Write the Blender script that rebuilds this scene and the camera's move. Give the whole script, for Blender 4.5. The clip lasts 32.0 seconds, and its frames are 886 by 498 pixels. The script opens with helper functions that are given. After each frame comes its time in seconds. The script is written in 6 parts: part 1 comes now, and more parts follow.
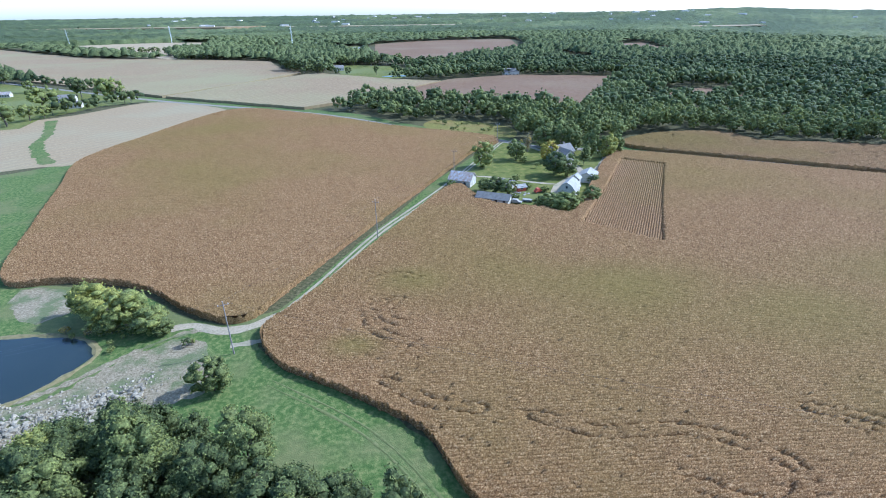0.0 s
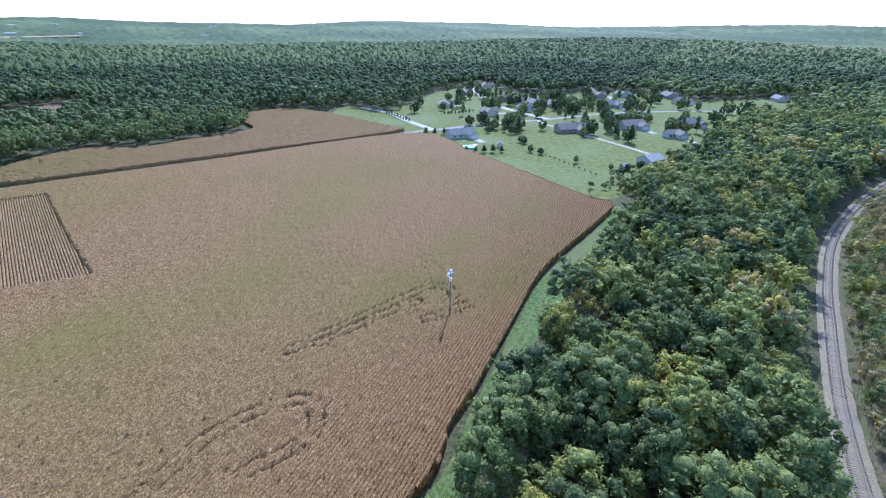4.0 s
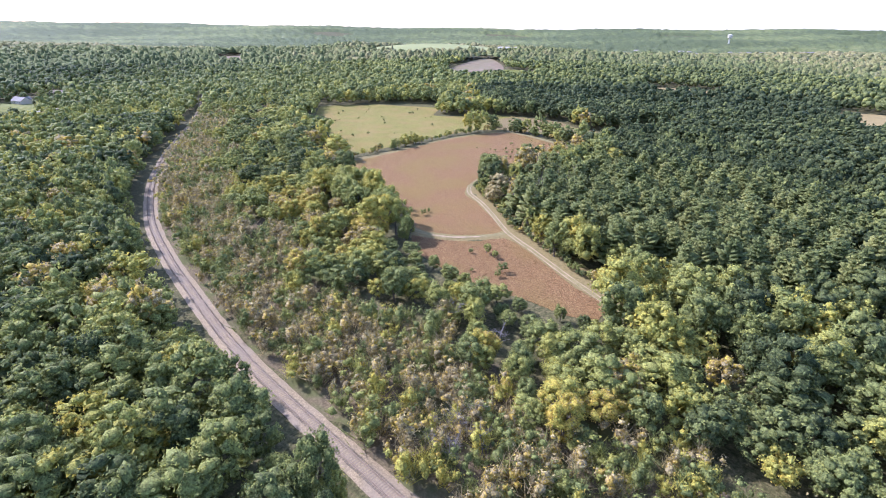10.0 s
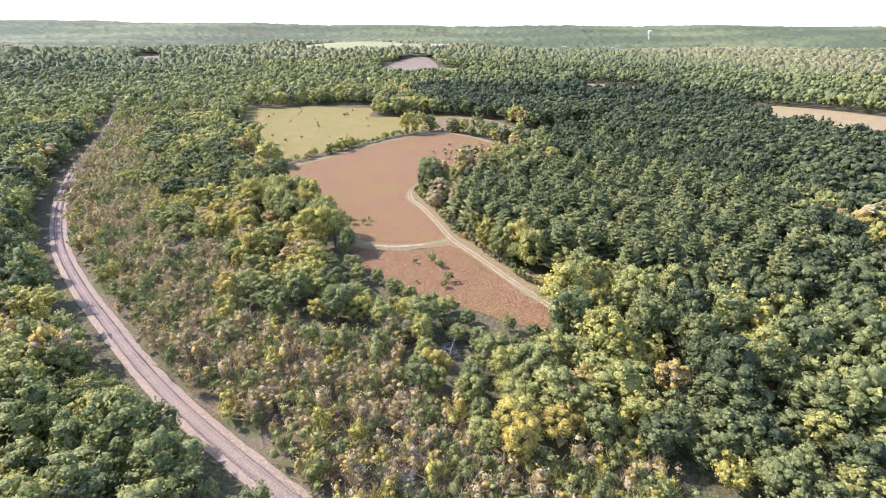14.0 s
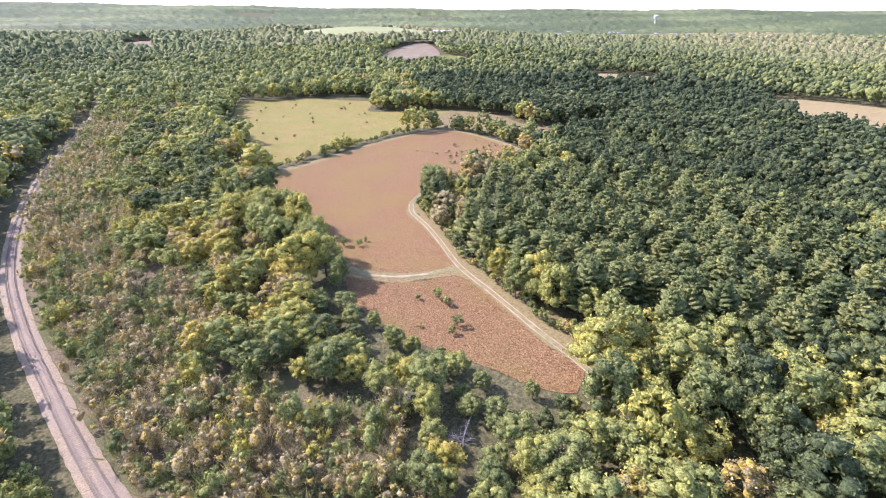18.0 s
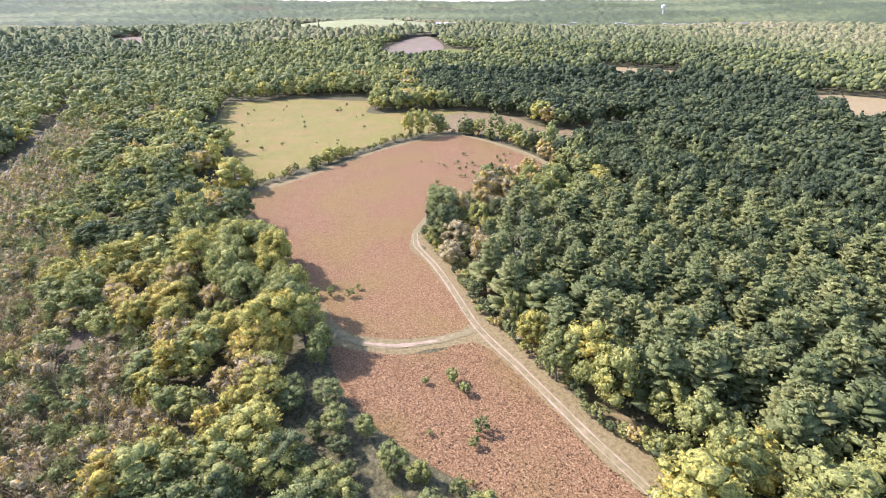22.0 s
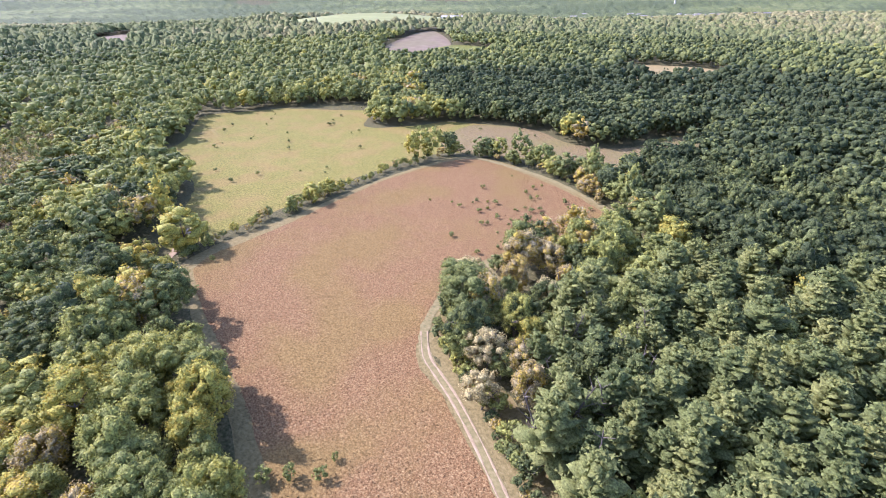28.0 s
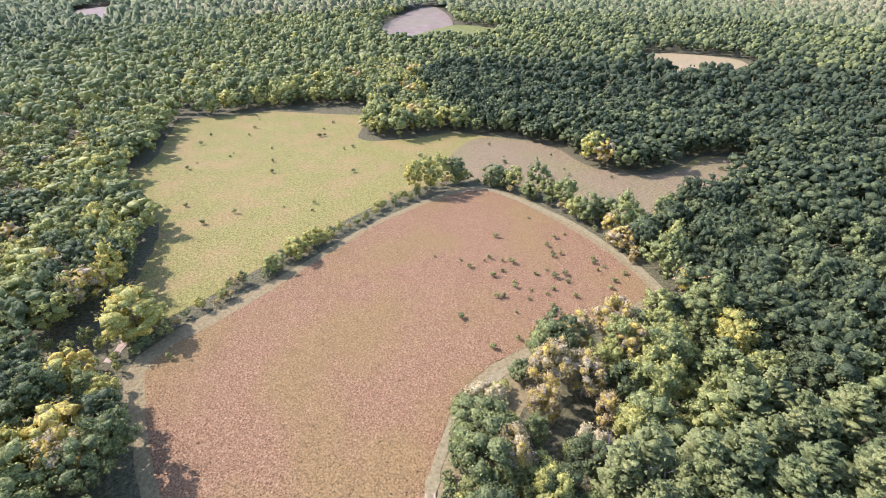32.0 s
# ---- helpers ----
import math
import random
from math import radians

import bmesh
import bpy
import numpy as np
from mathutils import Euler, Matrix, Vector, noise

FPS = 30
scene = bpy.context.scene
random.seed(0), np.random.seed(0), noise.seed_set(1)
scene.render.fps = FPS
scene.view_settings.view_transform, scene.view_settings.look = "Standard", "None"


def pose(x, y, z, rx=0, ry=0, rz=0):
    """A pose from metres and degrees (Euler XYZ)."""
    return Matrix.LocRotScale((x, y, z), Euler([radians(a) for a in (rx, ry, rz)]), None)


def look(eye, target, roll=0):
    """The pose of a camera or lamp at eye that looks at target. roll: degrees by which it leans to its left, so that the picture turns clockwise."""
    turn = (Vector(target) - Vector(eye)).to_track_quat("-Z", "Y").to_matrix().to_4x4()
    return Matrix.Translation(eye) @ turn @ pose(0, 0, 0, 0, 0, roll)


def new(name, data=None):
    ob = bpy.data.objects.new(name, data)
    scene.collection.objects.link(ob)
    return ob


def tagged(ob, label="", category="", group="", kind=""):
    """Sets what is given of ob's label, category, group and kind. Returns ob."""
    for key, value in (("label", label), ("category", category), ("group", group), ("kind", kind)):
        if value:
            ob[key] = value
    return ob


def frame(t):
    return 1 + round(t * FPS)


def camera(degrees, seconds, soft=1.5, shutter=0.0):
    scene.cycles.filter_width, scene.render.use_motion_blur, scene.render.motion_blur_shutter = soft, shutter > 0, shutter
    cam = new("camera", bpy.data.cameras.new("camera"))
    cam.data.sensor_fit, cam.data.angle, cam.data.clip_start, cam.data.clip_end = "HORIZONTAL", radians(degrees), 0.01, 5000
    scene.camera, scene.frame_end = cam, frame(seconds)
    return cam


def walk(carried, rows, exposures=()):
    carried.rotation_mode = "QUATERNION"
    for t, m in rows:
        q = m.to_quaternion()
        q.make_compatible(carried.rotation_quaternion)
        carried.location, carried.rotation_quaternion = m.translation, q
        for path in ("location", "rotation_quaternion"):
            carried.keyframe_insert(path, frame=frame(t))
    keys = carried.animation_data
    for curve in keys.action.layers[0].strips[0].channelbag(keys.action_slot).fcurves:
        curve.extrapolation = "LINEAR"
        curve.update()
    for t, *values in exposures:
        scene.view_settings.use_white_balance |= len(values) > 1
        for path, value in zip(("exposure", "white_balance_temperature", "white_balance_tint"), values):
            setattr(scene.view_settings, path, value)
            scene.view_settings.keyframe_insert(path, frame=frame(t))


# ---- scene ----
cam = camera(82.82, 32.0, soft=1.0)
# seconds, place, tilt, turn, roll
PATH = [
    (0.0, pose(0.00, 0.00, 68.40, 64.86, 0, 0.00) @ pose(0, 0, 0, 0, 0, -0.80)),
    (0.5, pose(-0.07, 0.09, 68.39, 65.34, 0, -5.69) @ pose(0, 0, 0, 0, 0, -0.57)),
    (1.0, pose(-0.15, 0.20, 68.36, 65.51, 0, -13.78) @ pose(0, 0, 0, 0, 0, -0.33)),
    (1.5, pose(-0.24, 0.33, 68.32, 65.53, 0, -23.46) @ pose(0, 0, 0, 0, 0, -0.21)),
    (2.0, pose(-0.33, 0.45, 68.23, 65.54, 0, -32.76) @ pose(0, 0, 0, 0, 0, -0.02)),
    (2.5, pose(-0.40, 0.57, 68.11, 65.56, 0, -40.84) @ pose(0, 0, 0, 0, 0, 0.09)),
    (3.0, pose(-0.45, 0.69, 67.97, 65.58, 0, -49.26) @ pose(0, 0, 0, 0, 0, 0.13)),
    (3.5, pose(-0.48, 0.82, 67.84, 65.68, 0, -56.70) @ pose(0, 0, 0, 0, 0, 0.29)),
    (5.5, pose(-0.96, 0.98, 68.40, 65.80, 0, -89.03) @ pose(0, 0, 0, 0, 0, 0.68)),
    (6.0, pose(-0.77, 0.96, 68.36, 65.79, 0, -97.22) @ pose(0, 0, 0, 0, 0, 0.41)),
    (6.5, pose(-0.52, 0.90, 68.27, 65.84, 0, -104.82) @ pose(0, 0, 0, 0, 0, 0.44)),
    (7.0, pose(-0.29, 0.79, 68.17, 65.95, 0, -113.07) @ pose(0, 0, 0, 0, 0, 0.35)),
    (7.5, pose(-0.12, 0.69, 68.08, 65.98, 0, -120.74) @ pose(0, 0, 0, 0, 0, 0.37)),
    (8.0, pose(-0.05, 0.61, 68.01, 66.01, 0, -128.65) @ pose(0, 0, 0, 0, 0, 0.43)),
    (8.5, pose(-0.05, 0.55, 67.96, 66.01, 0, -133.62) @ pose(0, 0, 0, 0, 0, 0.63)),
    (9.0, pose(-0.07, 0.54, 67.94, 66.04, 0, -134.61) @ pose(0, 0, 0, 0, 0, 0.68)),
    (9.5, pose(-0.08, 0.56, 67.93, 66.06, 0, -135.05) @ pose(0, 0, 0, 0, 0, 0.63)),
    (10.0, pose(-0.07, 0.60, 67.92, 66.09, 0, -136.24) @ pose(0, 0, 0, 0, 0, 0.58)),
    (10.5, pose(-0.01, 0.62, 67.91, 66.12, 0, -138.83) @ pose(0, 0, 0, 0, 0, 0.48)),
    (11.0, pose(0.11, 0.59, 67.93, 66.14, 0, -140.82) @ pose(0, 0, 0, 0, 0, 0.52)),
    (11.5, pose(0.30, 0.46, 67.99, 66.09, 0, -141.85) @ pose(0, 0, 0, 0, 0, 0.63)),
    (12.0, pose(0.59, 0.21, 68.11, 66.00, 0, -142.21) @ pose(0, 0, 0, 0, 0, 0.59)),
    (12.5, pose(0.97, -0.15, 68.30, 66.10, 0, -143.09) @ pose(0, 0, 0, 0, 0, 0.53)),
    (13.0, pose(1.73, -1.13, 68.65, 66.05, 0, -143.24) @ pose(0, 0, 0, 0, 0, 0.50)),
    (13.5, pose(2.74, -2.48, 69.10, 65.97, 0, -143.25) @ pose(0, 0, 0, 0, 0, 0.47)),
    (14.0, pose(3.97, -3.98, 69.57, 65.83, 0, -143.29) @ pose(0, 0, 0, 0, 0, 0.46)),
    (14.5, pose(5.35, -5.60, 70.01, 65.69, 0, -143.30) @ pose(0, 0, 0, 0, 0, 0.45)),
    (16.5, pose(13.40, -15.14, 71.06, 64.90, 0, -143.22) @ pose(0, 0, 0, 0, 0, 0.49)),
    (17.0, pose(15.76, -17.78, 71.57, 64.56, 0, -143.25) @ pose(0, 0, 0, 0, 0, 0.54)),
    (17.5, pose(18.27, -20.48, 72.13, 64.36, 0, -143.26) @ pose(0, 0, 0, 0, 0, 0.59)),
    (18.0, pose(20.92, -23.30, 72.59, 64.23, 0, -143.26) @ pose(0, 0, 0, 0, 0, 0.62)),
    (18.5, pose(23.71, -26.35, 72.89, 64.01, 0, -143.26) @ pose(0, 0, 0, 0, 0, 0.64)),
    (19.0, pose(26.64, -29.72, 73.03, 63.89, 0, -143.20) @ pose(0, 0, 0, 0, 0, 0.63)),
    (19.5, pose(29.75, -33.21, 72.96, 63.86, 0, -143.20) @ pose(0, 0, 0, 0, 0, 0.59)),
    (20.0, pose(32.98, -36.86, 72.65, 63.84, 0, -143.13) @ pose(0, 0, 0, 0, 0, 0.52)),
    (20.5, pose(36.25, -40.66, 72.18, 63.82, 0, -143.06) @ pose(0, 0, 0, 0, 0, 0.44)),
    (21.0, pose(39.50, -44.53, 71.67, 63.76, 0, -142.96) @ pose(0, 0, 0, 0, 0, 0.33)),
    (21.5, pose(42.69, -48.48, 71.25, 63.66, 0, -142.92) @ pose(0, 0, 0, 0, 0, 0.21)),
    (22.0, pose(45.87, -52.44, 70.93, 63.49, 0, -142.82) @ pose(0, 0, 0, 0, 0, 0.06)),
    (22.5, pose(49.12, -56.38, 70.73, 63.25, 0, -142.65) @ pose(0, 0, 0, 0, 0, -0.10)),
    (23.0, pose(52.41, -60.32, 70.60, 63.05, 0, -142.58) @ pose(0, 0, 0, 0, 0, -0.26)),
    (23.5, pose(55.92, -64.24, 70.53, 62.91, 0, -142.43) @ pose(0, 0, 0, 0, 0, -0.41)),
    (24.0, pose(59.43, -68.10, 70.43, 62.81, 0, -142.39) @ pose(0, 0, 0, 0, 0, -0.54)),
    (24.5, pose(62.88, -71.91, 70.31, 62.78, 0, -142.34) @ pose(0, 0, 0, 0, 0, -0.65)),
    (25.0, pose(66.22, -75.67, 70.15, 62.83, 0, -142.32) @ pose(0, 0, 0, 0, 0, -0.74)),
    (25.5, pose(69.41, -79.34, 69.90, 62.82, 0, -142.25) @ pose(0, 0, 0, 0, 0, -0.81)),
    (27.5, pose(80.45, -92.62, 70.13, 62.76, 0, -142.15) @ pose(0, 0, 0, 0, 0, -0.59)),
    (28.0, pose(83.76, -96.38, 70.97, 62.74, 0, -142.15) @ pose(0, 0, 0, 0, 0, -0.55)),
    (28.5, pose(87.16, -100.08, 72.00, 62.69, 0, -142.12) @ pose(0, 0, 0, 0, 0, -0.51)),
    (29.0, pose(90.54, -103.83, 73.36, 62.69, 0, -142.21) @ pose(0, 0, 0, 0, 0, -0.47)),
    (29.5, pose(93.91, -107.58, 74.98, 62.66, 0, -142.17) @ pose(0, 0, 0, 0, 0, -0.43)),
    (30.0, pose(97.13, -111.33, 76.74, 62.45, 0, -142.18) @ pose(0, 0, 0, 0, 0, -0.40)),
    (30.5, pose(100.29, -115.05, 78.80, 62.27, 0, -142.17) @ pose(0, 0, 0, 0, 0, -0.36)),
    (31.0, pose(103.49, -118.82, 80.94, 61.61, 0, -142.20) @ pose(0, 0, 0, 0, 0, -0.32)),
    (31.5, pose(106.74, -122.61, 83.02, 60.07, 0, -142.21) @ pose(0, 0, 0, 0, 0, -0.27)),
    (32.0, pose(110.00, -126.38, 85.04, 59.24, 0, -142.31) @ pose(0, 0, 0, 0, 0, -0.21)),
]
walk(cam, PATH, exposures=[(0.0,1.16,4700,12),(3.5,1.22,4550,14),(6.0,1.40,4600,18),(8.0,1.60,4950,24),(10.0,1.73,5350,31),(14.0,1.90,5650,36),(20.0,1.95,5650,37),(32.0,1.86,5450,36)])

# world, sun
SUN_TO = Vector((0.737, 0.209, 0.643)).normalized()   # towards the sun
world = bpy.data.worlds.new("world")
scene.world = world
world.use_nodes = True
wn = world.node_tree
sky = wn.nodes.new("ShaderNodeTexSky")
sky.sky_type = "NISHITA"
sky.sun_disc = False
sky.sun_elevation = math.asin(SUN_TO.z)
sky.sun_rotation = math.atan2(SUN_TO.x, SUN_TO.y)
sky.altitude = 200.0
sky.air_density = 1.0
sky.dust_density = 1.2
sky.ozone_density = 1.0
wn.links.new(sky.outputs[0], wn.nodes["Background"].inputs[0])
wn.nodes["Background"].inputs[1].default_value = 0.15
sun_data = bpy.data.lights.new("sun", "SUN")
sun_data.energy = 2.8
sun_data.angle = radians(0.6)
sun_data.color = (1.0, 0.96, 0.91)
sun = new("sun", sun_data)
sun.matrix_world = look((0, 0, 300), Vector((0, 0, 300)) - SUN_TO)

# ---- materials ----
def ramp_mat(name, stops, scale=1.0, detail=6.0, rough=0.85, bump=0.0, bump_scale=None, bump_dist=0.1, big=None, big_mix=0.35,
             source="noise", translucent=0.0, metal=0.0, wave=None, spec=0.3, gain=0.3, blend=None, grain_shade=None):
    """Colours on a ramp driven by noise, a random value or an attribute; a second, larger noise on top; bump."""
    m = bpy.data.materials.new(name)
    m.use_nodes = True
    nt = m.node_tree
    N, L = nt.nodes, nt.links
    bsdf = N["Principled BSDF"]
    geo = N.new("ShaderNodeNewGeometry")
    r = N.new("ShaderNodeValToRGB")
    while len(r.color_ramp.elements) < len(stops):
        r.color_ramp.elements.new(0.5)
    for e, (p, c) in zip(r.color_ramp.elements, stops):
        e.position, e.color = p, (*c, 1)
    n = N.new("ShaderNodeTexNoise")
    n.inputs["Scale"].default_value = scale
    n.inputs["Detail"].default_value = detail
    n.inputs["Roughness"].default_value = 0.65
    L.new(geo.outputs["Position"], n.inputs["Vector"])
    if source == "noise":
        L.new(n.outputs[0], r.inputs[0])
    else:
        if source == "object":
            src = N.new("ShaderNodeObjectInfo").outputs["Random"]
        elif source == "island":
            src = geo.outputs["Random Per Island"]
        else:
            at = N.new("ShaderNodeAttribute")
            at.attribute_name = source
            src = at.outputs["Fac"]
        mul = N.new("ShaderNodeMath")
        mul.operation = "MULTIPLY_ADD"
        mul.inputs[1].default_value = gain
        L.new(n.outputs[0], mul.inputs[0])
        sub = N.new("ShaderNodeMath")
        sub.operation = "SUBTRACT"
        L.new(src, sub.inputs[0])
        sub.inputs[1].default_value = gain / 2
        L.new(sub.outputs[0], mul.inputs[2])
        L.new(mul.outputs[0], r.inputs[0])
    colour = r.outputs[0]
    if big:
        bs, bcol, lo, hi = big
        n2 = N.new("ShaderNodeTexNoise")
        n2.inputs["Scale"].default_value = bs
        n2.inputs["Detail"].default_value = 4
        L.new(geo.outputs["Position"], n2.inputs["Vector"])
        mr = N.new("ShaderNodeMapRange")
        mr.inputs[1].default_value, mr.inputs[2].default_value = lo, hi
        mr.inputs[4].default_value = big_mix
        L.new(n2.outputs[0], mr.inputs[0])
        mx = N.new("ShaderNodeMixRGB")
        mx.inputs[2].default_value = (*bcol, 1)
        L.new(mr.outputs[0], mx.inputs[0])
        L.new(colour, mx.inputs[1])
        colour = mx.outputs[0]
    if wave:
        ws, angle, wcol, wmix = wave
        mp = N.new("ShaderNodeMapping")
        mp.inputs["Rotation"].default_value = (0, 0, radians(angle))
        L.new(geo.outputs["Position"], mp.inputs[0])
        wv = N.new("ShaderNodeTexWave")
        wv.inputs["Scale"].default_value = ws
        wv.inputs["Distortion"].default_value = 1.5
        wv.inputs["Detail Scale"].default_value = 0.4
        L.new(mp.outputs[0], wv.inputs[0])
        ml = N.new("ShaderNodeMath")
        ml.operation = "MULTIPLY"
        ml.inputs[1].default_value = wmix
        L.new(wv.outputs["Fac"], ml.inputs[0])
        mx = N.new("ShaderNodeMixRGB")
        mx.inputs[2].default_value = (*wcol, 1)
        L.new(ml.outputs[0], mx.inputs[0])
        L.new(colour, mx.inputs[1])
        colour = mx.outputs[0]
    # multiply by fine noise: surface grain, and on foliage painted gap shade
    if grain_shade:
        gs, lo, hi = grain_shade
        ng = N.new("ShaderNodeTexNoise")
        ng.inputs["Scale"].default_value = gs
        ng.inputs["Detail"].default_value = 4
        ng.inputs["Roughness"].default_value = 0.7
        L.new(geo.outputs["Position"], ng.inputs["Vector"])
        mr = N.new("ShaderNodeMapRange")
        mr.inputs[1].default_value, mr.inputs[2].default_value = 0.34, 0.66
        mr.inputs[3].default_value, mr.inputs[4].default_value = lo, hi
        L.new(ng.outputs[0], mr.inputs[0])
        mx = N.new("ShaderNodeMixRGB")
        mx.blend_type = "MULTIPLY"
        mx.inputs[0].default_value = 1.0
        L.new(colour, mx.inputs[1])
        L.new(mr.outputs[0], mx.inputs[2])
        colour = mx.outputs[0]
    if blend:
        at = N.new("ShaderNodeAttribute")
        at.attribute_name = blend[0]
        ml = N.new("ShaderNodeMath")
        ml.operation = "MULTIPLY"
        ml.inputs[1].default_value = blend[2]
        L.new(at.outputs["Fac"], ml.inputs[0])
        mx = N.new("ShaderNodeMixRGB")
        mx.inputs[2].default_value = (*blend[1], 1)
        L.new(ml.outputs[0], mx.inputs[0])
        L.new(colour, mx.inputs[1])
        colour = mx.outputs[0]
    L.new(colour, bsdf.inputs["Base Color"])
    bsdf.inputs["Roughness"].default_value = rough
    bsdf.inputs["Metallic"].default_value = metal
    bsdf.inputs["Specular IOR Level"].default_value = spec
    if bump:
        b = N.new("ShaderNodeBump")
        b.inputs["Strength"].default_value = bump
        b.inputs["Distance"].default_value = bump_dist
        nb = N.new("ShaderNodeTexNoise")
        nb.inputs["Scale"].default_value = bump_scale or scale * 2
        nb.inputs["Detail"].default_value = 5
        L.new(geo.outputs["Position"], nb.inputs["Vector"])
        L.new(nb.outputs[0], b.inputs["Height"])
        L.new(b.outputs[0], bsdf.inputs["Normal"])
    if translucent:
        tr = N.new("ShaderNodeBsdfTranslucent")
        L.new(colour, tr.inputs[0])
        ms = N.new("ShaderNodeMixShader")
        ms.inputs[0].default_value = translucent
        L.new(bsdf.outputs[0], ms.inputs[1])
        L.new(tr.outputs[0], ms.inputs[2])
        L.new(ms.outputs[0], N["Material Output"].inputs[0])
    return m


M = {}
M["grass"] = ramp_mat("grass", [(0.3, (0.045, 0.085, 0.02)), (0.55, (0.085, 0.14, 0.035)), (0.75, (0.15, 0.19, 0.06))], 0.9, 8, 0.95, 0.6, 2.5, 0.15,
                      big=(0.03, (0.17, 0.17, 0.07), 0.5, 0.7), spec=0.1)
M["floor_wood"] = ramp_mat("woodland_floor", [(0.3, (0.04, 0.042, 0.016)), (0.5, (0.085, 0.078, 0.032)), (0.7, (0.15, 0.12, 0.058))], 0.9, 10, 0.95, 0.6, 2.0, 0.3, spec=0.1, grain_shade=(1.4, 0.6, 1.4))
M["lawn"] = ramp_mat("mown_lawn", [(0.36, (0.078, 0.092, 0.017)), (0.5, (0.122, 0.128, 0.026)), (0.66, (0.19, 0.168, 0.046))], 0.3, 9, 0.95, 0.4, 3.0, 0.05,
                     big=(0.014, (0.155, 0.165, 0.06), 0.48, 0.62), big_mix=0.6, spec=0.1)
M["strip"] = ramp_mat("mown_strip", [(0.3, (0.045, 0.08, 0.018)), (0.48, (0.08, 0.118, 0.028)), (0.62, (0.165, 0.175, 0.055))], 0.9, 12, 0.95, 0.8, 4.0, 0.15,
                      big=(0.06, (0.15, 0.145, 0.055), 0.48, 0.62), big_mix=0.7, spec=0.1)
M["corn"] = ramp_mat("ripe_corn", [(0.36, (0.10, 0.052, 0.018)), (0.46, (0.205, 0.115, 0.043)), (0.54, (0.305, 0.18, 0.074)), (0.63, (0.48, 0.325, 0.158))], 3.4, 9, 0.85, 0.45, 6.0, 0.2,
                     big=(0.011, (0.20, 0.155, 0.036), 0.46, 0.66), big_mix=0.5, translucent=0.2, spec=0.12, blend=("tone", (0.20, 0.165, 0.036), 0.5), grain_shade=(1.5, 0.75, 1.3))
M["cornfloor"] = ramp_mat("corn_soil", [(0.3, (0.05, 0.035, 0.02)), (0.7, (0.13, 0.09, 0.05))], 1.5, 6, 0.95, 0.5, 4.0, 0.1, spec=0.1)
M["farcorn"] = ramp_mat("far_crop", [(0.3, (0.19, 0.13, 0.064)), (0.5, (0.26, 0.182, 0.092)), (0.75, (0.33, 0.245, 0.13))], 0.35, 10, 0.95, 0.5, 2.0, 0.3,
                        big=(0.006, (0.27, 0.24, 0.11), 0.45, 0.62), big_mix=0.7, wave=(0.05, 20, (0.22, 0.155, 0.08), 0.35), spec=0.1)
M["brownfield"] = ramp_mat("bare_brown_crop", [(0.3, (0.13, 0.075, 0.036)), (0.5, (0.17, 0.10, 0.05)), (0.75, (0.215, 0.14, 0.074))], 0.3, 10, 0.95, 0.4, 2.0, 0.2,
                           big=(0.008, (0.24, 0.19, 0.10), 0.45, 0.65), wave=(0.04, 70, (0.19, 0.13, 0.08), 0.3), spec=0.1)
M["palefield"] = ramp_mat("pale_harvested_field", [(0.3, (0.281, 0.209, 0.105)), (0.7, (0.365, 0.279, 0.154))], 0.2, 8, 0.95, big=(0.01, (0.36, 0.28, 0.17), 0.45, 0.65), spec=0.1)
M["stubble"] = ramp_mat("stubble", [(0.3, (0.227, 0.16, 0.0792)), (0.55, (0.311, 0.228, 0.119)), (0.8, (0.378, 0.288, 0.165))], 0.7, 10, 0.95, 0.4, 3.0, 0.08,
                        big=(0.02, (0.30, 0.255, 0.14), 0.45, 0.65), big_mix=0.5, wave=(0.045, 35, (0.23, 0.18, 0.105), 0.32), spec=0.1)
M["prairie"] = ramp_mat("bluestem_prairie", [(0.36, (0.092, 0.046, 0.018)), (0.45, (0.155, 0.086, 0.035)), (0.54, (0.192, 0.115, 0.047)), (0.64, (0.26, 0.176, 0.08))], 3.4, 13, 0.95, 0.6, 5.0, 0.15,
                        big=(0.04, (0.168, 0.116, 0.034), 0.45, 0.62), big_mix=0.6, spec=0.1, grain_shade=(2.2, 0.68, 1.36))
M["meadow"] = ramp_mat("green_meadow", [(0.34, (0.0884, 0.08, 0.0168)), (0.46, (0.154, 0.138, 0.0311)), (0.56, (0.198, 0.17, 0.042)), (0.70, (0.27, 0.225, 0.0714))], 3.0, 11, 0.95, 0.5, 4.0, 0.2,
                       big=(0.07, (0.215, 0.15, 0.05), 0.46, 0.62), big_mix=0.7, spec=0.1, grain_shade=(1.2, 0.62, 1.35))
M["dry_meadow"] = ramp_mat("dry_meadow_grass", [(0.34, (0.10, 0.072, 0.03)), (0.5, (0.17, 0.125, 0.055)), (0.68, (0.24, 0.18, 0.09))], 3.0, 11, 0.95, 0.5, 4.0, 0.2,
                           big=(0.05, (0.15, 0.13, 0.045), 0.47, 0.64), big_mix=0.6, spec=0.1, grain_shade=(1.2, 0.6, 1.35))
M["scrub_floor"] = ramp_mat("dry_scrub_floor", [(0.3, (0.07, 0.055, 0.028)), (0.5, (0.13, 0.10, 0.055)), (0.7, (0.20, 0.16, 0.09))], 1.6, 10, 0.95, 0.5, 4.0, 0.15,
                            big=(0.12, (0.085, 0.095, 0.03), 0.46, 0.60), big_mix=0.8, spec=0.1)
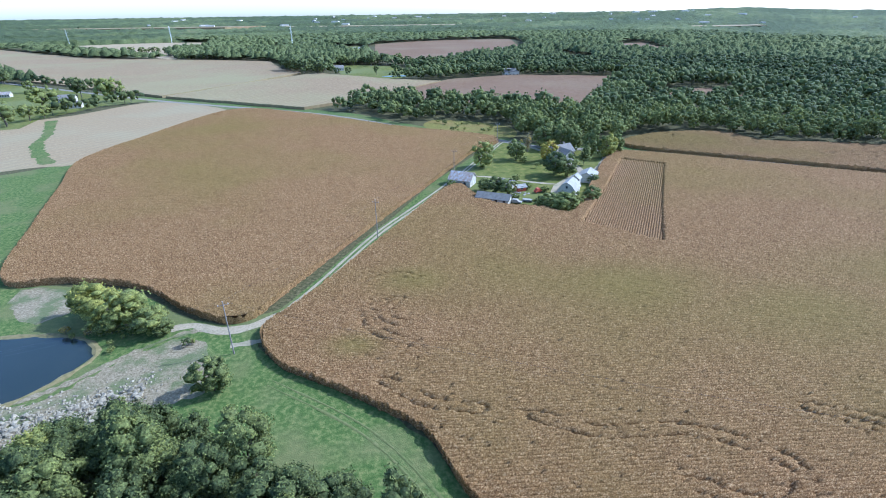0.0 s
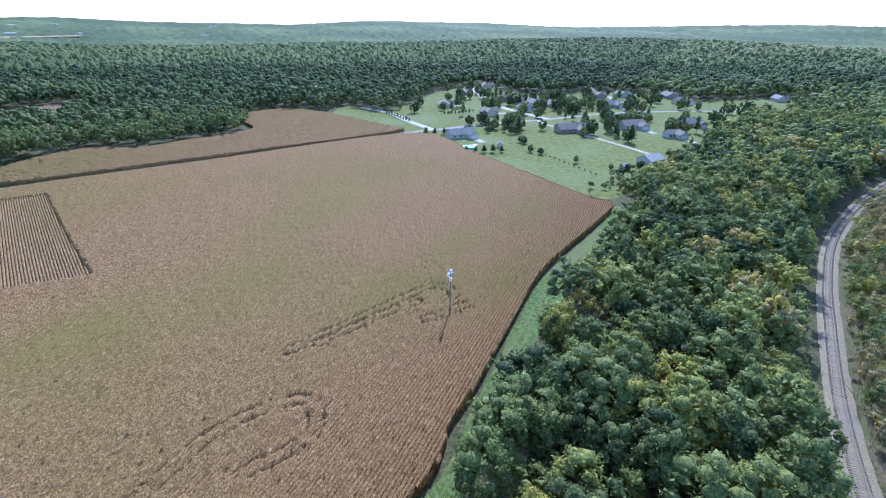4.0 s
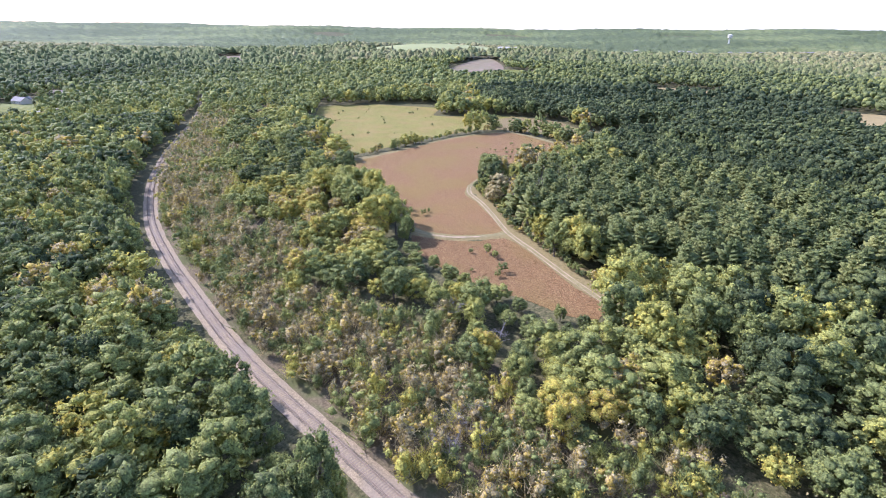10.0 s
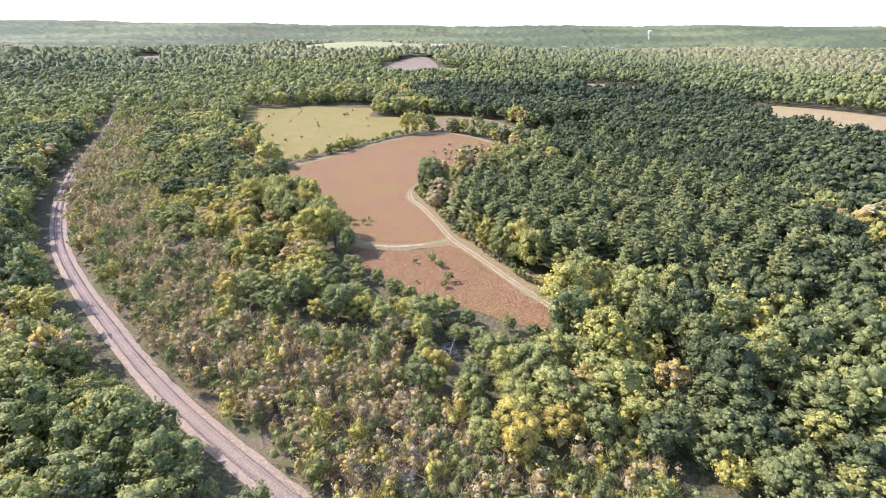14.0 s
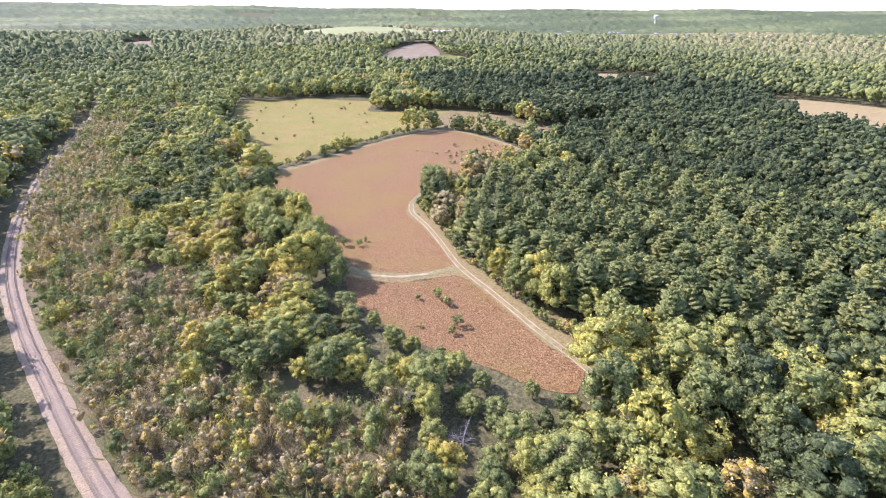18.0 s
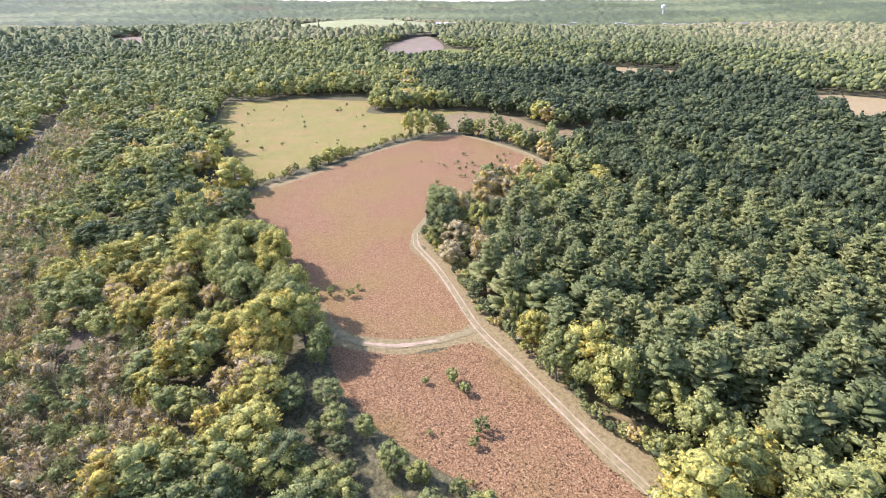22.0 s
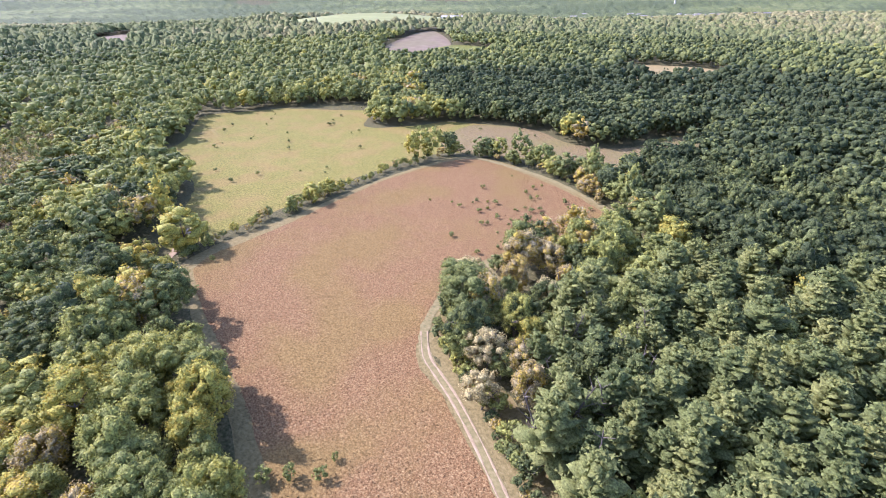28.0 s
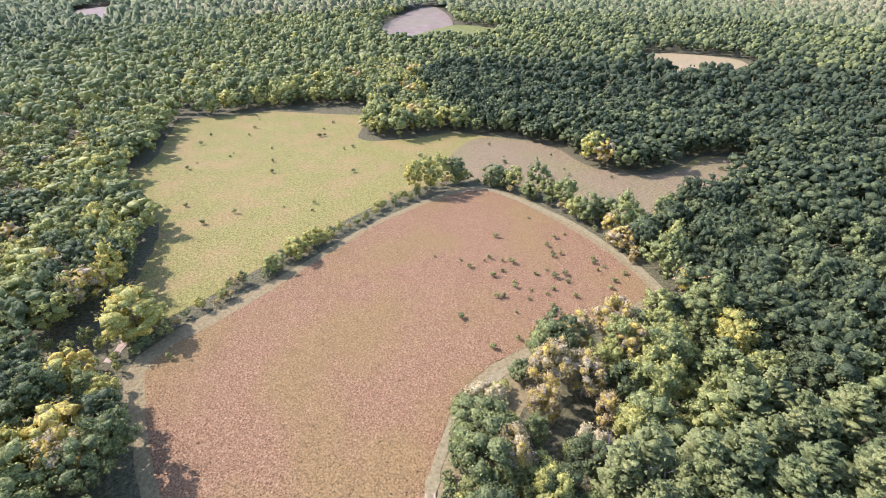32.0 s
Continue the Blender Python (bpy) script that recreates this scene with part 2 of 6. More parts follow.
M["hay"] = ramp_mat("dry_field", [(0.3, (0.18, 0.138, 0.052)), (0.6, (0.245, 0.185, 0.078)), (0.85, (0.30, 0.24, 0.12))], 0.4, 8, 0.95, 0.4, 1.5, 0.2, spec=0.1)
M["gravel"] = ramp_mat("gravel", [(0.3, (0.229, 0.181, 0.104)), (0.55, (0.343, 0.279, 0.172)), (0.8, (0.447, 0.372, 0.24))], 2.0, 10, 0.9, 0.5, 8.0, 0.05,
                       big=(0.15, (0.20, 0.18, 0.10), 0.5, 0.62), big_mix=0.6)
M["ballast"] = ramp_mat("ballast", [(0.28, (0.12, 0.094, 0.052)), (0.5, (0.235, 0.178, 0.098)), (0.72, (0.37, 0.285, 0.165))], 3.0, 12, 0.95, 0.8, 9.0, 0.08,
                        big=(0.12, (0.22, 0.175, 0.12), 0.45, 0.65), big_mix=0.6)
M["dirt"] = ramp_mat("pale_dirt", [(0.3, (0.23, 0.165, 0.085)), (0.6, (0.32, 0.235, 0.135)), (0.85, (0.41, 0.32, 0.20))], 0.8, 8, 0.95, 0.4, 4.0, 0.05)
M["trail"] = ramp_mat("mown_trail", [(0.3, (0.12, 0.105, 0.038)), (0.55, (0.195, 0.158, 0.064)), (0.8, (0.29, 0.225, 0.115))], 0.9, 8, 0.95, 0.4, 4.0, 0.05)
M["asphalt"] = ramp_mat("weathered_asphalt", [(0.3, (0.177, 0.152, 0.104)), (0.7, (0.26, 0.225, 0.156))], 0.5, 8, 0.9, 0.2, 6.0, 0.02, big=(0.05, (0.20, 0.18, 0.15), 0.4, 0.6))
M["concrete"] = ramp_mat("pale_concrete", [(0.3, (0.302, 0.265, 0.188)), (0.7, (0.416, 0.372, 0.268))], 0.4, 8, 0.9, 0.1, 6.0, 0.02, big=(0.06, (0.30, 0.275, 0.235), 0.4, 0.6))
# the darkest stop also serves woods under the painted cloud shadow
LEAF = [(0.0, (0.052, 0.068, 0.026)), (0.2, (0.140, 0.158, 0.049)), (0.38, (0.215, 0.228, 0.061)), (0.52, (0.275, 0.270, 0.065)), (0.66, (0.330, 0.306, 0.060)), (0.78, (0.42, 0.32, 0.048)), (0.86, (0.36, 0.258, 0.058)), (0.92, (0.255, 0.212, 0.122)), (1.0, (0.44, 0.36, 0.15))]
# ramp for far treetops, its values raised to stand in for haze
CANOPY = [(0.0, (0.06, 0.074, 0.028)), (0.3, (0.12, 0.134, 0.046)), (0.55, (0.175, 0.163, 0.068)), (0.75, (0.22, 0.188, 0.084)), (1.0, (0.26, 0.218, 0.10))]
# the strong fine noise paints shade of gaps between leaves into their colour
M["leaf"] = ramp_mat("tree_leaves", LEAF, 3.6, 9, 0.75, 0.6, 4.0, 0.3, source="tone", translucent=0.34, spec=0.15, gain=0.36, grain_shade=(2.6, 0.42, 1.65))
# coarse noise paints light and shade of far crowns into the canopy colour
M["farleaf"] = ramp_mat("woodland_canopy", CANOPY, 0.6, 10, 0.9, 0.9, 0.9, 1.2, source="tone", spec=0.1, gain=0.6, grain_shade=(0.5, 0.5, 1.6))
M["bark"] = ramp_mat("bark", [(0.3, (0.07, 0.055, 0.04)), (0.7, (0.16, 0.13, 0.10))], 3.0, 6, 0.95, 0.5, 12.0, 0.03)
M["greybark"] = ramp_mat("grey_bark", [(0.3, (0.11, 0.095, 0.08)), (0.7, (0.21, 0.185, 0.16))], 3.0, 6, 0.95, 0.5, 12.0, 0.03)
M["rail"] = ramp_mat("worn_steel", [(0.3, (0.17, 0.125, 0.08)), (0.7, (0.27, 0.20, 0.135))], 2.0, 4, 0.65, metal=0.1)
M["tie"] = ramp_mat("weathered_sleeper", [(0.3, (0.15, 0.115, 0.078)), (0.7, (0.24, 0.19, 0.13))], 2.0, 6, 0.95, 0.5, 10.0, 0.02)
PINE = [(0.0, (0.055, 0.073, 0.027)), (0.3, (0.10, 0.122, 0.039)), (0.6, (0.152, 0.17, 0.051)), (1.0, (0.225, 0.225, 0.068))]
# needles likewise carry their gap shade as colour noise
M["pine"] = ramp_mat("pine_needles", PINE, 1.5, 6, 0.7, source="tone", translucent=0.4, spec=0.15, grain_shade=(3.0, 0.5, 1.6))
M["water"] = ramp_mat("pond_water", [(0.3, (0.012, 0.02, 0.016)), (0.7, (0.028, 0.036, 0.026))], 0.05, 4, 0.18, 0.12, 1.4, 0.05, spec=0.35)
M["stone"] = ramp_mat("pale_limestone", [(0.25, (0.125, 0.103, 0.064)), (0.55, (0.281, 0.24, 0.16)), (0.8, (0.437, 0.382, 0.264))], 1.2, 8, 0.9, 0.5, 5.0, 0.06)
M["rubble"] = ramp_mat("bare_rubble_ground", [(0.28, (0.0936, 0.0784, 0.036)), (0.45, (0.198, 0.157, 0.084)), (0.58, (0.281, 0.225, 0.132)), (0.75, (0.374, 0.309, 0.192))], 1.6, 12, 0.95, 0.8, 3.0, 0.2,
                      big=(0.16, (0.10, 0.12, 0.04), 0.46, 0.6), big_mix=0.85)
M["white"] = ramp_mat("weathered_white_boards", [(0.3, (0.381, 0.347, 0.27)), (0.7, (0.538, 0.493, 0.387))], 1.5, 6, 0.75, 0.2, 8.0, 0.02)
M["cream"] = ramp_mat("cream_siding", [(0.3, (0.47, 0.399, 0.279)), (0.7, (0.616, 0.525, 0.378))], 1.5, 6, 0.7, 0.2, 8.0, 0.02)
M["brick"] = ramp_mat("brown_brick", [(0.3, (0.24, 0.17, 0.13)), (0.7, (0.38, 0.29, 0.23))], 2.5, 6, 0.9, 0.4, 8.0, 0.02)
M["shingle"] = ramp_mat("grey_shingles", [(0.3, (0.137, 0.125, 0.104)), (0.7, (0.252, 0.226, 0.184))], 1.5, 8, 0.9, 0.3, 8.0, 0.03)
M["shingle_b"] = ramp_mat("brown_shingles", [(0.3, (0.168, 0.125, 0.088)), (0.7, (0.284, 0.226, 0.16))], 1.5, 8, 0.9, 0.3, 8.0, 0.03)
M["tin"] = ramp_mat("grey_sheet_metal_roof", [(0.3, (0.242, 0.226, 0.188)), (0.7, (0.378, 0.35, 0.288))], 0.6, 6, 0.8, 0.1, 4.0, 0.02)
M["darktin"] = ramp_mat("dull_dark_roofing", [(0.3, (0.116, 0.106, 0.088)), (0.7, (0.21, 0.192, 0.156))], 0.8, 8, 0.7, 0.2, 4.0, 0.02)
M["rust"] = ramp_mat("rusty_sheet_metal_roof", [(0.38, (0.42, 0.40, 0.37)), (0.52, (0.36, 0.29, 0.22)), (0.66, (0.25, 0.14, 0.08))], 0.8, 8, 0.65, 0.2, 4.0, 0.02, metal=0.1)
M["glass"] = ramp_mat("dark_window_glass", [(0.3, (0.02, 0.025, 0.03)), (0.7, (0.05, 0.06, 0.07))], 0.5, 2, 0.08, spec=0.6)
M["door"] = ramp_mat("painted_door", [(0.3, (0.56, 0.514, 0.423)), (0.7, (0.694, 0.64, 0.531))], 1.0, 4, 0.6)
M["redpaint"] = ramp_mat("faded_red_paint", [(0.3, (0.38, 0.06, 0.03)), (0.7, (0.52, 0.12, 0.06))], 2.0, 6, 0.6)
M["darkmetal"] = ramp_mat("dark_metal", [(0.3, (0.05, 0.05, 0.055)), (0.7, (0.12, 0.12, 0.12))], 2.0, 4, 0.5, metal=0.5)
M["polewood"] = ramp_mat("weathered_pole_wood", [(0.3, (0.17, 0.14, 0.11)), (0.7, (0.33, 0.29, 0.24))], 2.0, 6, 0.9, 0.3, 12.0, 0.02)
M["insulator"] = ramp_mat("white_porcelain", [(0.3, (0.75, 0.76, 0.78)), (0.7, (0.85, 0.85, 0.86))], 2.0, 2, 0.3, spec=0.5)
M["bluewater"] = ramp_mat("pool_water", [(0.3, (0.10, 0.42, 0.60)), (0.7, (0.16, 0.52, 0.70))], 0.8, 3, 0.1, 0.1, 3.0, 0.03, spec=0.5)
M["poolwall"] = ramp_mat("blue_pool_liner", [(0.3, (0.30, 0.50, 0.66)), (0.7, (0.40, 0.60, 0.74))], 1.0, 3, 0.5)
M["hillgrass"] = ramp_mat("grassed_hill", [(0.3, (0.19, 0.20, 0.075)), (0.7, (0.26, 0.26, 0.105))], 0.02, 8, 0.95, spec=0.1, wave=(0.012, 30, (0.16, 0.175, 0.06), 0.4))
M["worn_grass"] = ramp_mat("worn_grass", [(0.3, (0.085, 0.105, 0.03)), (0.5, (0.125, 0.135, 0.045)), (0.7, (0.18, 0.17, 0.07))], 1.2, 10, 0.95, 0.4, 4.0, 0.05, spec=0.1)
M["slope"] = ramp_mat("riprap_slope", [(0.3, (0.14, 0.105, 0.062)), (0.7, (0.21, 0.16, 0.10))], 0.1, 8, 0.95, 0.3, 1.0, 0.2, spec=0.1, big=(0.015, (0.15, 0.14, 0.06), 0.45, 0.6))
M["prairie_edge"] = ramp_mat("prairie_edge_grass", [(0.28, (0.10, 0.08, 0.03)), (0.5, (0.18, 0.14, 0.055)), (0.8, (0.27, 0.21, 0.10))], 1.2, 10, 0.95, 0.7, 2.4, 0.2, spec=0.1)

# ---- shapes shared by ground and fields ----
def spline(pts, closed=False, step=3.0):
    """A smooth line through points."""
    p = [Vector((*q, 0)) if len(q) == 2 else Vector(q) for q in pts]
    out = []
    n = len(p)
    for i in range(n if closed else n - 1):
        a, b, c, d = (p[(i + k) % n] for k in (-1, 0, 1, 2)) if closed else (p[max(i - 1, 0)], p[i], p[i + 1], p[min(i + 2, n - 1)])
        k = max(1, int((c - b).length / step))
        for j in range(k):
            t = j / k
            out.append(0.5 * ((2 * b) + (c - a) * t + (2 * a - 5 * b + 4 * c - d) * t * t + (3 * b - a - 3 * c + d) * t ** 3))
    if not closed:
        out.append(p[-1])
    return out


def inside(poly, x, y):
    """Even-odd test of numpy arrays x, y against a polygon."""
    x, y = np.asarray(x, float), np.asarray(y, float)
    r = np.zeros(x.shape, bool)
    n = len(poly)
    for i in range(n):
        x0, y0 = poly[i][0], poly[i][1]
        x1, y1 = poly[i - 1][0], poly[i - 1][1]
        if y0 == y1:
            continue
        c = (y0 > y) != (y1 > y)
        r ^= c & (x < (x1 - x0) * (y - y0) / (y1 - y0) + x0)
    return r


def mesh_object(name, verts, faces, material, parent=None, smooth=False):
    me = bpy.data.meshes.new(name)
    me.from_pydata([tuple(v) for v in verts], [], faces)
    if material:
        me.materials.append(material)
    if smooth:
        me.polygons.foreach_set("use_smooth", [True] * len(me.polygons))
    me.update()
    ob = new(name, me)
    if parent:
        ob.parent = parent
    return ob


def array_mesh(name, verts, loops, sizes, material, tone=None):
    """A mesh from numpy arrays: all faces in one go; tone is one value a vertex."""
    me = bpy.data.meshes.new(name)
    me.vertices.add(len(verts))
    me.vertices.foreach_set("co", np.asarray(verts, np.float32).ravel())
    me.loops.add(len(loops))
    me.loops.foreach_set("vertex_index", np.asarray(loops, np.int32))
    me.polygons.add(len(sizes))
    sizes = np.asarray(sizes, np.int32)
    me.polygons.foreach_set("loop_start", np.concatenate([[0], np.cumsum(sizes)[:-1]]).astype(np.int32))
    me.polygons.foreach_set("loop_total", sizes)
    me.materials.append(material)
    if tone is not None:
        at = me.attributes.new("tone", "FLOAT", "POINT")
        at.data.foreach_set("value", np.asarray(tone, np.float32))
    me.update(calc_edges=True)
    me.validate()
    return me


def patch(name, pts, z, material, label, smooth_edge=True, step=4.0, jitter=0.4):
    """A flat piece of ground cover with an uneven outline."""
    rng = random.Random(len(pts) * 7 + int(abs(pts[0][0])))
    line = spline(pts, True, step) if smooth_edge else [Vector((*q, 0)) for q in pts]
    bm = bmesh.new()
    vs = [bm.verts.new((v.x + rng.uniform(-jitter, jitter), v.y + rng.uniform(-jitter, jitter), z)) for v in line]
    f = bm.faces.new(vs)
    f.normal_update()
    if f.normal.z < 0:
        f.normal_flip()
    bmesh.ops.triangulate(bm, faces=[f])
    me = bpy.data.meshes.new(name)
    bm.to_mesh(me)
    bm.free()
    me.materials.append(material)
    return tagged(new(name, me), label=label, category="ground", kind="structure")


def ribbon(name, pts, width, z, material, label, step=3.0, jitter=0.12, category="road", parent=None, crown=0.03):
    """A strip of even width along a line, slightly crowned."""
    rng = random.Random(int(abs(pts[0][0] * 3 + pts[-1][1])))
    line = spline(pts, False, step)
    vs, fs = [], []
    for i, p in enumerate(line):
        d = (line[min(i + 1, len(line) - 1)] - line[max(i - 1, 0)])
        d.z = 0
        d.normalize()
        s = Vector((-d.y, d.x, 0))
        w = width / 2 + rng.uniform(-jitter, jitter)
        vs += [p + s * w + Vector((0, 0, z)), p + Vector((0, 0, z + crown)), p - s * w + Vector((0, 0, z))]
        if i:
            a = 3 * i
            fs += [(a - 3, a, a + 1, a - 2), (a - 2, a + 1, a + 2, a - 1)]
    ob = mesh_object(name, vs, [f[::-1] for f in fs], material, parent)
    if not parent:
        tagged(ob, label=label, category=category, kind="structure")
    return ob


# outlines on the plan
CORN_E = [(49, 28.5), (20, 39), (4.6, 53.4), (-3.4, 67.2), (-11.4, 73.2), (-21.4, 79.2), (-34.4, 86.4), (-41, 94), (-43, 101), (-38, 110), (-32, 123), (-20, 152), (4, 207),
          (13, 195), (21, 183), (38, 178), (48, 173), (64, 207), (82, 246), (98, 260), (173, 224), (288, 163), (256, 104), (226, 60), (208, 34), (203, 23),
          (180, 25), (155, 29), (134, 32), (114, 32), (94, 31), (77, 30), (64, 30)]
CORN_W = [(-53, 104), (-66, 110), (-84, 122), (-106, 126), (-126, 127), (-147, 168), (-168, 213), (-187, 256), (-184, 307), (-164, 405), (-101, 384), (-31, 334),
          (31, 298), (16, 266), (-5, 214), (-27, 160), (-43, 118), (-47, 107)]
CORN_N = [(104, 273), (119, 297), (148, 305), (170, 300), (180, 279), (205, 273), (240, 264), (256, 270), (284, 313), (321, 310), (331, 298), (327, 263), (303, 194), (288, 178), (173, 235)]
FARM = [(4, 207), (13, 195), (21, 183), (38, 178), (48, 173), (64, 207), (82, 246), (98, 262), (56, 273), (36, 289)]
PRAIRIE_N = [(126, -117), (117, -119), (110, -123), (105, -129), (102, -138), (119, -148), (130, -155), (142, -161), (147, -172), (155, -188), (155, -204), (147, -226), (136, -250),
             (139, -261), (173, -279), (214, -286), (226, -247), (225, -215), (222, -182), (221, -156), (205, -146), (188, -140), (164, -132), (146, -125)]
PRAIRIE_S = [(122, -111), (116, -113), (109, -117), (102, -123), (97, -132), (86, -129), (75, -124), (60, -117), (48, -113), (47, -106), (54, -102), (68, -101), (84, -99), (102, -100), (115, -105)]
MEADOW = [(234, -160), (236, -200), (238, -233), (237, -262), (231, -285), (215, -297), (190, -299), (170, -294), (156, -288), (149, -302), (141, -325), (134, -342), (135, -357), (129, -372), (124, -384), (140, -389), (151, -384),
          (155, -368), (160, -350), (168, -340), (182, -335), (196, -337), (206, -346), (226, -351), (252, -346), (270, -338), (280, -318), (300, -302), (322, -328), (343, -350), (371, -327), (391, -293), (407, -264), (391, -248),
          (356, -221), (350, -208), (329, -200), (288, -190), (258, -168), (240, -154)]
TONGUE = [(252, -340), (246, -306), (229, -292), (190, -303), (158, -296), (146, -322), (138, -345), (131, -378), (146, -384), (153, -364), (164, -344), (182, -338), (196, -341), (208, -349), (226, -353)]
LAWN = [(300, 172), (318, 256), (358, 275), (377, 276), (358, 228), (425, 236), (496, 252), (570, 245), (590, 226), (545, 190), (530, 140), (582, 108), (600, 50), (560, 5), (640, -85), (620, -110),
        (500, -62), (358, -14), (300, -4), (262, 8), (214, 24), (210, 34), (228, 60), (258, 104), (290, 163)]
POND_YARD = [(-126, 125), (-106, 124), (-84, 120), (-66, 108), (-53, 102), (-44, 100), (-43, 95), (-34, 85), (-11, 72), (-3, 66), (4, 54), (20, 37), (8, 44), (-8, 51), (-20, 56), (-36, 62), (-52, 65), (-66, 61), (-76, 52),
             (-100, 60), (-140, 90), (-150, 120)]
STRIP_W = [(-125, 127), (-147, 168), (-168, 213), (-187, 256), (-205, 244), (-240, 200), (-200, 110), (-150, 100)]
STUBBLE = [(-330, 330), (-286, 399), (-253, 460), (-166, 407), (-184, 331), (-189, 260), (-205, 250), (-260, 235)]
FAR_A = [(-588, 708), (-477, 620), (-305, 514), (-260, 486), (-221, 571), (-178, 680), (-217, 731), (-276, 865), (-474, 935), (-666, 1000), (-1105, 1340), (-900, 960)]
FAR_B = [(-254, 482), (-109, 411), (-72, 450), (1, 570), (-51, 594), (-158, 672), (-217, 571)]
FAR_C = [(-1171, 1460), (-845, 1240), (-470, 945), (-545, 1068), (-556, 1283), (-690, 1580), (-971, 1600)]
FAR_D = [(-161, 1345), (-75, 1459), (34, 1519), (198, 1536), (165, 1083), (70, 920), (10, 800), (-45, 790), (-112, 911)]
FAR_E = [(-456, 1149), (-271, 1183), (-146, 996), (-190, 1280), (-368, 1265)]
FAR_F = [(-153, 762), (-113, 625), (-52, 615), (-21, 657), (-65, 766), (-134, 793)]
FAR_G = [(-58, 462), (-20, 450), (20, 424), (55, 406), (100, 368), (129, 441), (193, 575), (208, 598), (124, 620), (84, 627), (44, 609), (8, 590)]
FAR_H = [(206, 985), (240, 884), (218, 800), (188, 850)]
FAR_I = [(388, 1207), (470, 1264), (440, 1058), (385, 925), (350, 1000)]
FAR_J = [(200, 436), (262, 446), (262, 496), (208, 492)]
YARD_N = [(-600, 650), (-470, 596), (-300, 503), (-262, 472), (-290, 440), (-302, 385), (-290, 350), (-330, 330), (-430, 400), (-560, 560)]
FAR_STRIPS = [[(cx - w, cy - d), (cx + w * 0.8, cy - d * 0.6), (cx + w, cy + d), (cx - w * 0.7, cy + d * 0.8)] for cx, cy, w, d in
              ((-1500, 1900, 330, 90), (-900, 2100, 420, 80), (-250, 1900, 190, 90), (150, 2300, 300, 90), (-1500, 2700, 600, 150), (-500, 2900, 700, 130), (600, 3100, 500, 120), (1300, 2500, 200, 90), (-200, 3900, 900, 200), (1400, 3800, 600, 160))]
HAY_W = [(52, -574), (-30, -566), (-90, -500), (-40, -425), (22, -452), (52, -510)]
HAY_S = [(256, -632), (186, -646), (170, -560), (226, -548)]
SLOPE = [(559, -592), (607, -743), (497, -648), (476, -534)]
SLOPE_GRASS = [(497, -648), (437, -655), (426, -585), (476, -534)]
BARE_W = [(1080, -452), (1110, -515), (1040, -506), (950, -448), (860, -445), (890, -415), (980, -420)]
MARGIN = [(-43, 95), (-34, 86), (-11, 73), (4, 53), (20, 38), (49, 27), (77, 29), (134, 31), (180, 24), (210, 20), (206, 12), (150, 18), (120, 23), (90, 24), (60, 21), (30, 26), (8, 36), (-8, 52), (-30, 70), (-44, 84)]
P_MARGIN = [(128, -111), (112, -111), (96, -128), (60, -115), (46, -111), (51, -119), (75, -129), (100, -140), (128, -158.5), (142, -165), (150, -182), (150, -205), (142, -228), (131, -249), (136, -264),
            (172, -283), (216, -290), (228, -250), (227, -200), (225, -153), (200, -141), (160, -127)]
ROAD_ZONE = [(-560, 640), (-250, 480), (-100, 410), (-60, 385), (-25, 350), (36, 302), (60, 283), (104, 276), (150, 264), (205, 236), (292, 182), (300, 160), (205, 218), (100, 258), (30, 290), (-33, 330), (-104, 380), (-166, 400), (-253, 455), (-300, 500)]
CLEARING = [(-10, 335), (0, 362), (44, 334), (38, 300)]
VERGE = [(-58, 102), (-48, 108), (-30, 158), (-7, 214), (30, 302), (40, 300), (8, 207), (-17, 152), (-33, 112), (-44, 98)]
OPEN = [VERGE, MARGIN, P_MARGIN, ROAD_ZONE, CLEARING, CORN_E, CORN_W, CORN_N, FARM, PRAIRIE_N, PRAIRIE_S, MEADOW, LAWN, POND_YARD, STRIP_W, STUBBLE, FAR_A, FAR_B, FAR_C, FAR_D, FAR_E, FAR_F, FAR_G, FAR_H, FAR_I, FAR_J, YARD_N, *FAR_STRIPS, HAY_W, HAY_S, SLOPE, SLOPE_GRASS, BARE_W]
RAIL = [(-60, -43), (0, -36.5), (30, -35.3), (56, -35), (84, -35), (106, -36.2), (135, -39.5), (164, -43.5), (201, -51), (245, -65.5), (283, -82), (323, -102), (425, -158), (560, -220)]
HILL = (860, -880)


def height(x, y):
    """Gentle relief far off; level where the fields lie."""
    x, y = np.asarray(x, float), np.asarray(y, float)
    south = np.clip((-y - 450) / 500, 0, 1) + np.clip((x - 750) / 500, 0, 1)
    roll = np.sin(x * 0.0041 + 1.0) * np.cos(y * 0.0035) * 9 + np.sin(x * 0.0013 - y * 0.0017) * 16
    hill = 20 * np.exp(-(((x - HILL[0]) * 0.77 - (y - HILL[1]) * 0.64) / 330) ** 2 - (((x - HILL[0]) * 0.64 + (y - HILL[1]) * 0.77) / 200) ** 2)
    far = np.clip((np.hypot(x, y) - 2600) / 2000, 0, 1)
    return np.clip(south, 0, 1) * (roll - 6) + hill + far * 50


# ground sheet
def axis():
    a = np.concatenate([np.linspace(0, 900, 46), 900 + np.cumsum(np.linspace(24, 200, 37))])
    return np.concatenate([-a[:0:-1], a])


gx, gy = np.meshgrid(axis(), axis(), indexing="ij")
n = gx.shape[0]
gz = height(gx, gy)
idx = np.arange(n * n).reshape(n, n)
quads = np.stack([idx[:-1, :-1], idx[1:, :-1], idx[1:, 1:], idx[:-1, 1:]], -1).reshape(-1, 4)
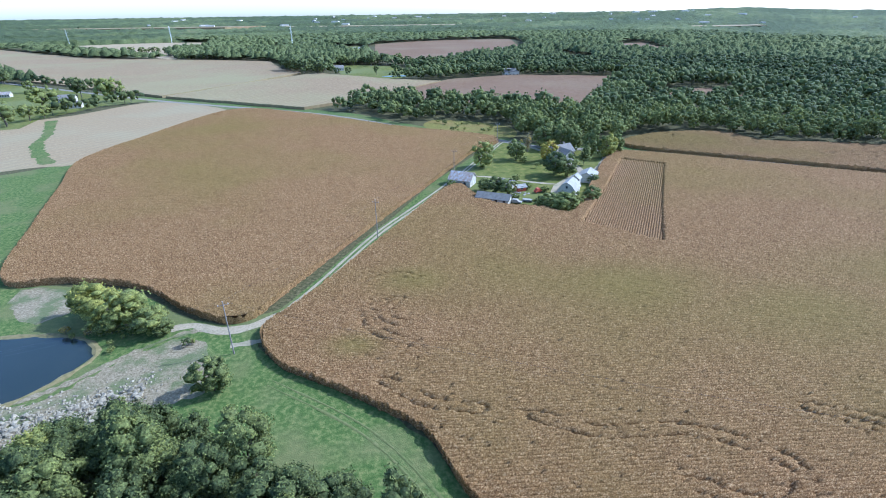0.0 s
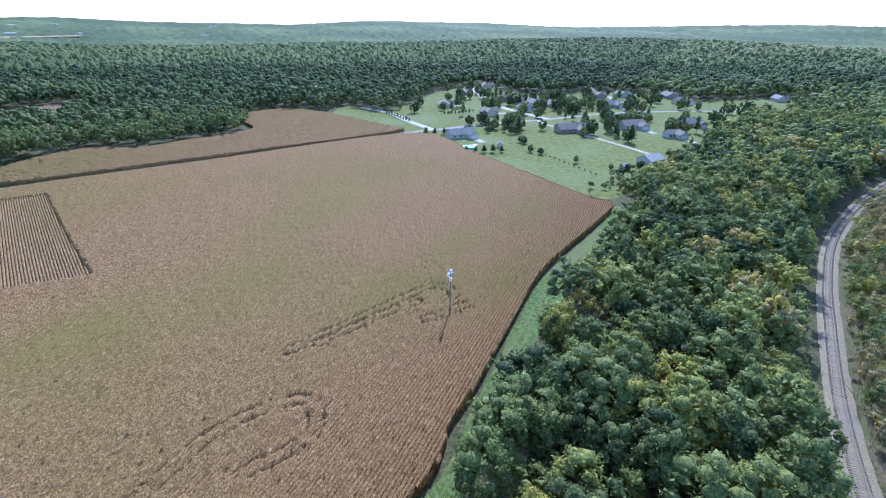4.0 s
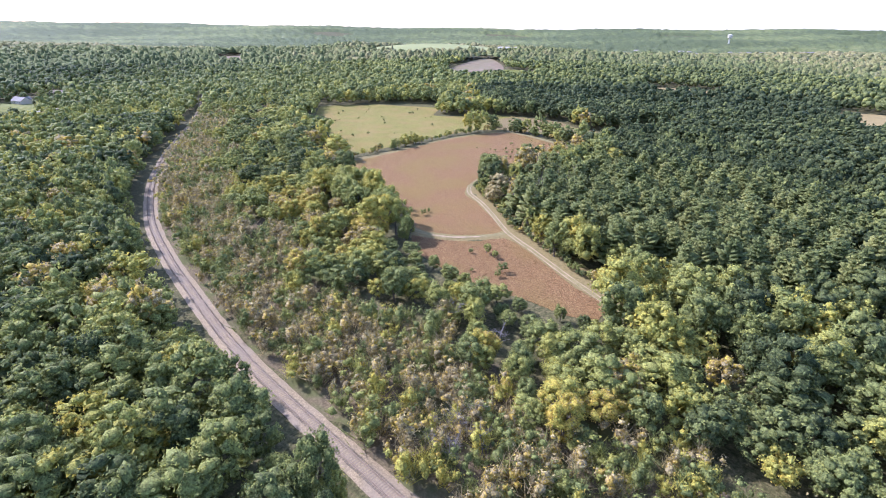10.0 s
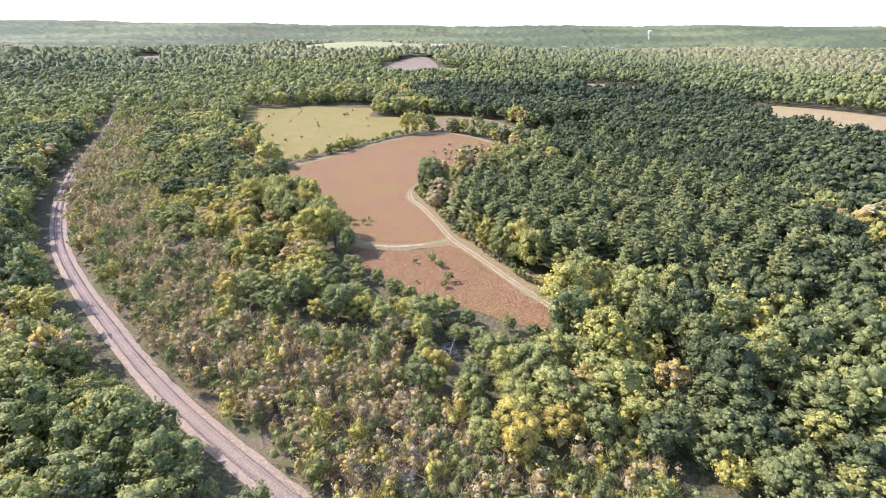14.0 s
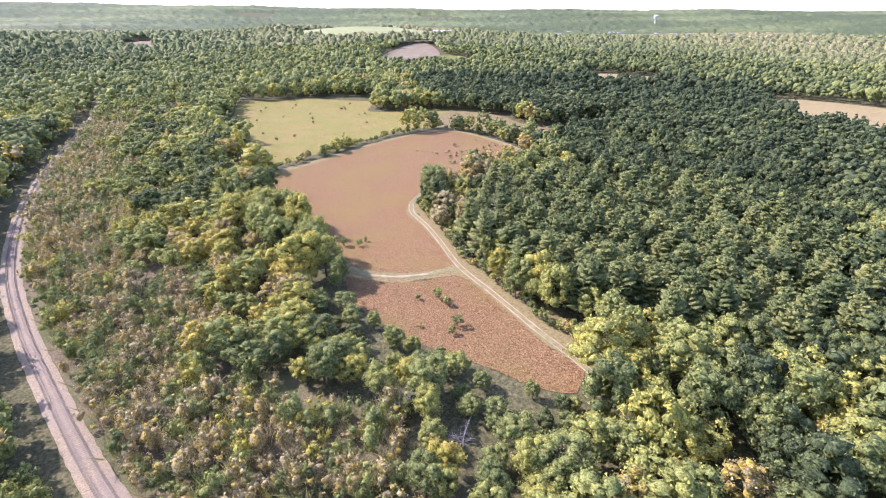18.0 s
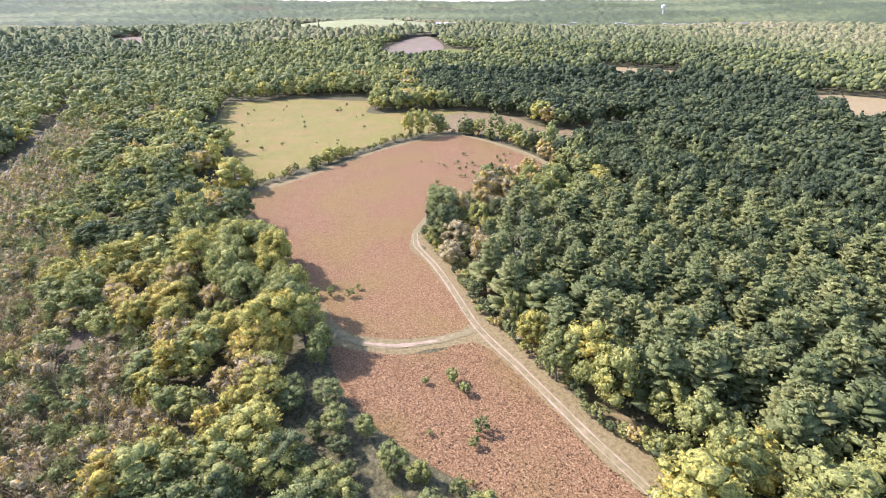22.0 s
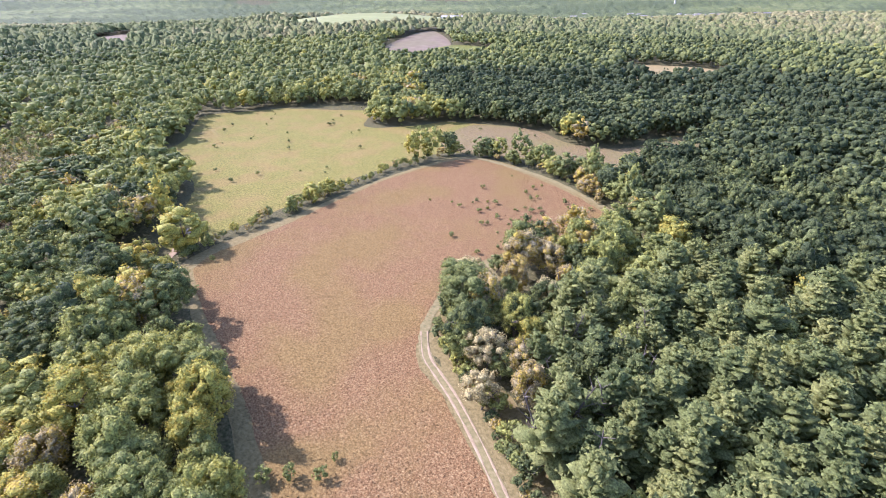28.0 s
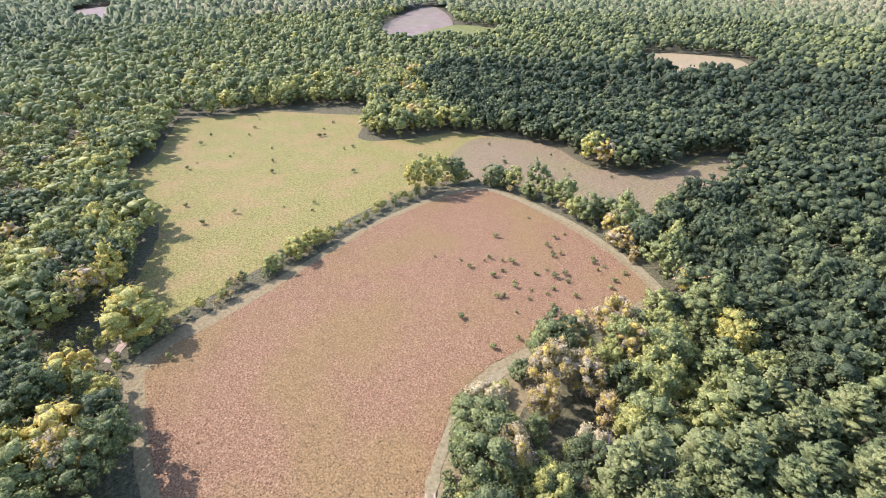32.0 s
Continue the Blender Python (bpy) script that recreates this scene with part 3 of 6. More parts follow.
me = array_mesh("ground", np.stack([gx, gy, gz], -1).reshape(-1, 3), quads.ravel(), np.full(len(quads), 4), M["floor_wood"])
tagged(new("ground", me), label="rolling earth and woodland floor reaching the horizon", category="ground", kind="structure")

patch("farmyard", FARM, 0.06, M["lawn"], "mown green grass of the farmyard", False)
patch("pond_bank", POND_YARD, 0.05, M["strip"], "green grass bank round the pond")
patch("grass_verge", [(-56, 102), (-40, 112), (-5, 214), (34, 300), (40, 300), (5, 207), (-20, 152), (-36, 112), (-44, 100)], 0.055, M["strip"], "green verge beside the gravel drive", False)
patch("grass_waterway", STRIP_W, 0.045, M["strip"], "green grassed waterway between crops")
patch("field_margin", MARGIN, 0.06, M["strip"], "green mown margin beside the corn")
patch("road_verge", ROAD_ZONE, 0.03, M["strip"], "green verge along the country road")
patch("rough_clearing", CLEARING, 0.05, M["meadow"], "rough grassy clearing by the grove")
patch("stubble_field", STUBBLE, 0.07, M["stubble"], "pale harvested stubble field with faint rows")
ribbon("grass_swale", [(-288, 378), (-257, 330), (-244, 303), (-224, 277), (-204, 256)], 6.5, 0.11, M["strip"], "green grass swale curving through the stubble", 2.0, 1.3, "grass")
patch("neighbour_yard", YARD_N, 0.10, M["lawn"], "green grass yard of the neighbouring farm", False)


def raised_field(name, pts, tall, material, label):
    """A far crop: a level top with shaded, uneven sides."""
    rng = random.Random(int(abs(pts[0][0])))
    line = []
    for i, a in enumerate(pts):
        b = pts[(i + 1) % len(pts)]
        k = max(2, int(math.hypot(b[0] - a[0], b[1] - a[1]) / 12))
        line += [(a[0] + (b[0] - a[0]) * q / k + rng.uniform(-1, 1), a[1] + (b[1] - a[1]) * q / k + rng.uniform(-1, 1)) for q in range(k)]
    bm = bmesh.new()
    top = [bm.verts.new((u, v, tall + rng.uniform(-0.15, 0.15))) for u, v in line]
    low = [bm.verts.new((u, v, -0.2)) for u, v in line]
    f = bm.faces.new(top)
    for i in range(len(line)):
        j = (i + 1) % len(line)
        bm.faces.new((low[i], low[j], top[j], top[i]))
    bmesh.ops.triangulate(bm, faces=[f])
    bmesh.ops.recalc_face_normals(bm, faces=bm.faces)
    me = bpy.data.meshes.new(name)
    bm.to_mesh(me)
    bm.free()
    me.materials.append(material)
    return tagged(new(name, me), label=label, category="ground", kind="structure")


raised_field("far_field", FAR_A, 2.0, M["farcorn"], "tan ripe crop field across the country road")
raised_field("far_field", FAR_B, 2.2, M["farcorn"], "tan ripe crop field beside a field lane")
raised_field("far_field", FAR_C, 0.4, M["palefield"], "pale harvested field in the distance")
raised_field("far_field", FAR_D, 0.6, M["brownfield"], "brown crop field in the distance")
raised_field("far_field", FAR_G, 1.4, M["brownfield"], "brown crop field behind the grove")
raised_field("far_field", FAR_H, 1.0, M["brownfield"], "brown field among woods")
raised_field("far_field", FAR_I, 1.2, M["brownfield"], "brown crop clearing in the woods")
raised_field("far_field", FAR_J, 1.0, M["brownfield"], "small brown field behind the corn")
for p in (FAR_E, FAR_F):
    patch("far_meadow", p, 0.2, M["lawn"], "green grass round distant farm buildings", False)
for k, p in enumerate(FAR_STRIPS):
    zz = float(height(p[0][0], p[0][1]))
    raised_field("far_field", p, max(2.0, zz + 4.0), M["palefield" if k % 2 else "farcorn"], "pale field strip near the horizon")
patch("prairie", PRAIRIE_N, 0.10, M["prairie"], "reddish-brown bluestem prairie grass")
patch("prairie", PRAIRIE_S, 0.10, M["prairie"], "reddish-brown prairie grass with worn bare patches")
patch("prairie_margin", P_MARGIN, 0.05, M["prairie_edge"], "mown grass margin round the prairie")
patch("meadow", MEADOW, 0.09, M["meadow"], "yellow-green meadow with scattered low bushes")
patch("dry_meadow", TONGUE, 0.12, M["dry_meadow"], "brown dry grass tongue of the meadow below dark woods")
patch("town_lawn", LAWN, 0.05, M["lawn"], "mown green lawns of the housing area", False)

# ---- corn ----
# where the planter turned: bent rows, each drawn as a few thin dashed lines side by side
TURNS = [[(16, 70), (26, 66), (41, 66), (50, 63), (56, 58), (55, 54), (48, 51), (38, 55)], [(-20, 122), (-15, 125), (-8, 124)], [(-16, 111), (-19, 107), (-18, 101), (-14, 96), (-6, 92)], [(-12, 112), (-15, 107), (-13, 102), (-8, 100)],
         [(67, 71), (81, 66), (96, 61), (108, 56), (107, 50), (100, 48)], [(72, 67), (86, 62), (98, 56)], [(-12, 80), (-4, 74), (6, 72)], [(92, 50), (98, 46.5), (104, 43)]]
GREENER = ((101, 66, 14, 7), (112, 55, 12, 8), (120, 40, 14, 6), (134, 62, 22, 8), (90, 104, 26, 16), (140, 122, 40, 16), (50, 118, 30, 14), (180, 52, 20, 9), (-8, 122, 10, 8), (-20, 92, 6, 4))


def greener(x, y):
    """How green the corn still is at a place, 0 to 1."""
    g = np.zeros_like(x)
    for a, b, u, v in GREENER:
        g = np.maximum(g, np.exp(-((x - a) / u) ** 2 - ((y - b) / v) ** 2))
    return g


def worn(x, y):
    """How far the corn is beaten down at a place, 0 to 1."""
    d = np.zeros_like(x)
    for pts in TURNS:
        line = spline(pts, False, 1.5)
        best, along, side = np.full(x.shape, 1e9), np.zeros(x.shape), np.zeros(x.shape)
        for i in range(len(line) - 1):
            (x0, y0), (x1, y1) = line[i][:2], line[i + 1][:2]
            near = (np.abs(x - x0) < 9) & (np.abs(y - y0) < 9)
            if not near.any():
                continue
            dx, dy = x1 - x0, y1 - y0
            ln = math.hypot(dx, dy)
            t = np.clip(((x - x0) * dx + (y - y0) * dy) / (ln * ln), 0, 1)
            q = np.hypot(x - x0 - t * dx, y - y0 - t * dy)
            hit = near & (q < best)
            best = np.where(hit, q, best)
            along = np.where(hit, i * 1.5 + t * ln, along)
            side = np.where(hit, np.sign((x - x0) * dy - (y - y0) * dx), side)
        s = best * side
        for k, off in enumerate((-1.5, 1.3)):
            dash = np.sin(along * (3.1 + 0.3 * k) + 2.0 * k) + np.sin(along * 0.8 + k) > -0.5
            d = np.maximum(d, np.where((np.abs(s - off) < 0.4) & dash & (best < 8), 0.27, 0))
    return d


def corn_rows(poly, angle, spacing, seg, seed, keep=None, drop=None, tall=2.35, fill=0.50, low=0.50):
    """Ridges of standing corn, one a row, cut off at the field's outline."""
    rng = np.random.default_rng(seed)
    ca, sa = math.cos(radians(angle)), math.sin(radians(angle))
    line = [(p.x, p.y) for p in spline(poly, True, 4.0)] if keep is None else poly
    uv = [(x * ca + y * sa, -x * sa + y * ca) for x, y in line]
    v0, v1 = min(q[1] for q in uv), max(q[1] for q in uv)
    V, Q, base = [], [], 0
    v = v0 + spacing / 2
    while v < v1:
        cuts = []
        for i in range(len(uv)):
            (ua, va), (ub, vb) = uv[i - 1], uv[i]
            if (va > v) != (vb > v):
                cuts.append(ua + (ub - ua) * (v - va) / (vb - va))
        cuts.sort()
        for a, b in zip(cuts[::2], cuts[1::2]):
            k = int((b - a) / seg)
            if k < 2:
                continue
            u = np.linspace(a, b, k + 1) + rng.uniform(-0.2, 0.2, k + 1) * seg
            w = v + rng.normal(0, 0.03, k + 1)
            x, y = u * ca - w * sa, u * sa + w * ca
            h = tall + rng.normal(0, 0.085, k + 1)
            h *= 1 - worn(x, y)
            if drop is not None:
                h = np.where(inside(drop, x, y), -0.5, h)
            e = spacing * (fill + rng.normal(0, 0.02, k + 1))
            lift = h * (low + rng.normal(0, 0.05, k + 1))
            ox, oy = -sa * e, ca * e
            P = np.empty((k + 1, 3, 3))
            P[:, 0] = np.stack([x + ox, y + oy, lift], -1)
            P[:, 1] = np.stack([x, y, h], -1)
            P[:, 2] = np.stack([x - ox, y - oy, lift * (0.98 + rng.normal(0, 0.03, k + 1))], -1)
            V.append(P.reshape(-1, 3))
            j = base + 3 * np.arange(k)
            Q.append(np.stack([j, j + 1, j + 4, j + 3], -1))
            Q.append(np.stack([j + 1, j + 2, j + 5, j + 4], -1))
            base += 3 * (k + 1)
        v += spacing
    return np.concatenate(V), np.concatenate(Q)


def corn_wall(poly, tall=2.1, seed=3):
    """The ragged stalks that close the field's side."""
    rng = np.random.default_rng(seed)
    line = spline(poly, True, 0.7)
    k = len(line)
    P = np.empty((k, 2, 3))
    for i, p in enumerate(line):
        jx, jy = rng.normal(0, 0.15, 2)
        P[i, 0] = (p.x + jx, p.y + jy, 0.0)
        P[i, 1] = (p.x + jx * 0.5, p.y + jy * 0.5, tall + rng.normal(0, 0.25))
    i = np.arange(k)
    j = (i + 1) % k
    return P.reshape(-1, 3), np.stack([2 * i, 2 * j, 2 * j + 1, 2 * i + 1], -1)


def corn_field(name, poly, angle, spacing, seg, seed, label, drop=None, low=0.50):
    a, qa = corn_rows(poly, angle, spacing, seg, seed, drop=drop, low=low)
    b, qb = corn_wall(poly)
    V, Q = np.concatenate([a, b]), np.concatenate([qa, qb + len(a)])
    ob = new(name, array_mesh(name, V, Q.ravel(), np.full(len(Q), 4), M["corn"], greener(V[:, 0], V[:, 1])))
    return tagged(ob, label=label, category="corn field", kind="stuff")


OPENED = [(90, 246), (107, 236), (90, 196), (70, 146), (49, 163), (66, 196)]
corn_field("corn_field", CORN_E, 3, 0.76, 0.8, 5, "ripe tan standing corn in fine rows with beaten-down loops", drop=OPENED)
patch("corn_soil", CORN_E, 0.04, M["cornfloor"], "dark soil under the corn")
corn_field("corn_field", CORN_W, 8, 0.82, 1.6, 6, "ripe tan standing corn beside the gravel drive", low=0.68)
patch("corn_soil", CORN_W, 0.04, M["cornfloor"], "dark soil under the corn")
corn_field("corn_field", CORN_N, -27, 0.95, 1.4, 7, "ripe reddish-tan corn along the country road", low=0.66)
va, qa = corn_rows(OPENED, 66, 0.80, 0.9, 9, keep=True, tall=1.7, fill=0.44, low=0.72)
tagged(new("corn_rows", array_mesh("corn_rows", va, qa.ravel(), np.full(len(qa), 4), M["corn"])), label="part-picked corn strip with dark gaps between rows", category="corn", kind="stuff")

# ---- trees ----
def ball(level):
    bm = bmesh.new()
    bmesh.ops.create_icosphere(bm, subdivisions=level, radius=1.0)
    v = np.array([tuple(q.co) for q in bm.verts])
    f = np.array([[w.index for w in q.verts] for q in bm.faces])
    bm.free()
    return v, f


BALLS = [ball(1), ball(2)]


def leaf_cards(rng, p, nrm, leaf, loose=0.5):
    """Small leaf sprays, one triangle each, at places p, facing roughly nrm."""
    k = len(p)
    nrm = nrm + rng.normal(0, loose, (k, 3))
    nrm /= np.linalg.norm(nrm, axis=1)[:, None]
    t = np.cross(nrm, rng.normal(size=(k, 3)))
    t /= np.linalg.norm(t, axis=1)[:, None] + 1e-9
    b = np.cross(nrm, t)
    sa = leaf * rng.uniform(0.7, 1.3, (k, 1))
    sb = leaf * rng.uniform(0.6, 1.2, (k, 1))
    return np.stack([p - t * sa - b * sb * 0.6, p + t * sa - b * sb * 0.6, p + b * sb * 1.1], 1).reshape(-1, 3)


class Template:
    """Gathers clumps and leaf sprays into vertices, loops, face sizes and the tone of each vertex."""

    def __init__(self, seed):
        self.rng = np.random.default_rng(seed)
        self.V, self.L, self.T, self.n = [], [], [], 0

    def clump(self, c, r, out, tone, level, rough=0.27, turn=None):
        """A knobbly tuft of foliage: an uneven ball without the side that looks into the crown."""
        v, f = BALLS[level]
        v = v * (1 + self.rng.normal(0, rough, (len(v), 1)))
        mid = v[f].mean(1)
        f = f[(mid / np.linalg.norm(mid, axis=1)[:, None]) @ out > -0.45]
        v = v * r
        if turn is not None:
            v = v @ turn.T
        self.V.append(v + c)
        self.L.append(f.ravel() + self.n)
        self.T.append(tone + self.rng.uniform(-0.10, 0.10, len(v)))
        self.n += len(v)

    def sprays(self, p, d, leaf, tone, loose=0.5):
        cards = leaf_cards(self.rng, p, d, leaf, loose)
        self.V.append(cards)
        self.L.append(np.arange(len(cards)) + self.n)
        self.T.append(np.repeat(tone, 3))
        self.n += len(cards)

    def twigs(self, a, b, wide, tone):
        """Bare twigs: slender triangles from a to b."""
        side = np.cross(b - a, self.rng.normal(size=a.shape))
        side *= wide / (np.linalg.norm(side, axis=1)[:, None] + 1e-9)
        v = np.stack([a - side, a + side, b], 1).reshape(-1, 3)
        self.V.append(v)
        self.L.append(np.arange(len(v)) + self.n)
        self.T.append(np.full(len(v), tone))
        self.n += len(v)

    def done(self):
        L = np.concatenate(self.L)
        return np.concatenate(self.V), L, np.full(len(L) // 3, 3), np.concatenate(self.T)


def deciduous(seed, lumps, cards, leaf, rx=0.33, rz=0.40, z0=0.58, level=0, spread=0.74, lump_r=0.25, low=-0.8):
    """A unit crown (tree one metre tall): knobbly tufts of uneven size over a domed head, leaf sprays on their skin."""
    T = Template(seed)
    rng = T.rng
    size = rng.uniform(0.62, 1.3, lumps)
    share = size ** 2 / (size ** 2).sum()
    wob = rng.uniform(0, 6.28, 3)
    for i in range(lumps):
        a = i * 2.4 + rng.uniform(-0.5, 0.5)
        s = low + (0.97 - low) * (i + 0.5) / lumps + rng.uniform(-0.10, 0.10)
        flat = math.sqrt(max(0.02, 1 - min(1, s * s)))
        reach = spread * rng.uniform(0.78, 1.1) * (1 + 0.16 * math.sin(2 * a + wob[0]) + 0.10 * math.sin(3 * a + wob[1]))
        c = np.array([math.cos(a) * flat * reach * rx, math.sin(a) * flat * reach * rx, z0 + s * rz * reach])
        out = np.array([math.cos(a) * flat, math.sin(a) * flat, s + 0.35])
        out /= np.linalg.norm(out)
        lr = lump_r * size[i]
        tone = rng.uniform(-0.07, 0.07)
        # tuft bodies darker than their sprays: inner crown shade put into tone
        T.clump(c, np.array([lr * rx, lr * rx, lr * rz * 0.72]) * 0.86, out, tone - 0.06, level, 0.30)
        per = int(cards * share[i])
        if per:
            d = rng.normal(size=(per, 3)) + out * 0.9
            d /= np.linalg.norm(d, axis=1)[:, None]
            p = c + d * np.array([lr * rx, lr * rx, lr * rz * 0.75]) * rng.uniform(0.75, 1.4, (per, 1))
            T.sprays(p, d, leaf, tone + rng.uniform(-0.10, 0.12, per), 0.7)
    return T.done()


def scrubby(seed, tufts, cards, leaf, twigs, wide=0.34):
    """A unit thicket: a haze of bare upright twigs with a few loose leafy tufts."""
    T = Template(seed)
    rng = T.rng
    a = np.stack([rng.normal(0, 0.10, twigs), rng.normal(0, 0.10, twigs), rng.uniform(0.05, 0.5, twigs)], -1)
    b = a + np.stack([rng.normal(0, 0.17, twigs), rng.normal(0, 0.17, twigs), rng.uniform(0.2, 0.5, twigs)], -1)
    T.twigs(a, b, 0.011, 0.0)
    for i in range(tufts):
        c = np.array([rng.normal(0, wide * 0.5), rng.normal(0, wide * 0.5), rng.uniform(0.3, 0.85)])
        lr = rng.uniform(0.07, 0.13)
        T.clump(c, np.array([lr, lr, lr * 0.8]), np.array([0, 0, 1.0]), rng.uniform(-0.12, 0.06), 0, 0.25)
        per = cards // tufts
        d = rng.normal(size=(per, 3))
        d /= np.linalg.norm(d, axis=1)[:, None]
        T.sprays(c + d * lr * rng.uniform(0.9, 2.0, (per, 1)), d, leaf, rng.uniform(-0.10, 0.10, per))
    return T.done()


def limb(bm, a, b, r0, r1, sides=6):
    """A tapered round piece between two points."""
    a, b = Vector(a), Vector(b)
    d = (b - a).normalized()
    s = d.orthogonal().normalized()
    t = d.cross(s)
    rings = []
    for p, r in ((a, r0), (b, r1)):
        rings.append([bm.verts.new(p + (s * math.cos(q) + t * math.sin(q)) * r) for q in (2 * math.pi * k / sides for k in range(sides))])
    for k in range(sides):
        bm.faces.new((rings[0][k], rings[0][(k + 1) % sides], rings[1][(k + 1) % sides], rings[1][k]))
    bm.faces.new(rings[1])
    bm.faces.new(rings[0][::-1])


def trunk_mesh(name, seed, tall, r, limbs, material, spread=0.35, forks=0):
    rng = random.Random(seed)
    bm = bmesh.new()
    lean = Vector((rng.uniform(-0.3, 0.3), rng.uniform(-0.3, 0.3), 0))
    top = Vector((0, 0, tall)) + lean
    limb(bm, (0, 0, -0.2), lean * 0.4 + Vector((0, 0, tall * 0.5)), r, r * 0.7)
    limb(bm, lean * 0.4 + Vector((0, 0, tall * 0.5)), top, r * 0.7, r * 0.25)
    for i in range(limbs):
        z = tall * rng.uniform(0.35, 0.95)
        a = rng.uniform(0, 2 * math.pi)
        base = lean * (z / tall) + Vector((0, 0, z))
        tip = base + Vector((math.cos(a), math.sin(a), rng.uniform(0.4, 1.0))) * tall * spread * rng.uniform(0.7, 1.2)
        limb(bm, base, tip, r * 0.32, r * 0.08, 5)
        for j in range(forks):
            m = base.lerp(tip, rng.uniform(0.4, 0.9))
            limb(bm, m, m + Vector((rng.uniform(-1, 1), rng.uniform(-1, 1), rng.uniform(0.2, 1))) * tall * spread * 0.45, r * 0.12, r * 0.03, 4)
    me = bpy.data.meshes.new(name)
    bm.to_mesh(me)
    bm.free()
    me.materials.append(material)
    return me


def conifer(seed, tiers, per, leaf):
    """A unit pine crown: uneven whorls of upswept boughs, each a flat plume ending in needle tufts."""
    T = Template(seed)
    rng = T.rng
    for i in range(tiers):
        f = i / (tiers - 1)
        r = 0.25 * (1 - f) ** 0.6 + 0.03
        boughs = max(4, int(7 * (1 - f * 0.4)))
        start = rng.uniform(0, 6.28)
        for k in range(boughs):
            a = start + k * 2 * math.pi / boughs + rng.uniform(-0.35, 0.35)
            rr = r * rng.uniform(0.65, 1.25)
            z = 0.25 + 0.70 * f + rng.uniform(-0.03, 0.03)
            tone = rng.uniform(-0.12, 0.12)
            ca, sa = math.cos(a), math.sin(a)
            up = 0.28 + 0.5 * f
            turn = np.array([[ca, -sa, -ca * up], [sa, ca, -sa * up], [up, 0, 1.0]])
            c = np.array([ca * rr * 0.58, sa * rr * 0.58, z + up * rr * 0.3])
            T.clump(c, np.array([rr * 0.52, 0.042 + rr * 0.16, 0.026]), np.array([0, 0, 1.0]), tone, 0, 0.22, turn)
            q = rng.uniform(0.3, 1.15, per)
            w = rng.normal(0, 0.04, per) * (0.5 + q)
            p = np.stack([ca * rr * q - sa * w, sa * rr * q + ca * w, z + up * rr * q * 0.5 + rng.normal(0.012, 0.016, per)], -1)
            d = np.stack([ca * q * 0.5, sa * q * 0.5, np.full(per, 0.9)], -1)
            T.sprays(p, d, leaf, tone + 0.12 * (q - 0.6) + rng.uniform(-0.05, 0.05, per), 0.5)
    return T.done()


def forest_mesh(name, templates, places, material):
    """Many crowns in one mesh. places: x, y, z, height, width factor, tone, template number."""
    rng = np.random.default_rng(len(places))
    V, L, S, T, n = [], [], [], [], 0
    for k, (tv, tl, ts, tt) in enumerate(templates):
        sel = places[places[:, 6] == k]
        if not len(sel):
            continue
        a = rng.uniform(0, 2 * math.pi, len(sel))
        ca, sa = np.cos(a)[:, None], np.sin(a)[:, None]
        wid = (sel[:, 3] * sel[:, 4])[:, None]
        x, y, z = tv[None, :, 0], tv[None, :, 1], tv[None, :, 2]
        P = np.stack([(x * ca - y * sa) * wid + sel[:, 0][:, None], (x * sa + y * ca) * wid + sel[:, 1][:, None], z * sel[:, 3][:, None] + sel[:, 2][:, None]], -1)
        V.append(P.reshape(-1, 3))
        L.append((tl[None] + n + (np.arange(len(sel)) * len(tv))[:, None]).ravel())
        S.append(np.tile(ts, len(sel)))
        T.append((sel[:, 5][:, None] + tt[None]).ravel())
        n += len(sel) * len(tv)
    me = array_mesh(name, np.concatenate(V), np.concatenate(L), np.concatenate(S), material, np.clip(np.concatenate(T), 0, 1))
    return me


NEAR_T = [deciduous(11, 46, 2300, 0.0135), deciduous(12, 48, 2300, 0.0135, 0.29, 0.44), deciduous(13, 44, 2300, 0.014, 0.37, 0.36, 0.6), deciduous(14, 48, 2200, 0.0135, 0.26, 0.46, 0.53)]
WOOD_T = [deciduous(15, 38, 850, 0.021), deciduous(16, 40, 850, 0.021, 0.29, 0.44), deciduous(17, 36, 850, 0.021, 0.37, 0.36, 0.6)]
YARD_T = [deciduous(24, 36, 420, 0.028, 0.44, 0.50, 0.50, low=-1.0, lump_r=0.30), deciduous(25, 36, 420, 0.028, 0.40, 0.50, 0.50, low=-1.0, lump_r=0.30), deciduous(26, 34, 420, 0.028, 0.48, 0.48, 0.48, low=-1.0, lump_r=0.30)]
RING_T = [deciduous(18, 22, 230, 0.033, lump_r=0.30), deciduous(19, 23, 230, 0.033, 0.30, 0.44, lump_r=0.30), deciduous(20, 21, 230, 0.033, 0.37, 0.38, 0.6, lump_r=0.30)]
MID_T = [deciduous(21, 12, 36, 0.056, lump_r=0.38), deciduous(22, 13, 36, 0.056, 0.30, 0.44, lump_r=0.38), deciduous(23, 12, 36, 0.056, 0.37, 0.38, 0.6, lump_r=0.38)]
FAR_T = [deciduous(31, 7, 14, 0.07, 0.36, lump_r=0.50), deciduous(32, 7, 14, 0.07, 0.38, lump_r=0.50)]
CLOSER_T = [deciduous(35, 12, 70, 0.048, 0.36, lump_r=0.38), deciduous(36, 12, 70, 0.048, 0.40, lump_r=0.38)]
FARTHER_T = [deciduous(33, 4, 0, 0.16, 0.36, lump_r=0.68), deciduous(34, 4, 0, 0.16, 0.38, lump_r=0.68)]
PINE_T = [conifer(41, 10, 13, 0.021), conifer(42, 11, 12, 0.021), conifer(43, 9, 14, 0.021)]
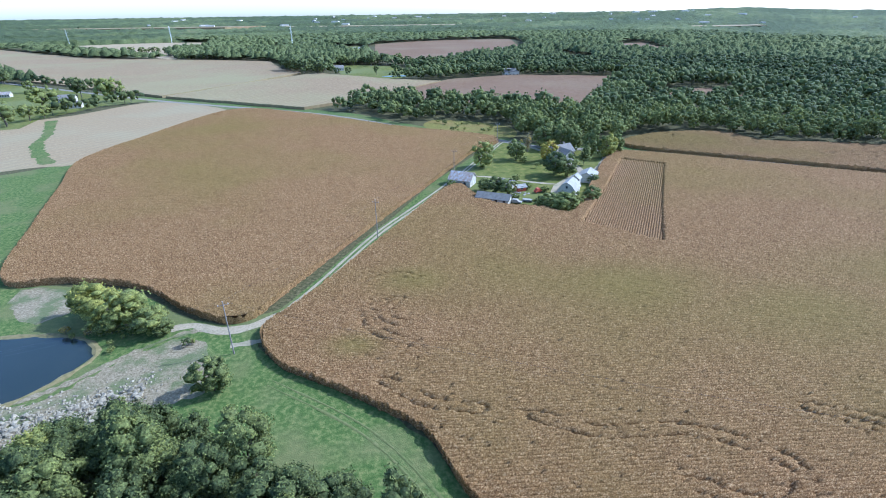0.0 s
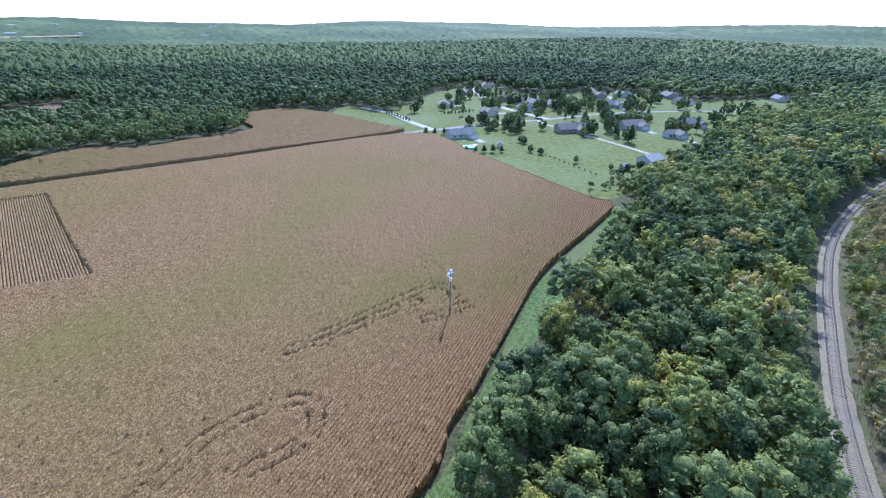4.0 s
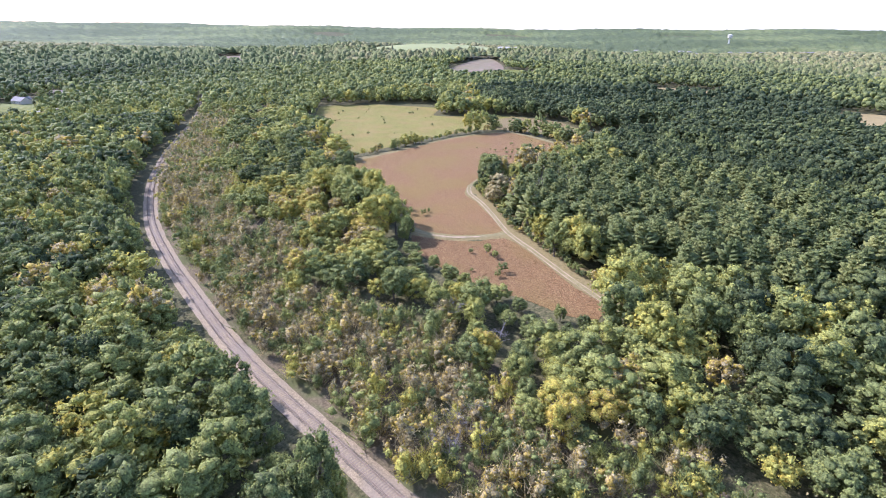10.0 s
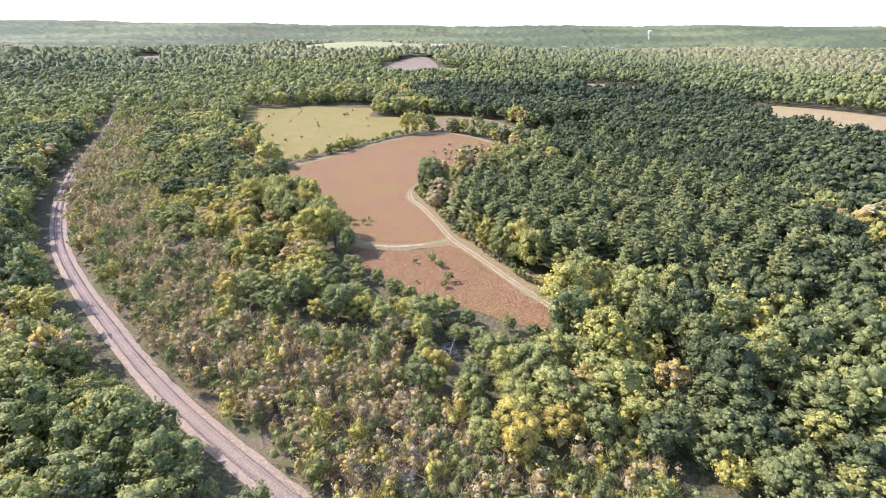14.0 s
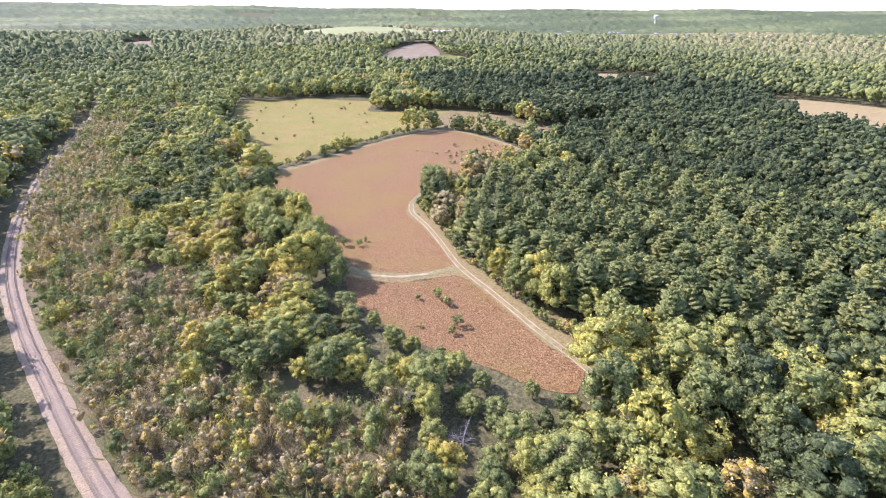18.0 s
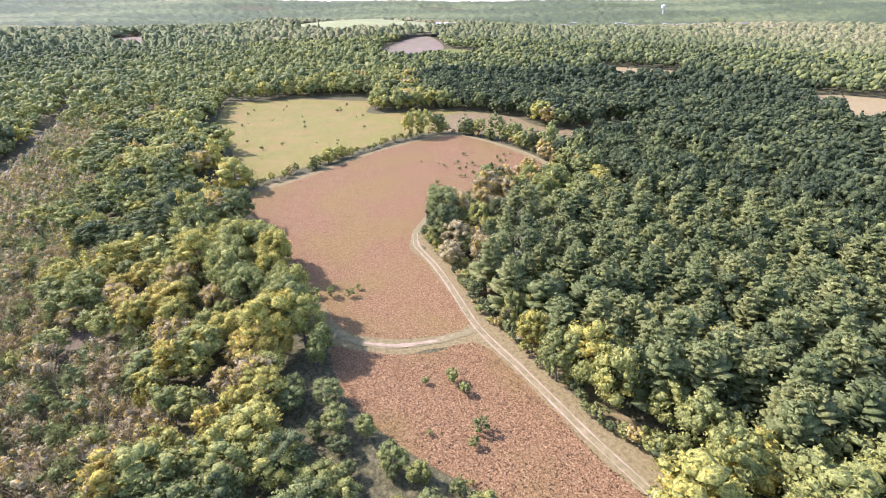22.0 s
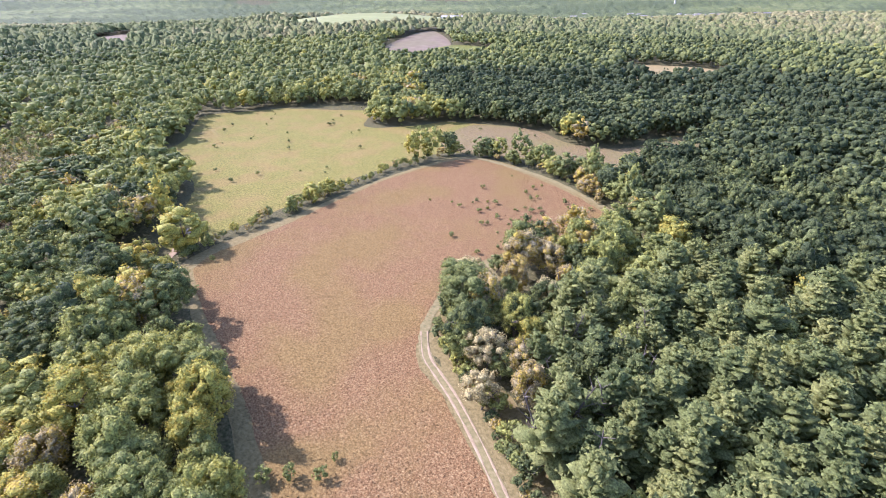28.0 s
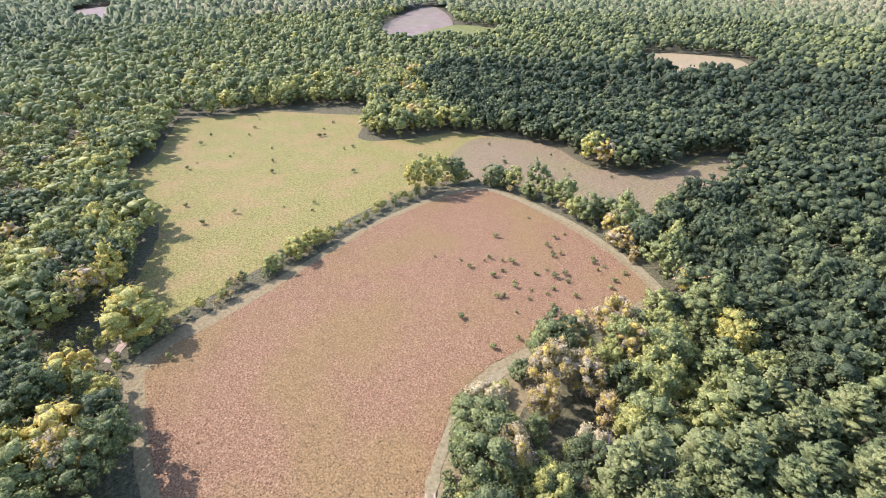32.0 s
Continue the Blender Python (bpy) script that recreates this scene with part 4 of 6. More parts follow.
SPARSE_T = [scrubby(53, 5, 60, 0.05, 24, 0.40), scrubby(54, 5, 60, 0.05, 24, 0.44)]
THIN_T = [scrubby(51, 8, 190, 0.028, 70, 0.36), scrubby(52, 8, 190, 0.028, 70, 0.40)]

OPEN_LINES = [[(p.x, p.y) for p in spline(q, True, 12.0)] for q in OPEN]


def is_open(x, y, room=1.8):
    r = np.zeros(np.shape(x), bool)
    for q in OPEN_LINES:
        for dx, dy in ((0, 0), (room, 0), (-room, 0), (0, room), (0, -room)):
            r |= inside(q, x + dx, y + dy)
    return r


RAIL_LINE = spline(RAIL, False, 2.0)
RAIL_XY = np.array([(p.x, p.y) for p in RAIL_LINE])


def rail_gap(x, y):
    """Distance to the track and the side of it (positive: the corn's side)."""
    d = np.full(np.shape(x), 1e9)
    s = np.zeros(np.shape(x))
    for i in range(0, len(RAIL_XY) - 1, 3):
        dx, dy = x - RAIL_XY[i, 0], y - RAIL_XY[i, 1]
        t = RAIL_XY[i + 1] - RAIL_XY[i]
        q = np.hypot(dx, dy)
        c = t[0] * dy - t[1] * dx
        s = np.where(q < d, np.sign(c), s)
        d = np.minimum(d, q)
    return d, s


def scatter(x0, x1, y0, y1, step, seed):
    rng = np.random.default_rng(seed)
    gx, gy = np.meshgrid(np.arange(x0, x1, step), np.arange(y0, y1, step * 0.87))
    gx = gx + (np.arange(gx.shape[0]) % 2)[:, None] * step / 2
    x = gx.ravel() + rng.uniform(-0.36, 0.36, gx.size) * step
    y = gy.ravel() + rng.uniform(-0.36, 0.36, gx.size) * step
    return x, y, rng


FLIGHT = np.array([(-40, 58), (128, -172), (150, -120), (20, 0), (14, -16), (45, -50), (70, -84), (100, -115)])


def flight_gap(x, y):
    return np.min([np.hypot(x - a, y - b) for a, b in FLIGHT], axis=0)


PINES = [(34, -131), (74, -135), (104, -148), (120, -166), (124, -186), (98, -232), (40, -235), (-5, -190), (0, -150)]
SCRUB = 34.0


def scrub_width(x, y):
    """How far the scrub reaches from the track."""
    return SCRUB + 7 * np.sin(x * 0.09 + 1) + 5 * np.sin(x * 0.23 - y * 0.05)


# oak woods beyond and beside the prairie, cloud shadow painted into their tone
CLOUD_SHADE = [(368, -463), (275, -511), (165, -605), (60, -600), (-60, -430), (-60, -250), (40, -235), (100, -232), (128, -262), (140, -290), (167, -344), (200, -345), (284, -354), (345, -400)]
HOUSES = [(300, 134, -35, 18, 9), (390, 150, 40, 16, 9), (424, 130, 40, 14, 9), (498, 221, 20, 15, 10), (560, 219, 30, 16, 10), (469, 169, 40, 14, 9), (463, 151, 40, 13, 8), (459, 132, 40, 14, 9), (456, 113, 45, 15, 10),
          (539, 90, 35, 15, 10), (560, 70, 35, 15, 10), (483, 68, -50, 16, 9), (575, 26, 30, 17, 10), (538, 12, -50, 15, 9), (352, 74, -52, 20, 10), (386, 38, -50, 17, 10), (414, 2, -50, 19, 10), (366, 10, -50, 10, 7),
          (474, -52, -48, 16, 9), (603, -73, 20, 15, 9), (640, -109, 40, 15, 9), (486, -72, -48, 15, 9), (610, 170, 30, 15, 9), (640, 40, 30, 15, 9), (412, 200, 30, 15, 9), (394, 337, 30, 15, 10)]


def house_gap(x, y):
    return np.min([np.hypot(x - h[0], y - h[1]) for h in HOUSES], axis=0)

# woods near the flight: one crown for each tree
x, y, rng = scatter(-110, 430, -430, 66, 6.5, 71)
d, side = rail_gap(x, y)
room = np.min([np.hypot(x - a, y - b) for a, b in ((205, -131), (224, -140), (233, -158), (274, -150), (288, -174), (140, -204), (136, -201), (138, -196), (127, -201), (115, -162), (141, -199), (146, -280), (141, -287), (167, -286), (212, -293))], axis=0)
ok = ~is_open(x, y) & (d > 6.0) & (np.abs(x - 150) < 260) & (room > 5.5)
x, y, d, side = x[ok], y[ok], d[ok], side[ok]
# closer stand of scrub between railway and prairie
sx, sy, _ = scatter(-60, 432, -260, -20, 3.8, 72)
sd, ss = rail_gap(sx, sy)
ok = ~is_open(sx, sy) & (sd > 4.0) & (sd < scrub_width(sx, sy)) & (ss < 0)
keep = ~((side < 0) & (d < scrub_width(x, y)))
x, y, d, side = (np.concatenate([a[keep], b[ok]]) for a, b in ((x, sx), (y, sy), (d, sd), (side, ss)))
pine = inside(PINES, x, y) & (rng.uniform(size=len(x)) < 0.78)
scrub = (side < 0) & (d < scrub_width(x, y)) & ~pine
big = noise_tone = np.sin(x * 0.045 + y * 0.02) * np.cos(y * 0.05 - x * 0.013)
tone = np.clip(0.36 + 0.09 * big + rng.normal(0, 0.14, len(x)), 0.06, 0.72)
gold = (np.hypot((x - 150) / 40, (y + 84) / 23) < 1) & (rng.uniform(size=len(x)) < 0.75)
tone = np.where((side < 0) & (y > -150), tone + 0.12, tone)
tone = np.where((side > 0) & (y < 20), tone - 0.03, tone)
tone = np.where((x < 22) & (y < -55) & (side < 0), tone - 0.17, tone)
dark = inside(CLOUD_SHADE, x, y)
# woods under the cloud get a very dark tone instead of real shade
tone = np.where(dark, np.clip(0.09 + rng.normal(0, 0.07, len(x)), 0.0, 0.3), tone)
tone = np.where((y > 10) & (x < 20), np.clip(0.20 + rng.normal(0, 0.10, len(x)), 0.05, 0.6), tone)
tone = np.where(gold, rng.choice((0.5, 0.64, 0.74, 0.78, 0.92), len(x)), tone)
tone = np.where(inside(PINES, x, y) & (x < 85), tone - 0.14, tone)
tone = np.where(inside(PINES, x, y) & ~dark & (x >= 85), np.clip(0.32 + rng.normal(0, 0.13, len(x)), 0.12, 0.66), tone)
tone = np.where((x > 180) & (y < -130) & ~dark & (side < 0), tone + 0.07, tone)
tone = np.where(scrub, np.where(rng.uniform(size=len(x)) < 0.5, 0.92 + rng.normal(0, 0.012, len(x)), np.clip(0.29 + rng.normal(0, 0.12, len(x)), 0.25, 0.78)), tone)
odd = rng.uniform(size=len(x))
tone = np.where((x > 184) & (y > -170) & (side < 0) & ~scrub, np.clip(tone - 0.16, 0.1, 0.6), tone)
tone = np.where((odd < 0.07) & ~pine & ~dark & (y < 5), 0.68, tone)
tone = np.where((odd > 0.96) & ~pine & ~dark, 0.91, tone)
tone = np.where(pine, rng.uniform(0.3, 0.9, len(x)), tone)
tall = np.where(scrub, rng.uniform(4.5, 8.0, len(x)), rng.uniform(8.5, 16.5, len(x)))
tall = np.where(~scrub & (side < 0) & (d < 62), rng.uniform(6.0, 11.0, len(x)), tall)
tall = np.where(pine, rng.uniform(13, 18, len(x)), tall)
tall = np.where((d < 9) & ~scrub, tall * 0.65, tall)
wide = rng.uniform(0.85, 1.2, len(x))
wide = np.where(~scrub & (side < 0) & (d < 62), wide * 1.3, wide)
gap = flight_gap(x, y)
low_edge = (x > 40) & (x < 118) & (y < -86) & (y > -108) & ~scrub
tall = np.where(low_edge, rng.uniform(3.0, 6.0, len(x)), tall)
wide = np.where(low_edge, wide * 1.2, wide)
tone = np.where(low_edge, np.clip(0.34 + rng.normal(0, 0.10, len(x)), 0.1, 0.92), tone)
hedge = (np.hypot(x - 229, y + 205) < 70) & (x > 218) & (x < 246) & (y > -265)
tall = np.where(hedge, rng.uniform(3.0, 5.5, len(x)), tall)
tone = np.where(hedge, 0.5, tone)
pale = (np.hypot(x - 136, y + 196) < 15) | (np.hypot(x - 118, y + 163) < 12)
tone = np.where(pale & (odd < 0.55), 1.08, tone)
tall = np.where(pale, tall * 0.8, tall)
# the 300 nearest stand as single trees further down
order = np.argsort(gap + np.where(scrub, 25, 0))
single = np.zeros(len(x), bool)
single[order[:297]] = True
WOODS = [dict(x=a, y=b, tall=h, tone=t, pine=bool(p), scrub=bool(c), wide=w) for a, b, h, t, p, c, w in
         zip(x[single], y[single], tall[single], tone[single], pine[single], scrub[single], wide[single])]
pts = np.stack([x, y, np.zeros(len(x)), tall, wide, tone, rng.integers(0, 12, len(x))], -1)
ring = (gap > 75) & (gap <= 150)
mid = gap > 150
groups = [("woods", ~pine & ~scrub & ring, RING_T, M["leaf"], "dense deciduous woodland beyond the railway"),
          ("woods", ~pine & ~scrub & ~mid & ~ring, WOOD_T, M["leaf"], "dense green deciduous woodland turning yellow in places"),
          ("woods", ~pine & ~scrub & mid, MID_T, M["leaf"], "dense dark green deciduous woodland, in part with painted cloud shadow"),
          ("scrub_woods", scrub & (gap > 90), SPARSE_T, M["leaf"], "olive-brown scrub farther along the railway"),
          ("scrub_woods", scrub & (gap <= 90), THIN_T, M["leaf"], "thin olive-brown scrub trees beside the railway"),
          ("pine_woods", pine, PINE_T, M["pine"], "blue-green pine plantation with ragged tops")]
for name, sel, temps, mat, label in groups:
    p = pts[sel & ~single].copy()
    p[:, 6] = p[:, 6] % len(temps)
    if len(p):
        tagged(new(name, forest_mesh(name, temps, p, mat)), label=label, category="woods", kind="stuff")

# woods farther off
def far_open(x, y):
    """Fields and clearings beyond the plan: long strips north, few in the south."""
    hill = np.exp(-(((x - HILL[0]) * 0.77 - (y - HILL[1]) * 0.64) / 290) ** 2 - (((x - HILL[0]) * 0.64 + (y - HILL[1]) * 0.77) / 205) ** 2) > 0.45
    south = (y < -1300) & (np.sin(x * 0.004) * np.sin(y * 0.0047 + 1) > 0.82)
    return hill | south


F = []
rng = np.random.default_rng(77)
dist = 150.0
while dist < 1900:
    s = 8.5 if dist < 830 else max(9.5, dist / 92) if dist < 1900 else dist / 50
    k = int(2 * math.pi * dist / s)
    a = np.linspace(0, 2 * math.pi, k, endpoint=False) + rng.uniform(0, 1)
    r = dist + rng.uniform(-0.45, 0.45, k) * s
    a = a + rng.uniform(-0.4, 0.4, k) * s / dist
    F.append(np.stack([60 + np.sin(a) * r, -40 + np.cos(a) * r, np.full(k, s)], -1))
    dist += s * 0.85
F = np.concatenate(F)
x, y, s = F.T
az = np.degrees(np.arctan2(x, y))
ok = ~is_open(x, y, 4.0) & (house_gap(x, y) > 15) & ~far_open(x, y) & ((az > -50) | (az < -165))
ok &= ~((x > -110) & (x < 430) & (y > -430) & (y < 66) & (np.abs(x - 150) < 260))
ok &= ~((y < 66) & (y > -430) & (x < -80))
rg, _ = rail_gap(x, y)
ok &= rg > 6
x, y, s = x[ok], y[ok], s[ok]
# far tone lifted to a lighter olive, painted in place of haze
tone = 0.36 + 0.12 * np.sin(x * 0.006 + y * 0.004) + 0.10 * np.sin(x * 0.0023 - y * 0.0031 + 2) + rng.normal(0, 0.10, len(x))
tone = np.where(y > 66, 0.17 + 0.5 * (tone - 0.36), tone)
tone = np.where((y < -560) & (y > -1250) & (x > -300) & (x < 560), tone + 0.07, tone)
# the far part of the cloud shadow, put in as a darker tone
tone = np.clip(np.where(inside(CLOUD_SHADE, x, y), tone * 0.25, tone), 0.0, 0.85)
rr = np.hypot(x - 60, y + 40)
tall = rng.uniform(9, 16.5, len(x)) + 2.0 * np.sin(x * 0.021) * np.cos(y * 0.017)
z = height(x, y)
close = rr < 500
next_out = (rr >= 500) & (rr < 830)
pts = np.stack([x, y, z, tall, np.maximum(s * 1.15 / tall, 0.75), tone, rng.integers(0, 2, len(x))], -1)
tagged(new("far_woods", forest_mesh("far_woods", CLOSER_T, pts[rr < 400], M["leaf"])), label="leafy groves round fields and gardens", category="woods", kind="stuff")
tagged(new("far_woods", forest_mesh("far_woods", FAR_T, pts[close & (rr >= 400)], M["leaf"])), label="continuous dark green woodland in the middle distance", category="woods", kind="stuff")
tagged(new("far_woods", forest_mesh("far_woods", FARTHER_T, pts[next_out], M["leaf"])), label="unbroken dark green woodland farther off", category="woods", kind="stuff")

# the farthest canopy: lumpy domes
def domes(p, seed):
    rng = np.random.default_rng(seed)
    base = [(0.1, 0, 1.0)]
    for r, h in ((0.55, 0.88), (1.0, 0.52)):
        base += [(math.cos(2 * math.pi * i / 4 + h) * r, math.sin(2 * math.pi * i / 4 + h) * r, h) for i in range(4)]
    base = np.array(base)
    tris = [(0, 1 + i, 1 + (i + 1) % 4) for i in range(4)]
    for i in range(4):
        tris += [(1 + i, 5 + i, 1 + (i + 1) % 4), (1 + (i + 1) % 4, 5 + i, 5 + (i + 1) % 4)]
    tris = np.array(tris)
    k = len(p)
    V = base[None] * (1 + rng.normal(0, 0.16, (k, len(base), 1)))
    flat = np.clip((np.hypot(p[:, 0], p[:, 1]) - 1200) / 1500, 0, 0.45)[:, None]
    V[:, :, 2] = V[:, :, 2] * (1 - flat) + 0.9 * flat
    V = V * np.stack([p[:, 4] * p[:, 3] * 0.62, p[:, 4] * p[:, 3] * 0.62, p[:, 3]], -1)[:, None]
    V[:, :, :2] += p[:, None, :2]
    V[:, :, 2] += p[:, None, 2]
    T = tris[None] + (np.arange(k) * len(base))[:, None, None]
    return V.reshape(-1, 3), T.reshape(-1, 3), np.repeat(p[:, 5], len(base))


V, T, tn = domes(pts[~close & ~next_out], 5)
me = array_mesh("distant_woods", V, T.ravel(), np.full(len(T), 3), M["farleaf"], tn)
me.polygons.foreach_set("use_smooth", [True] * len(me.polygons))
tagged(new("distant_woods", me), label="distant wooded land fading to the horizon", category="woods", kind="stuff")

# the canopy near the horizon: one uneven sheet of treetops
rng = np.random.default_rng(78)
ang = np.radians(np.linspace(-52, 200, 1000))
rad = 1850 + np.concatenate([[0], np.cumsum(np.linspace(22, 95, 58))])
ra, aa = np.meshgrid(rad, ang, indexing="ij")
aa = aa + rng.normal(0, 0.0012, aa.shape)
ra = ra + rng.normal(0, 6, ra.shape)
x, y = 60 + np.sin(aa) * ra, -40 + np.cos(aa) * ra
clear = np.zeros(x.shape, bool)
for q in FAR_STRIPS:
    clear |= inside(q, x, y)
z = height(x, y) + np.where(clear | far_open(x, y), -4.0, 11 + rng.normal(0, 2.4, x.shape) + 2.5 * np.sin(x * 0.011) * np.cos(y * 0.013))
z[0] = height(x[0], y[0]) - 3
# low tone: the smooth sheet's missing self-shadow is put into its colour
tn = np.clip(0.08 + 0.10 * np.sin(x * 0.0035 + y * 0.0022) + 0.1 * np.sin(x * 0.009 - y * 0.006) + rng.normal(0, 0.09, x.shape), 0.02, 0.8)
k = np.arange(x.size).reshape(x.shape)
quads = np.stack([k[:-1, :-1], k[1:, :-1], k[1:, 1:], k[:-1, 1:]], -1).reshape(-1, 4)[:, ::-1]
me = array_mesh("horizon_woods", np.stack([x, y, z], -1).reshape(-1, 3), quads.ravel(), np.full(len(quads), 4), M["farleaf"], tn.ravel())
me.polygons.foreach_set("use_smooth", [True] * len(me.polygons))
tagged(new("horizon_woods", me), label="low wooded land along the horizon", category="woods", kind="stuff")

# ---- single trees, bushes and bare trees ----
def part(name, data, parent, label="", m=None):
    """One mesh under a thing or a part."""
    ob = new(name, data)
    ob.parent = parent
    if m is not None:
        ob.matrix_basis = m
    if label:
        tagged(ob, label=label)
    return ob


def crown_mesh(name, template, tone, material):
    v, l, s, t = template
    me = array_mesh(name, v, l, s, material, np.clip(t + tone, 0, 1))
    return me


TONES = [0.14, 0.28, 0.38, 0.48, 0.58, 0.68, 0.78, 0.92, 1.1]
TONE_WORDS = ["dark green", "deep green", "mid-green", "green", "olive-green", "yellow-green", "golden yellow", "grey-brown", "pale cream"]
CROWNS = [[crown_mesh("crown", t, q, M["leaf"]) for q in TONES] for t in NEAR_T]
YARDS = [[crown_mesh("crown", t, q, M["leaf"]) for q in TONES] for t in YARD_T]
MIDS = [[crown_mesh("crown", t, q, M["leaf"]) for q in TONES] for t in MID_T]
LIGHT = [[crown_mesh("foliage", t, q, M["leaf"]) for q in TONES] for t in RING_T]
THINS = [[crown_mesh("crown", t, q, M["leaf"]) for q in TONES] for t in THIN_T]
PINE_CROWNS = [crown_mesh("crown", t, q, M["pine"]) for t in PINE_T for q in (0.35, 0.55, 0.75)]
TRUNKS = [trunk_mesh("trunk", 60 + k, 0.62, 0.022, 9, M["bark"], 0.30) for k in range(3)]
PINE_TRUNK = trunk_mesh("trunk", 66, 0.95, 0.016, 10, M["bark"], 0.12)
BARE = [trunk_mesh("branches", 80 + k, 0.8, 0.022, 16, M["greybark"], 0.34, forks=4) for k in range(3)]


def tree(x, y, tall, tone, wide, rng, kind="leafy", label=None, z=0.0):
    m = Matrix.LocRotScale((x, y, z), Euler((0, 0, rng.uniform(0, 6.283))), (tall * wide, tall * wide, tall))
    i = min(range(len(TONES)), key=lambda k: abs(TONES[k] - tone))
    if kind == "pine":
        ob = new("pine_tree")
        part("trunk", PINE_TRUNK, ob)
        part("crown", rng.choice(PINE_CROWNS), ob)
        tagged(ob, label=label or "tall blue-green pine with ragged boughs", category="pine tree")
    elif kind == "scrub":
        ob = new("scrub_tree")
        part("trunk", rng.choice(BARE), ob, "grey bare branches")
        part("crown", THINS[rng.randrange(len(THINS))][i], ob)
        tagged(ob, label=label or f"thin {TONE_WORDS[i]} scrub tree with bare grey twigs", category="tree")
    elif kind == "bare":
        ob = new("bare_tree")
        part("trunk", rng.choice(BARE), ob)
        tagged(ob, label=label or "dead grey tree with bare forked branches", category="dead tree")
    elif kind == "bush":
        ob = new("bush")
        part("stem", rng.choice(TRUNKS), ob)
        part("foliage", LIGHT[rng.randrange(len(LIGHT))][i], ob)
        tagged(ob, label=label or f"low round {TONE_WORDS[i]} bush in the grass", category="bush")
    else:
        ob = new({"garden": "garden_tree", "yard": "garden_tree", "far": "field_tree"}.get(kind, "tree"))
        part("trunk", rng.choice(TRUNKS), ob)
        stock = {"garden": LIGHT, "yard": YARDS, "far": MIDS}.get(kind, CROWNS)
        part("crown", stock[rng.randrange(len(stock))][i], ob)
        tagged(ob, label=label or f"{TONE_WORDS[i]} leafy deciduous tree in the woods", category="tree")
    ob.matrix_basis = m
    return ob


rng = random.Random(91)
for w in WOODS:
    kind = "pine" if w["pine"] else "scrub" if w["scrub"] else "leafy"
    if kind != "pine" and rng.random() < 0.03:
        kind = "bare"
    ob = tree(w["x"], w["y"], w["tall"], w["tone"], w["wide"], rng, kind)
    tagged(ob, group="trees of the near woods")

# pond side and field edge
for x, y, h, q, wd in ((-84, 106, 11, 0.55, 1.15), (-76, 103, 10, 0.46, 1.2), (-90, 109, 9, 0.52, 1.1), (-70, 101, 7.5, 0.36, 1.3), (-80, 101, 7, 0.42, 1.3), (-67, 100, 5, 0.30, 1.3)):
    tree(x, y, h, q, wd, rng, "yard", "spreading green tree beside the pond")
tree(-46.5, 80, 8.5, 0.24, 1.0, rng, "yard", "round grey-green tree on the grass bank")
tree(-59, 95, 2.4, 0.2, 1.3, rng, "bush", "low dark bush on the bank")
for k in range(9):
    tagged(tree(-72 - 2.2 * k + rng.uniform(-1, 1), 101 - 1.2 * k % 3, rng.uniform(1.2, 2.6), rng.choice((0.4, 0.5, 0.9)), 1.5, rng, "bush", "weedy bush at the pond shore"), group="pond shore weeds")
tree(92.5, 17.5, 14.5, 0.66, 1.0, rng, "leafy", "large bright yellow-green tree at the field margin")
for x, y, h, q, wd in ((205, -131, 13, 0.74, 1.2), (224, -140, 11, 0.74, 1.1), (233, -158, 13, 0.7, 1.4), (274, -150, 14, 0.62, 1.3), (288, -174, 14, 0.66, 1.2), (316, -186, 13, 0.6, 1.2), (280, -142, 13, 0.62, 1.2)):
    tree(x, y, h + 1, q, wd * 0.85, rng, "yard", "broad golden tree at the prairie corner")
for x, y, h in ((140, -204, 15), (134, -207, 13), (138, -196, 11), (127, -203, 10), (115, -162, 11), (141, -186, 8), (134, -178, 9), (120, -168, 10)):
    tree(x, y, h, 1.0, 1.15, rng, "leafy", "pale cream fading tree at the woodland edge")
for x, y, h, q in ((-62, 61, 11, 0.2), (-55, 63, 12, 0.16), (-48, 63, 12, 0.2), (-41, 61, 11, 0.2), (-52, 57, 13, 0.28), (-44, 55, 12, 0.22), (-66, 56, 10, 0.3), (-59, 56, 12, 0.2), (-36, 56, 10, 0.24), (-30, 50, 9, 0.34), (-37, 50, 11, 0.28), (-58, 50, 11, 0.6), (-24, 55, 7, 0.24), (-14, 50, 8, 0.2)):
    tagged(tree(x, y, h, q, 1.1, rng, "leafy", "dense green tree below the stone bank"), group="trees of the near woods")

# bushes in the prairie and the meadow
for x, y, h, q in ((81, -110, 3.6, 0.30), (80, -106.5, 2.6, 0.42), (93, -117.5, 3.9, 0.46), (89, -116.5, 3.0, 0.5), (97, -114, 2.0, 0.4), (138, -125, 3.4, 0.4), (134, -128, 2.8, 0.42), (141, -122, 3.2, 0.45),
                   (135, -132, 1.9, 0.4), (218, -158, 2.2, 0.4), (88, -104, 1.4, 0.5), (76, -100, 1.2, 0.55)):
    tagged(tree(x, y, h, q, 1.25, rng, "bush", "grey-green round bush in the red prairie"), group="prairie bushes")
for k in range(64):
    a, b = rng.gauss(163, 15), rng.gauss(-246, 19)
    if inside([(p[0], p[1]) for p in PRAIRIE_N], np.array(a), np.array(b)):
        tagged(tree(a, b, rng.uniform(0.9, 2.1), rng.choice((0.3, 0.38, 0.45)), 1.5, rng, "bush", "small dark green bush in the prairie grass"), group="prairie bushes")
n = 0
